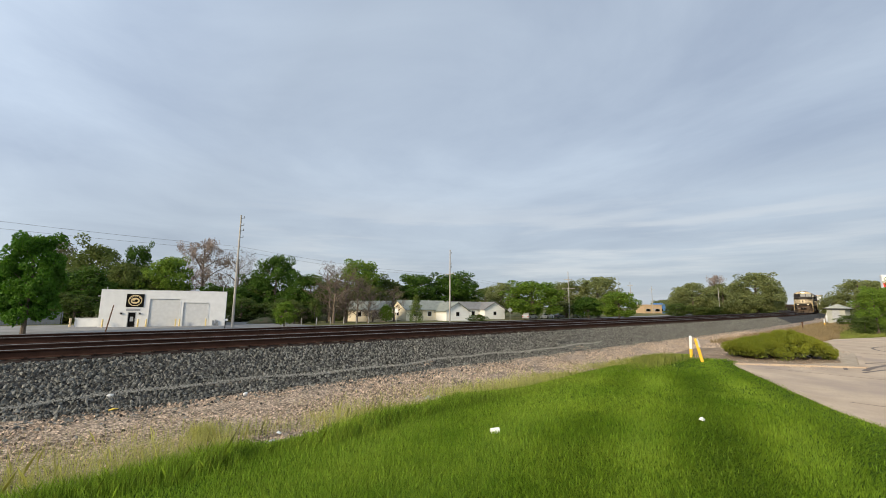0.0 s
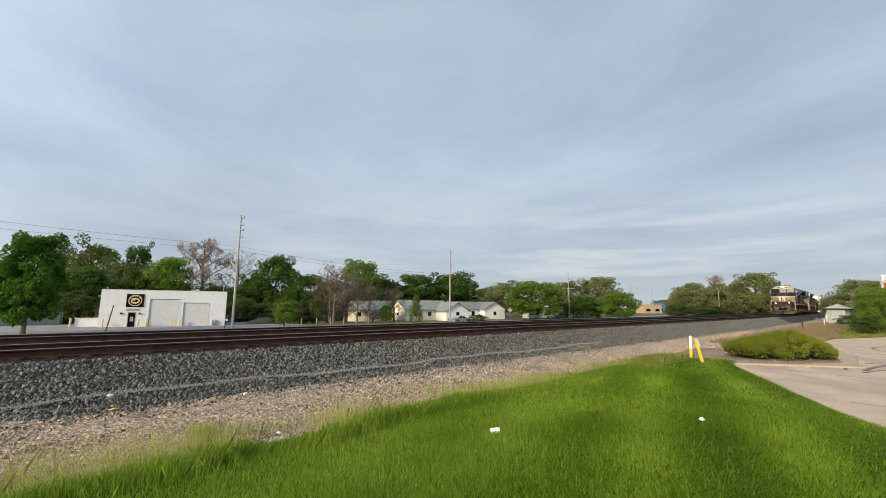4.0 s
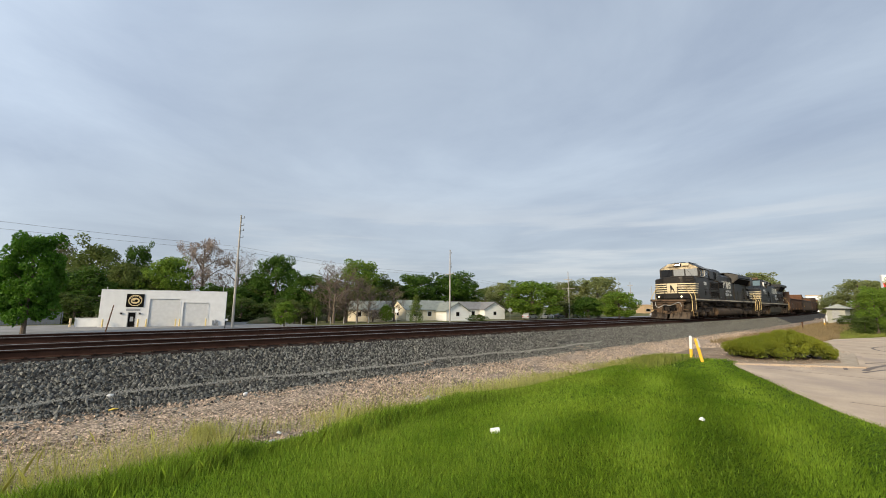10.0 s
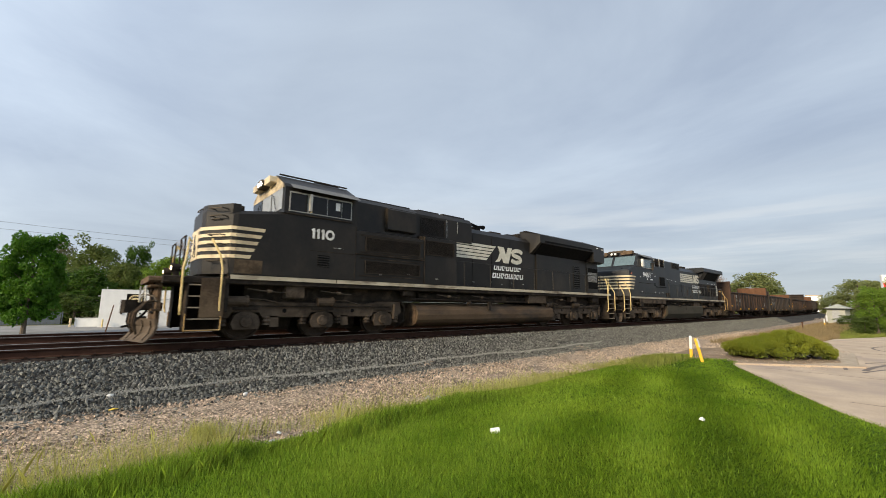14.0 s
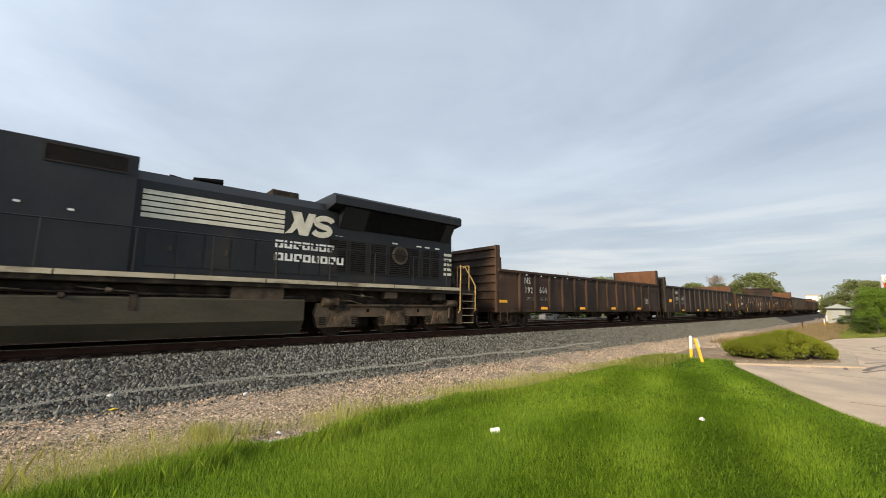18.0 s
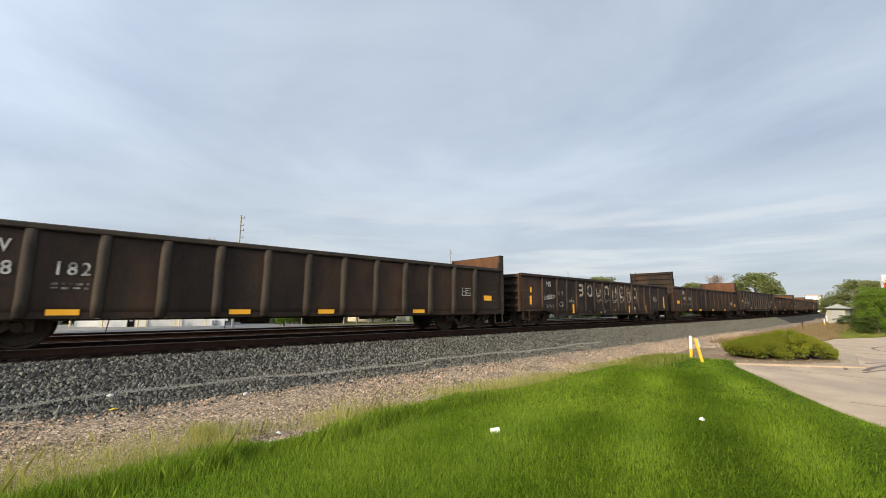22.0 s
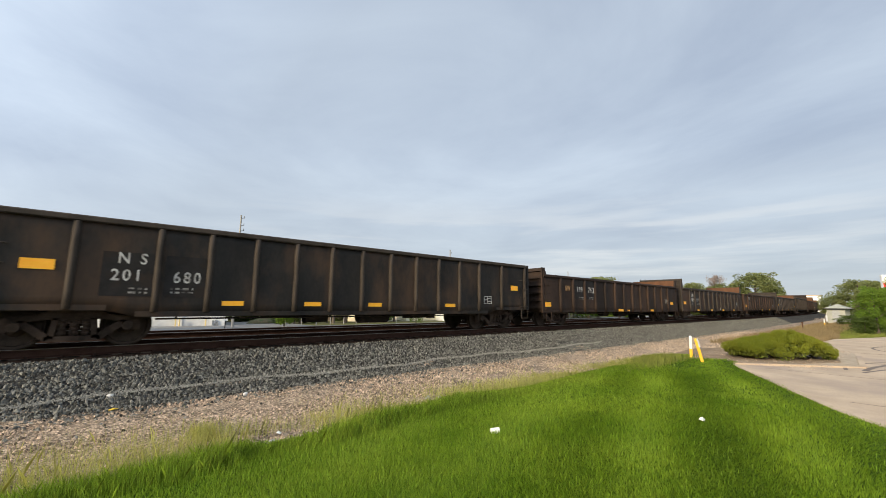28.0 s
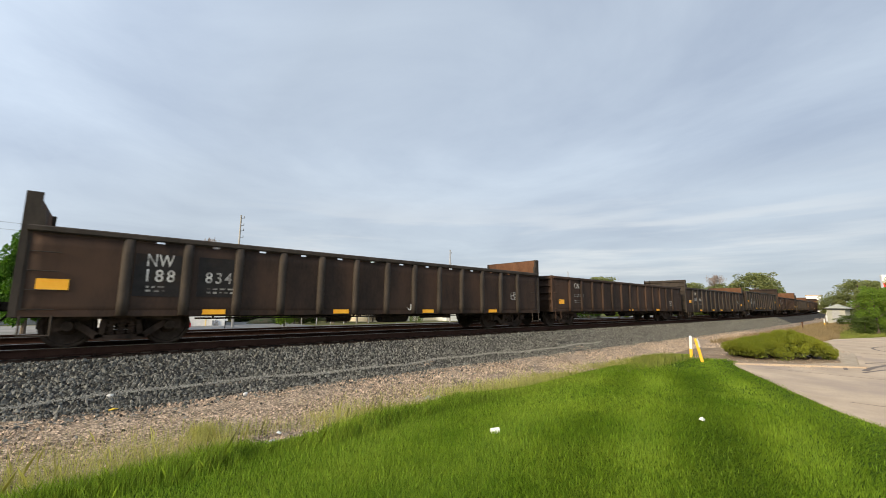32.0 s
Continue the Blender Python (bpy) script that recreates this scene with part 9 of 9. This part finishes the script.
marker_post(17.2, 5.55, (2, -2), True, "white and yellow utility marker post")
marker_post(15.95, 4.80, (-8.6, -10), False, "leaning yellow utility marker post")
marker_post(62.0, 6.3, (0, 1), True, "white marker post by the shed")


def shed():
    e = thing("shed", "small cream shed with a pale hip roof", "shed", at=Matrix.Translation((73.5, 6.0, ground_z(73.5, 6.0))) @ pose(0, 0, 0, 0, 0, -10) @ Matrix.Diagonal((0.8, 0.8, 1.0, 1)))
    part("wall", M().box(-1.2, 1.2, -1.1, 1.1, 0, 2.0), mat("pale green grey wall", (0.28, 0.29, 0.25), (0.36, 0.37, 0.32), rough=0.8, scale=1.5, bump=0.1), e)
    o = 0.35
    r = M()
    r.v = [(-1.2 - o, -1.1 - o, 1.95), (1.2 + o, -1.1 - o, 1.95), (1.2 + o, 1.1 + o, 1.95), (-1.2 - o, 1.1 + o, 1.95), (-0.3, 0, 2.55), (0.3, 0, 2.55)]
    r.f = [(0, 1, 5, 4), (1, 2, 5), (2, 3, 4, 5), (3, 0, 4), (3, 2, 1, 0)]
    part("roof", r, mat("pale grey green roof", (0.27, 0.28, 0.24), (0.35, 0.36, 0.31), rough=0.8, scale=2, fine=20, bump=0.15), e)
    part("eave_board", M().box(-1.56, 1.56, -1.47, -1.43, 1.86, 1.97).box(-1.57, -1.53, -1.43, 1.43, 1.86, 1.97), DARK, e)
    part("door", M().box(-1.24, -1.2, -0.45, 0.45, 0.0, 1.85), GREY, e)


shed()
sg = thing("pole_sign", "white and red sign on a tall pole", "sign", at=Matrix.Translation((68.5, 0.9, ground_z(68.5, 0.9))) @ pose(0, 0, 0, 0, 0, -62))
part("pole", M().tube((0.5, 0, -0.2), (0.5, 0, 6.4), 0.12, k=10), GREY, sg)
part("board", M().box(-0.9, 1.9, -0.18, 0.18, 3.7, 5.9, 0.05), WALLW, sg, "white sign box")
part("red_band", M().box(-0.85, 1.85, -0.19, -0.181, 4.4, 5.0), RED, sg, "red band")
solid("relay_post", M().box(-0.12, 0.12, -0.12, 0.12, -0.1, 1.1, 0.02).tube((0, 0, 1.1), (0, 0, 1.5), 0.03), WHITEP, "white trackside post with a small top box", "post", at=Matrix.Translation((78.0, 7.6, ground_z(78, 7.6))))
solid("steel_post", M().tube((0, 0, -0.2), (0, 0, 0.65), 0.05, k=8).box(-0.08, 0.08, -0.08, 0.08, 0.6, 0.7), RUSTY, "short rusty steel post in the weeds", "post", at=Matrix.Translation((53.0, 7.0, ground_z(53, 7))))

# ---- grass ----
GRASS = leaf_mat("lawn grass blades", (0.124, 0.228, 0.013), (0.240, 0.345, 0.031), 0.43, 0.5)
TALLG = leaf_mat("tall fringe grass blades", (0.145, 0.258, 0.018), (0.285, 0.385, 0.046), 0.48, 0.6)
VERGEG = leaf_mat("yellow green verge grass", (0.17, 0.205, 0.035), (0.26, 0.285, 0.065), 0.4, 0.3)
VERGE = leaf_mat("dull verge weeds", (0.215, 0.160, 0.080), (0.330, 0.250, 0.135), 0.35)
FARWEED = leaf_mat("dull far weeds", (0.060, 0.072, 0.022), (0.120, 0.125, 0.045), 0.35)
STRAW = leaf_mat("straw coloured seed stalks", (0.31, 0.33, 0.085), (0.47, 0.46, 0.16), 0.5, 0.3)


def heights(x, y):
    zs = np.array([ground_z(a, b) for a, b in zip(x, y)])
    return zs + 0.05 * np.clip(y - 4.6, 0, 1) * (y < lawn_edge(x)) * (x < 17.5)


def blades(name, x, y, h, w, material, label, category, seed, bendy=0.35, simple=False, lean=None):
    """Grass as bent two piece blades (simple: one piece), all in one mesh."""
    rng = np.random.default_rng(seed)
    n = len(x)
    z = heights(x, y)
    a = rng.uniform(0, 6.28, n)
    dx, dy = np.cos(a), np.sin(a)
    b = rng.uniform(0.1, 1.0, n) * bendy * h
    if lean is not None:
        ox, oy = dx * b + lean[0] * h, dy * b + lean[1] * h
        b = np.hypot(ox, oy)
        dx, dy = ox / b, oy / b
    c = rng.uniform(0, 6.28, n)
    wx, wy = np.cos(c) * w, np.sin(c) * w
    if simple:
        P = np.stack([np.stack([x - wx, y - wy, z - 0.01], 1), np.stack([x + wx, y + wy, z - 0.01], 1), np.stack([x + dx * b, y + dy * b, z + h], 1)], 1).reshape(-1, 3)
        return tagged(new(name, mesh_from(name, P, (np.arange(n) * 3)[:, None] + np.arange(3)[None], material)), label, category, "", "stuff")
    P = np.stack([np.stack([x - wx, y - wy, z - 0.01], 1), np.stack([x + wx, y + wy, z - 0.01], 1),
                  np.stack([x + dx * b * 0.35 + wx * 0.7, y + dy * b * 0.35 + wy * 0.7, z + h * 0.55], 1), np.stack([x + dx * b, y + dy * b, z + h], 1),
                  np.stack([x + dx * b * 0.35 - wx * 0.7, y + dy * b * 0.35 - wy * 0.7, z + h * 0.55], 1)], 1).reshape(-1, 3)
    F = (np.arange(n) * 5)[:, None] + np.arange(5)[None]
    me = mesh_from(name, P, F, material)
    return tagged(new(name, me), label, category, "", "stuff")


def lawn_grass():
    rng = np.random.default_rng(4)
    # densest on the bank between the gravel and the drive, thinning out behind
    n = 1450000
    r = np.exp(rng.uniform(math.log(1.3), math.log(24.0), n))
    a = np.where(rng.random(n) < 0.72, rng.normal(math.radians(40), math.radians(44), n), rng.uniform(-math.pi, math.pi, n))
    r[:90000] = 1.45 * np.sqrt(rng.random(90000))
    x, y = r * np.cos(a), r * np.sin(a)
    kx = np.interp(y, [p[1] for p in KERB], [p[0] for p in KERB])
    keep = (y < lawn_edge(x) + 0.05 * np.sin(x * 5.3)) & (x < np.where(y < 4.06, kx + 0.04, 17.3 - (y - 4.06) * 0.1)) & (y > -11.2) & (x > -19.8)
    x, y, r = x[keep], y[keep], r[keep]
    h = rng.uniform(0.030, 0.066, len(x)) * (1 + 0.35 * np.sin(x * 0.9 + 1) * np.sin(y * 1.1))
    h *= 1 + 0.7 * np.clip((y - lawn_edge(x) + 0.7) / 0.6, 0, 1)
    h *= np.clip((np.interp(y, [p[1] for p in KERB], [p[0] for p in KERB]) - x) / 5.0, 0.68, 1.0)
    h *= np.where(rng.random(len(x)) < 0.06, 1.5, 1.0)
    w = 0.0015 + 0.00047 * r
    # the mower laid the blades over, lane by lane
    lane = np.cos(2 * math.pi * (0.93 * y - 0.37 * x - 0.1 + 0.10 * np.sin(x * 0.8)) / 1.7)
    across = 0.37 * x - 0.93 * y
    lane = lane * np.clip(0.35 + (across + 1.6) / 2.0, 0.3, 1.0) * (0.75 + 0.4 * np.sin(x * 1.1 + y * 0.7))
    # extra sunward lean, not mowing: shapes the drive side to look shaded
    lane -= 1.15 * np.clip((across + 2.0) / 2.2, 0, 1)
    blades("lawn_grass", x, y, h, w, GRASS, "short bright green lawn grass", "grass", 5, 0.9, True, (0.93 * lane, 0.37 * lane))


lawn_grass()
TUFT = leaf_mat("longer lawn blades", (0.128, 0.240, 0.015), (0.250, 0.365, 0.036), 0.45, 0.5)


def lawn_tufts():
    """Longer single blades that stand out of the mown lawn."""
    rng = np.random.default_rng(14)
    n = 36000
    r = 1.3 + 9.0 * rng.random(n) ** 1.2
    a = np.where(rng.random(n) < 0.8, rng.normal(math.radians(42), math.radians(42), n), rng.uniform(-math.pi, math.pi, n))
    x, y = r * np.cos(a), r * np.sin(a)
    kx = np.interp(y, [p[1] for p in KERB], [p[0] for p in KERB])
    keep = (y < lawn_edge(x) - 0.1) & (x < kx - 0.15) & (y > -9)
    x, y, r = x[keep], y[keep], r[keep]
    blades("lawn_tufts", x, y, rng.uniform(0.045, 0.082, len(x)), 0.0014 + 0.00026 * r, TUFT, "longer bright blades in the lawn", "grass", 15, 0.9)


lawn_tufts()


def fringe():
    rng = np.random.default_rng(6)
    n = 120000
    x = -12 + 30.5 * rng.random(n) ** 1.05
    edge = lawn_edge(x) - 0.20 + 0.05 * np.sin(x * 3.7 + 1)
    y = edge + rng.normal(0, 0.15, n)
    # the uncut strip stands in humps
    tall = np.interp(x, [-1.5, 0.05, 0.9, 1.3, 1.55, 1.8, 2.1, 2.8, 3.3, 4.4, 5.4, 6.0, 6.6, 7.4, 9.0, 12.0, 18.0], [0.21, 0.20, 0.23, 0.23, 0.17, 0.12, 0.11, 0.24, 0.25, 0.21, 0.24, 0.20, 0.13, 0.10, 0.12, 0.13, 0.11])
    h = tall * rng.uniform(0.45, 1.12, n) * np.clip(1.2 - np.abs(y - edge) * 1.2, 0.35, 1.0)
    keep = x < 18.2
    blades("fringe_grass", x[keep], y[keep], h[keep], np.full(keep.sum(), 0.0018) + 0.0002 * x[keep].clip(0), TALLG, "long unmown green grass along the gravel", "grass", 7, 0.6)
    m = 46000
    x = -6 + 22.5 * rng.random(m) ** 1.15
    clump = np.sin(x * 2.1) + np.sin(x * 0.83 + 2)
    y = lawn_edge(x) - 0.05 + rng.exponential(0.66, m) * np.clip(1.35 - 0.05 * x, 0.5, 1.4)
    keep = (clump + 0.9 * np.sin(y * 2.7 + x) > -0.9) & (y < 9.0)
    x, y = x[keep], y[keep]
    blades("straw_grass", x, y, rng.uniform(0.07, 0.36, len(x)) * np.clip(1.35 - 0.42 * (y - 6.0), 0.25, 1.0) * np.clip(1.15 - 0.04 * x.clip(0), 0.5, 1.1), rng.uniform(0.0010, 0.0019, len(x)) + 0.00016 * x.clip(0), STRAW, "straw coloured grass stalks in the gravel", "grass", 9, 0.5)
    # a taller yellow wisp of its own out in the gravel
    q = 700
    x, y = rng.normal(1.36, 0.09, q), rng.normal(7.05, 0.16, q)
    blades("wisp_grass", x, y, rng.uniform(0.10, 0.32, q), np.full(q, 0.0022), STRAW, "yellow green wisp of grass in the gravel", "grass", 29, 0.4)
    # taller clump where the bank ends by the marker posts
    q = 9000
    x = np.clip(rng.normal(14.6, 1.3, q), 11.5, 16.9)
    y = lawn_edge(x) - 0.15 + rng.normal(0, 0.28, q)
    blades("clump_grass", x, y, rng.uniform(0.10, 0.34, q) * np.clip(1.1 - 0.25 * np.abs(x - 14.8), 0.4, 1.0), np.full(q, 0.0045), VERGEG, "pale unmown grass clump by the marker posts", "grass", 19, 0.5)
    # weeds by the shed and beyond the drive
    k = 16000
    x = 27 + 60 * rng.random(k) ** 1.2
    y = 3.6 + rng.uniform(0, 4.2, k) + (x - 27) * 0.01
    blades("verge_grass", x, y, rng.uniform(0.06, 0.32, k), np.full(k, 0.014), VERGE, "dull rough verge weeds beyond the drive", "grass", 10, 0.5)


def far_weeds():
    """Dull weeds on the bank between the far track and the road."""
    rng = np.random.default_rng(33)
    k = 16000
    x, y = rng.uniform(20, 74, k), rng.uniform(46.5, 52.5, k)
    blades("far_weeds", x, y, rng.uniform(0.15, 0.55, k), np.full(k, 0.035), FARWEED, "dull dark weeds before the far road", "grass", 34, 0.5, True)


def drive_verge():
    """Yellow green grass and dry weeds along the far edge of the drive."""
    rng = np.random.default_rng(23)
    k = 26000
    x = 33 + 44 * rng.random(k) ** 1.3
    low = np.interp(x, [33, 36, 44, 48, 80], [3.6, 3.4, 0.5, -3.0, -6.0])
    y = low + (6.6 - low) * rng.random(k) ** 1.5
    dry = y / x > 0.084
    blades("dry_verge_weeds", x[dry], y[dry], rng.uniform(0.10, 0.34, dry.sum()), np.full(dry.sum(), 0.013), VERGE, "dry reddish tan weeds beside the track", "grass", 25, 0.5, True)
    x, y = x[~dry], y[~dry]
    k = len(x)
    blades("drive_verge_grass", x, y, rng.uniform(0.08, 0.22, k), np.full(k, 0.013), VERGEG, "yellow green grass along the far edge of the drive", "grass", 24, 0.5, True)


fringe()
far_weeds()
drive_verge()
PAPER = mat("white paper litter", (0.75, 0.75, 0.73), (0.82, 0.82, 0.80), rough=0.7, scale=20, bump=0.3)

PALEROCK = mat("pale grey limestone", (0.30, 0.30, 0.28), (0.44, 0.44, 0.41), rough=0.9, scale=12, bump=0.4)
YELSCRAP = mat("yellow wrapper film", (0.60, 0.42, 0.04), (0.72, 0.52, 0.07), rough=0.45, scale=15, bump=0.2)


def litter():
    cup = M().tube((-0.06, 0, 0.04), (0.06, 0, 0.045), 0.035, 0.045, 12)
    solid("paper_cup", cup, PAPER, "crushed white paper cup on the lawn", "cup", "litter on the grass", at=Matrix.Translation((4.36, 3.95, ground_z(4.36, 3.95) + 0.005)) @ pose(0, 0, 0, 0, 4, -28))
    for i, (x, y, s) in enumerate(((7.14, 2.22, 0.05), (6.0, 6.0, 0.055), (4.4, 6.55, 0.06), (2.25, 6.45, 0.045), (7.8, 6.2, 0.04), (8.4, 5.7, 0.04))):
        m = M()
        m.v = [(-s, -s * 0.7, 0.0), (s, -s * 0.5, 0.012), (s * 0.8, s * 0.8, 0.03), (-s * 0.6, s * 0.9, 0.008), (0, 0, 0.045), (0, 0, 0.025)]
        m.f = [(0, 1, 4), (1, 2, 4), (2, 3, 4), (3, 0, 4), (1, 0, 5), (2, 1, 5), (3, 2, 5), (0, 3, 5)]
        solid("paper_scrap", m, PAPER, "crumpled white paper scrap in the grass", "litter", "litter on the grass", at=Matrix.Translation((x, y, ground_z(x, y) + 0.025)) @ pose(0, 0, 0, 0, 0, i * 50))
    m = M()
    m.v = [(-0.09, -0.03, 0.0), (0.02, -0.045, 0.03), (0.10, 0.0, 0.01), (0.03, 0.04, 0.04), (-0.07, 0.035, 0.02), (0.0, 0.0, 0.05), (0.0, 0.0, -0.01)]
    m.f = [(i, (i + 1) % 5, 5) for i in range(5)] + [((i + 1) % 5, i, 6) for i in range(5)]
    solid("wrapper", m, YELSCRAP, "crumpled yellow wrapper on the ballast", "litter", "litter on the grass", at=Matrix.Translation((0.35, 9.42, ground_z(0.35, 9.42) + 0.04)) @ Matrix.Diagonal((0.8, 0.8, 0.6, 1)))
    for i, (x, y, k) in enumerate(((2.02, 6.02, 0.9), (5.55, 6.95, 1.2), (5.8, 6.85, 0.8))):
        ring = [[(r * math.cos(a * math.pi / 4) * (1 + 0.15 * math.sin(a * 2.3 + i)), r * math.sin(a * math.pi / 4) * 0.6, z) for a in range(8)] for r, z in ((0.06, -0.03), (0.085, 0.01), (0.07, 0.04), (0.03, 0.055))]
        solid("rock", M().loft(ring), PALEROCK, "pale grey rock at the edge of the lawn", "stone", "rocks by the lawn", at=Matrix.Translation((x, y, ground_z(x, y) + 0.01)) @ pose(0, 0, 0, 0, 0, i * 35) @ Matrix.Diagonal((k, k, k, 1)))
    for i, (x, y) in enumerate(((0.3, 10.0), (2.5, 9.3))):
        solid("pale_stone", M().loft([[(r * math.cos(a * math.pi / 4), r * math.sin(a * math.pi / 4) * 0.7, z) for a in range(8)] for r, z in ((0.04, -0.03), (0.06, 0.01), (0.045, 0.03), (0.015, 0.035))]), WHITEP, "pale stone among the dark ballast", "stone", "pale stones", at=Matrix.Translation((x, y, ground_z(x, y) + 0.05)) @ pose(0, 0, 0, 0, 0, i * 40))


litter()
scatter("dust_stones", 21000, lambda rng: (lambda x: (lambda n: (x, TRACK_Y + n, ground_z(x, TRACK_Y + n) + 0.075))(-2.66 + 0.045 * math.sin(x * 0.8) + 0.03 * math.sin(x * 2.3 + 1) + 0.026 * rng.standard_normal()))(-8 + 27 * rng.random() ** 1.3), (0.005, 0.012), mat("pale limestone chip", (0.19, 0.188, 0.168), (0.285, 0.281, 0.255), rough=0.9, scale=15, bump=0.2, rnd=0.3), "pale line of limestone dust and chips", "gravel", 12)


# ---- what moves ----
def motions():
    for car, s0 in CARS:
        rows = []
        for i in range(33):
            t = float(i)
            s = s0 - travelled(t)
            xa, ya, _ = on_track(s - 6.5)
            xb, yb, _ = on_track(s + 6.5)
            rows.append((t, Matrix.Translation(((xa + xb) / 2, (ya + yb) / 2, 0)) @ Matrix.Rotation(math.atan2(yb - ya, xb - xa), 4, "Z")))
        walk(car, rows)
    for w, r in WHEELS:
        rows = []
        k = 14 * 32
        for i in range(k + 1):
            t = i * 32.0 / k
            rows.append((t, Matrix.Translation((w.location.x if i == 0 else rows[0][1].translation.x, 0, r)) @ Matrix.Rotation(-(travelled(t) - travelled(0.0)) / r, 4, "Y")))
        walk(w, rows)
    for car, x0, t0, v, lane in ((sedan, 9.4, 1.5, 17.6, 0.0), (minivan, 6.5, 13.0, 15.4, 0.0), (red_car, 33.2, 30.0, -13.3, 3.4)):
        rows = []
        for i in range(17):
            t = 2.0 * i
            x = x0 + v * (t - t0)
            y = ROAD_Y + lane + bend(x)
            turn = math.atan2(bend(x + 2) - bend(x - 2), 4.0) + (math.pi if v < 0 else 0.0)
            rows.append((t, Matrix.Translation((x, y, ground_z(x, y) + 0.03)) @ Matrix.Rotation(turn, 4, "Z")))
        walk(car, rows)


motions()
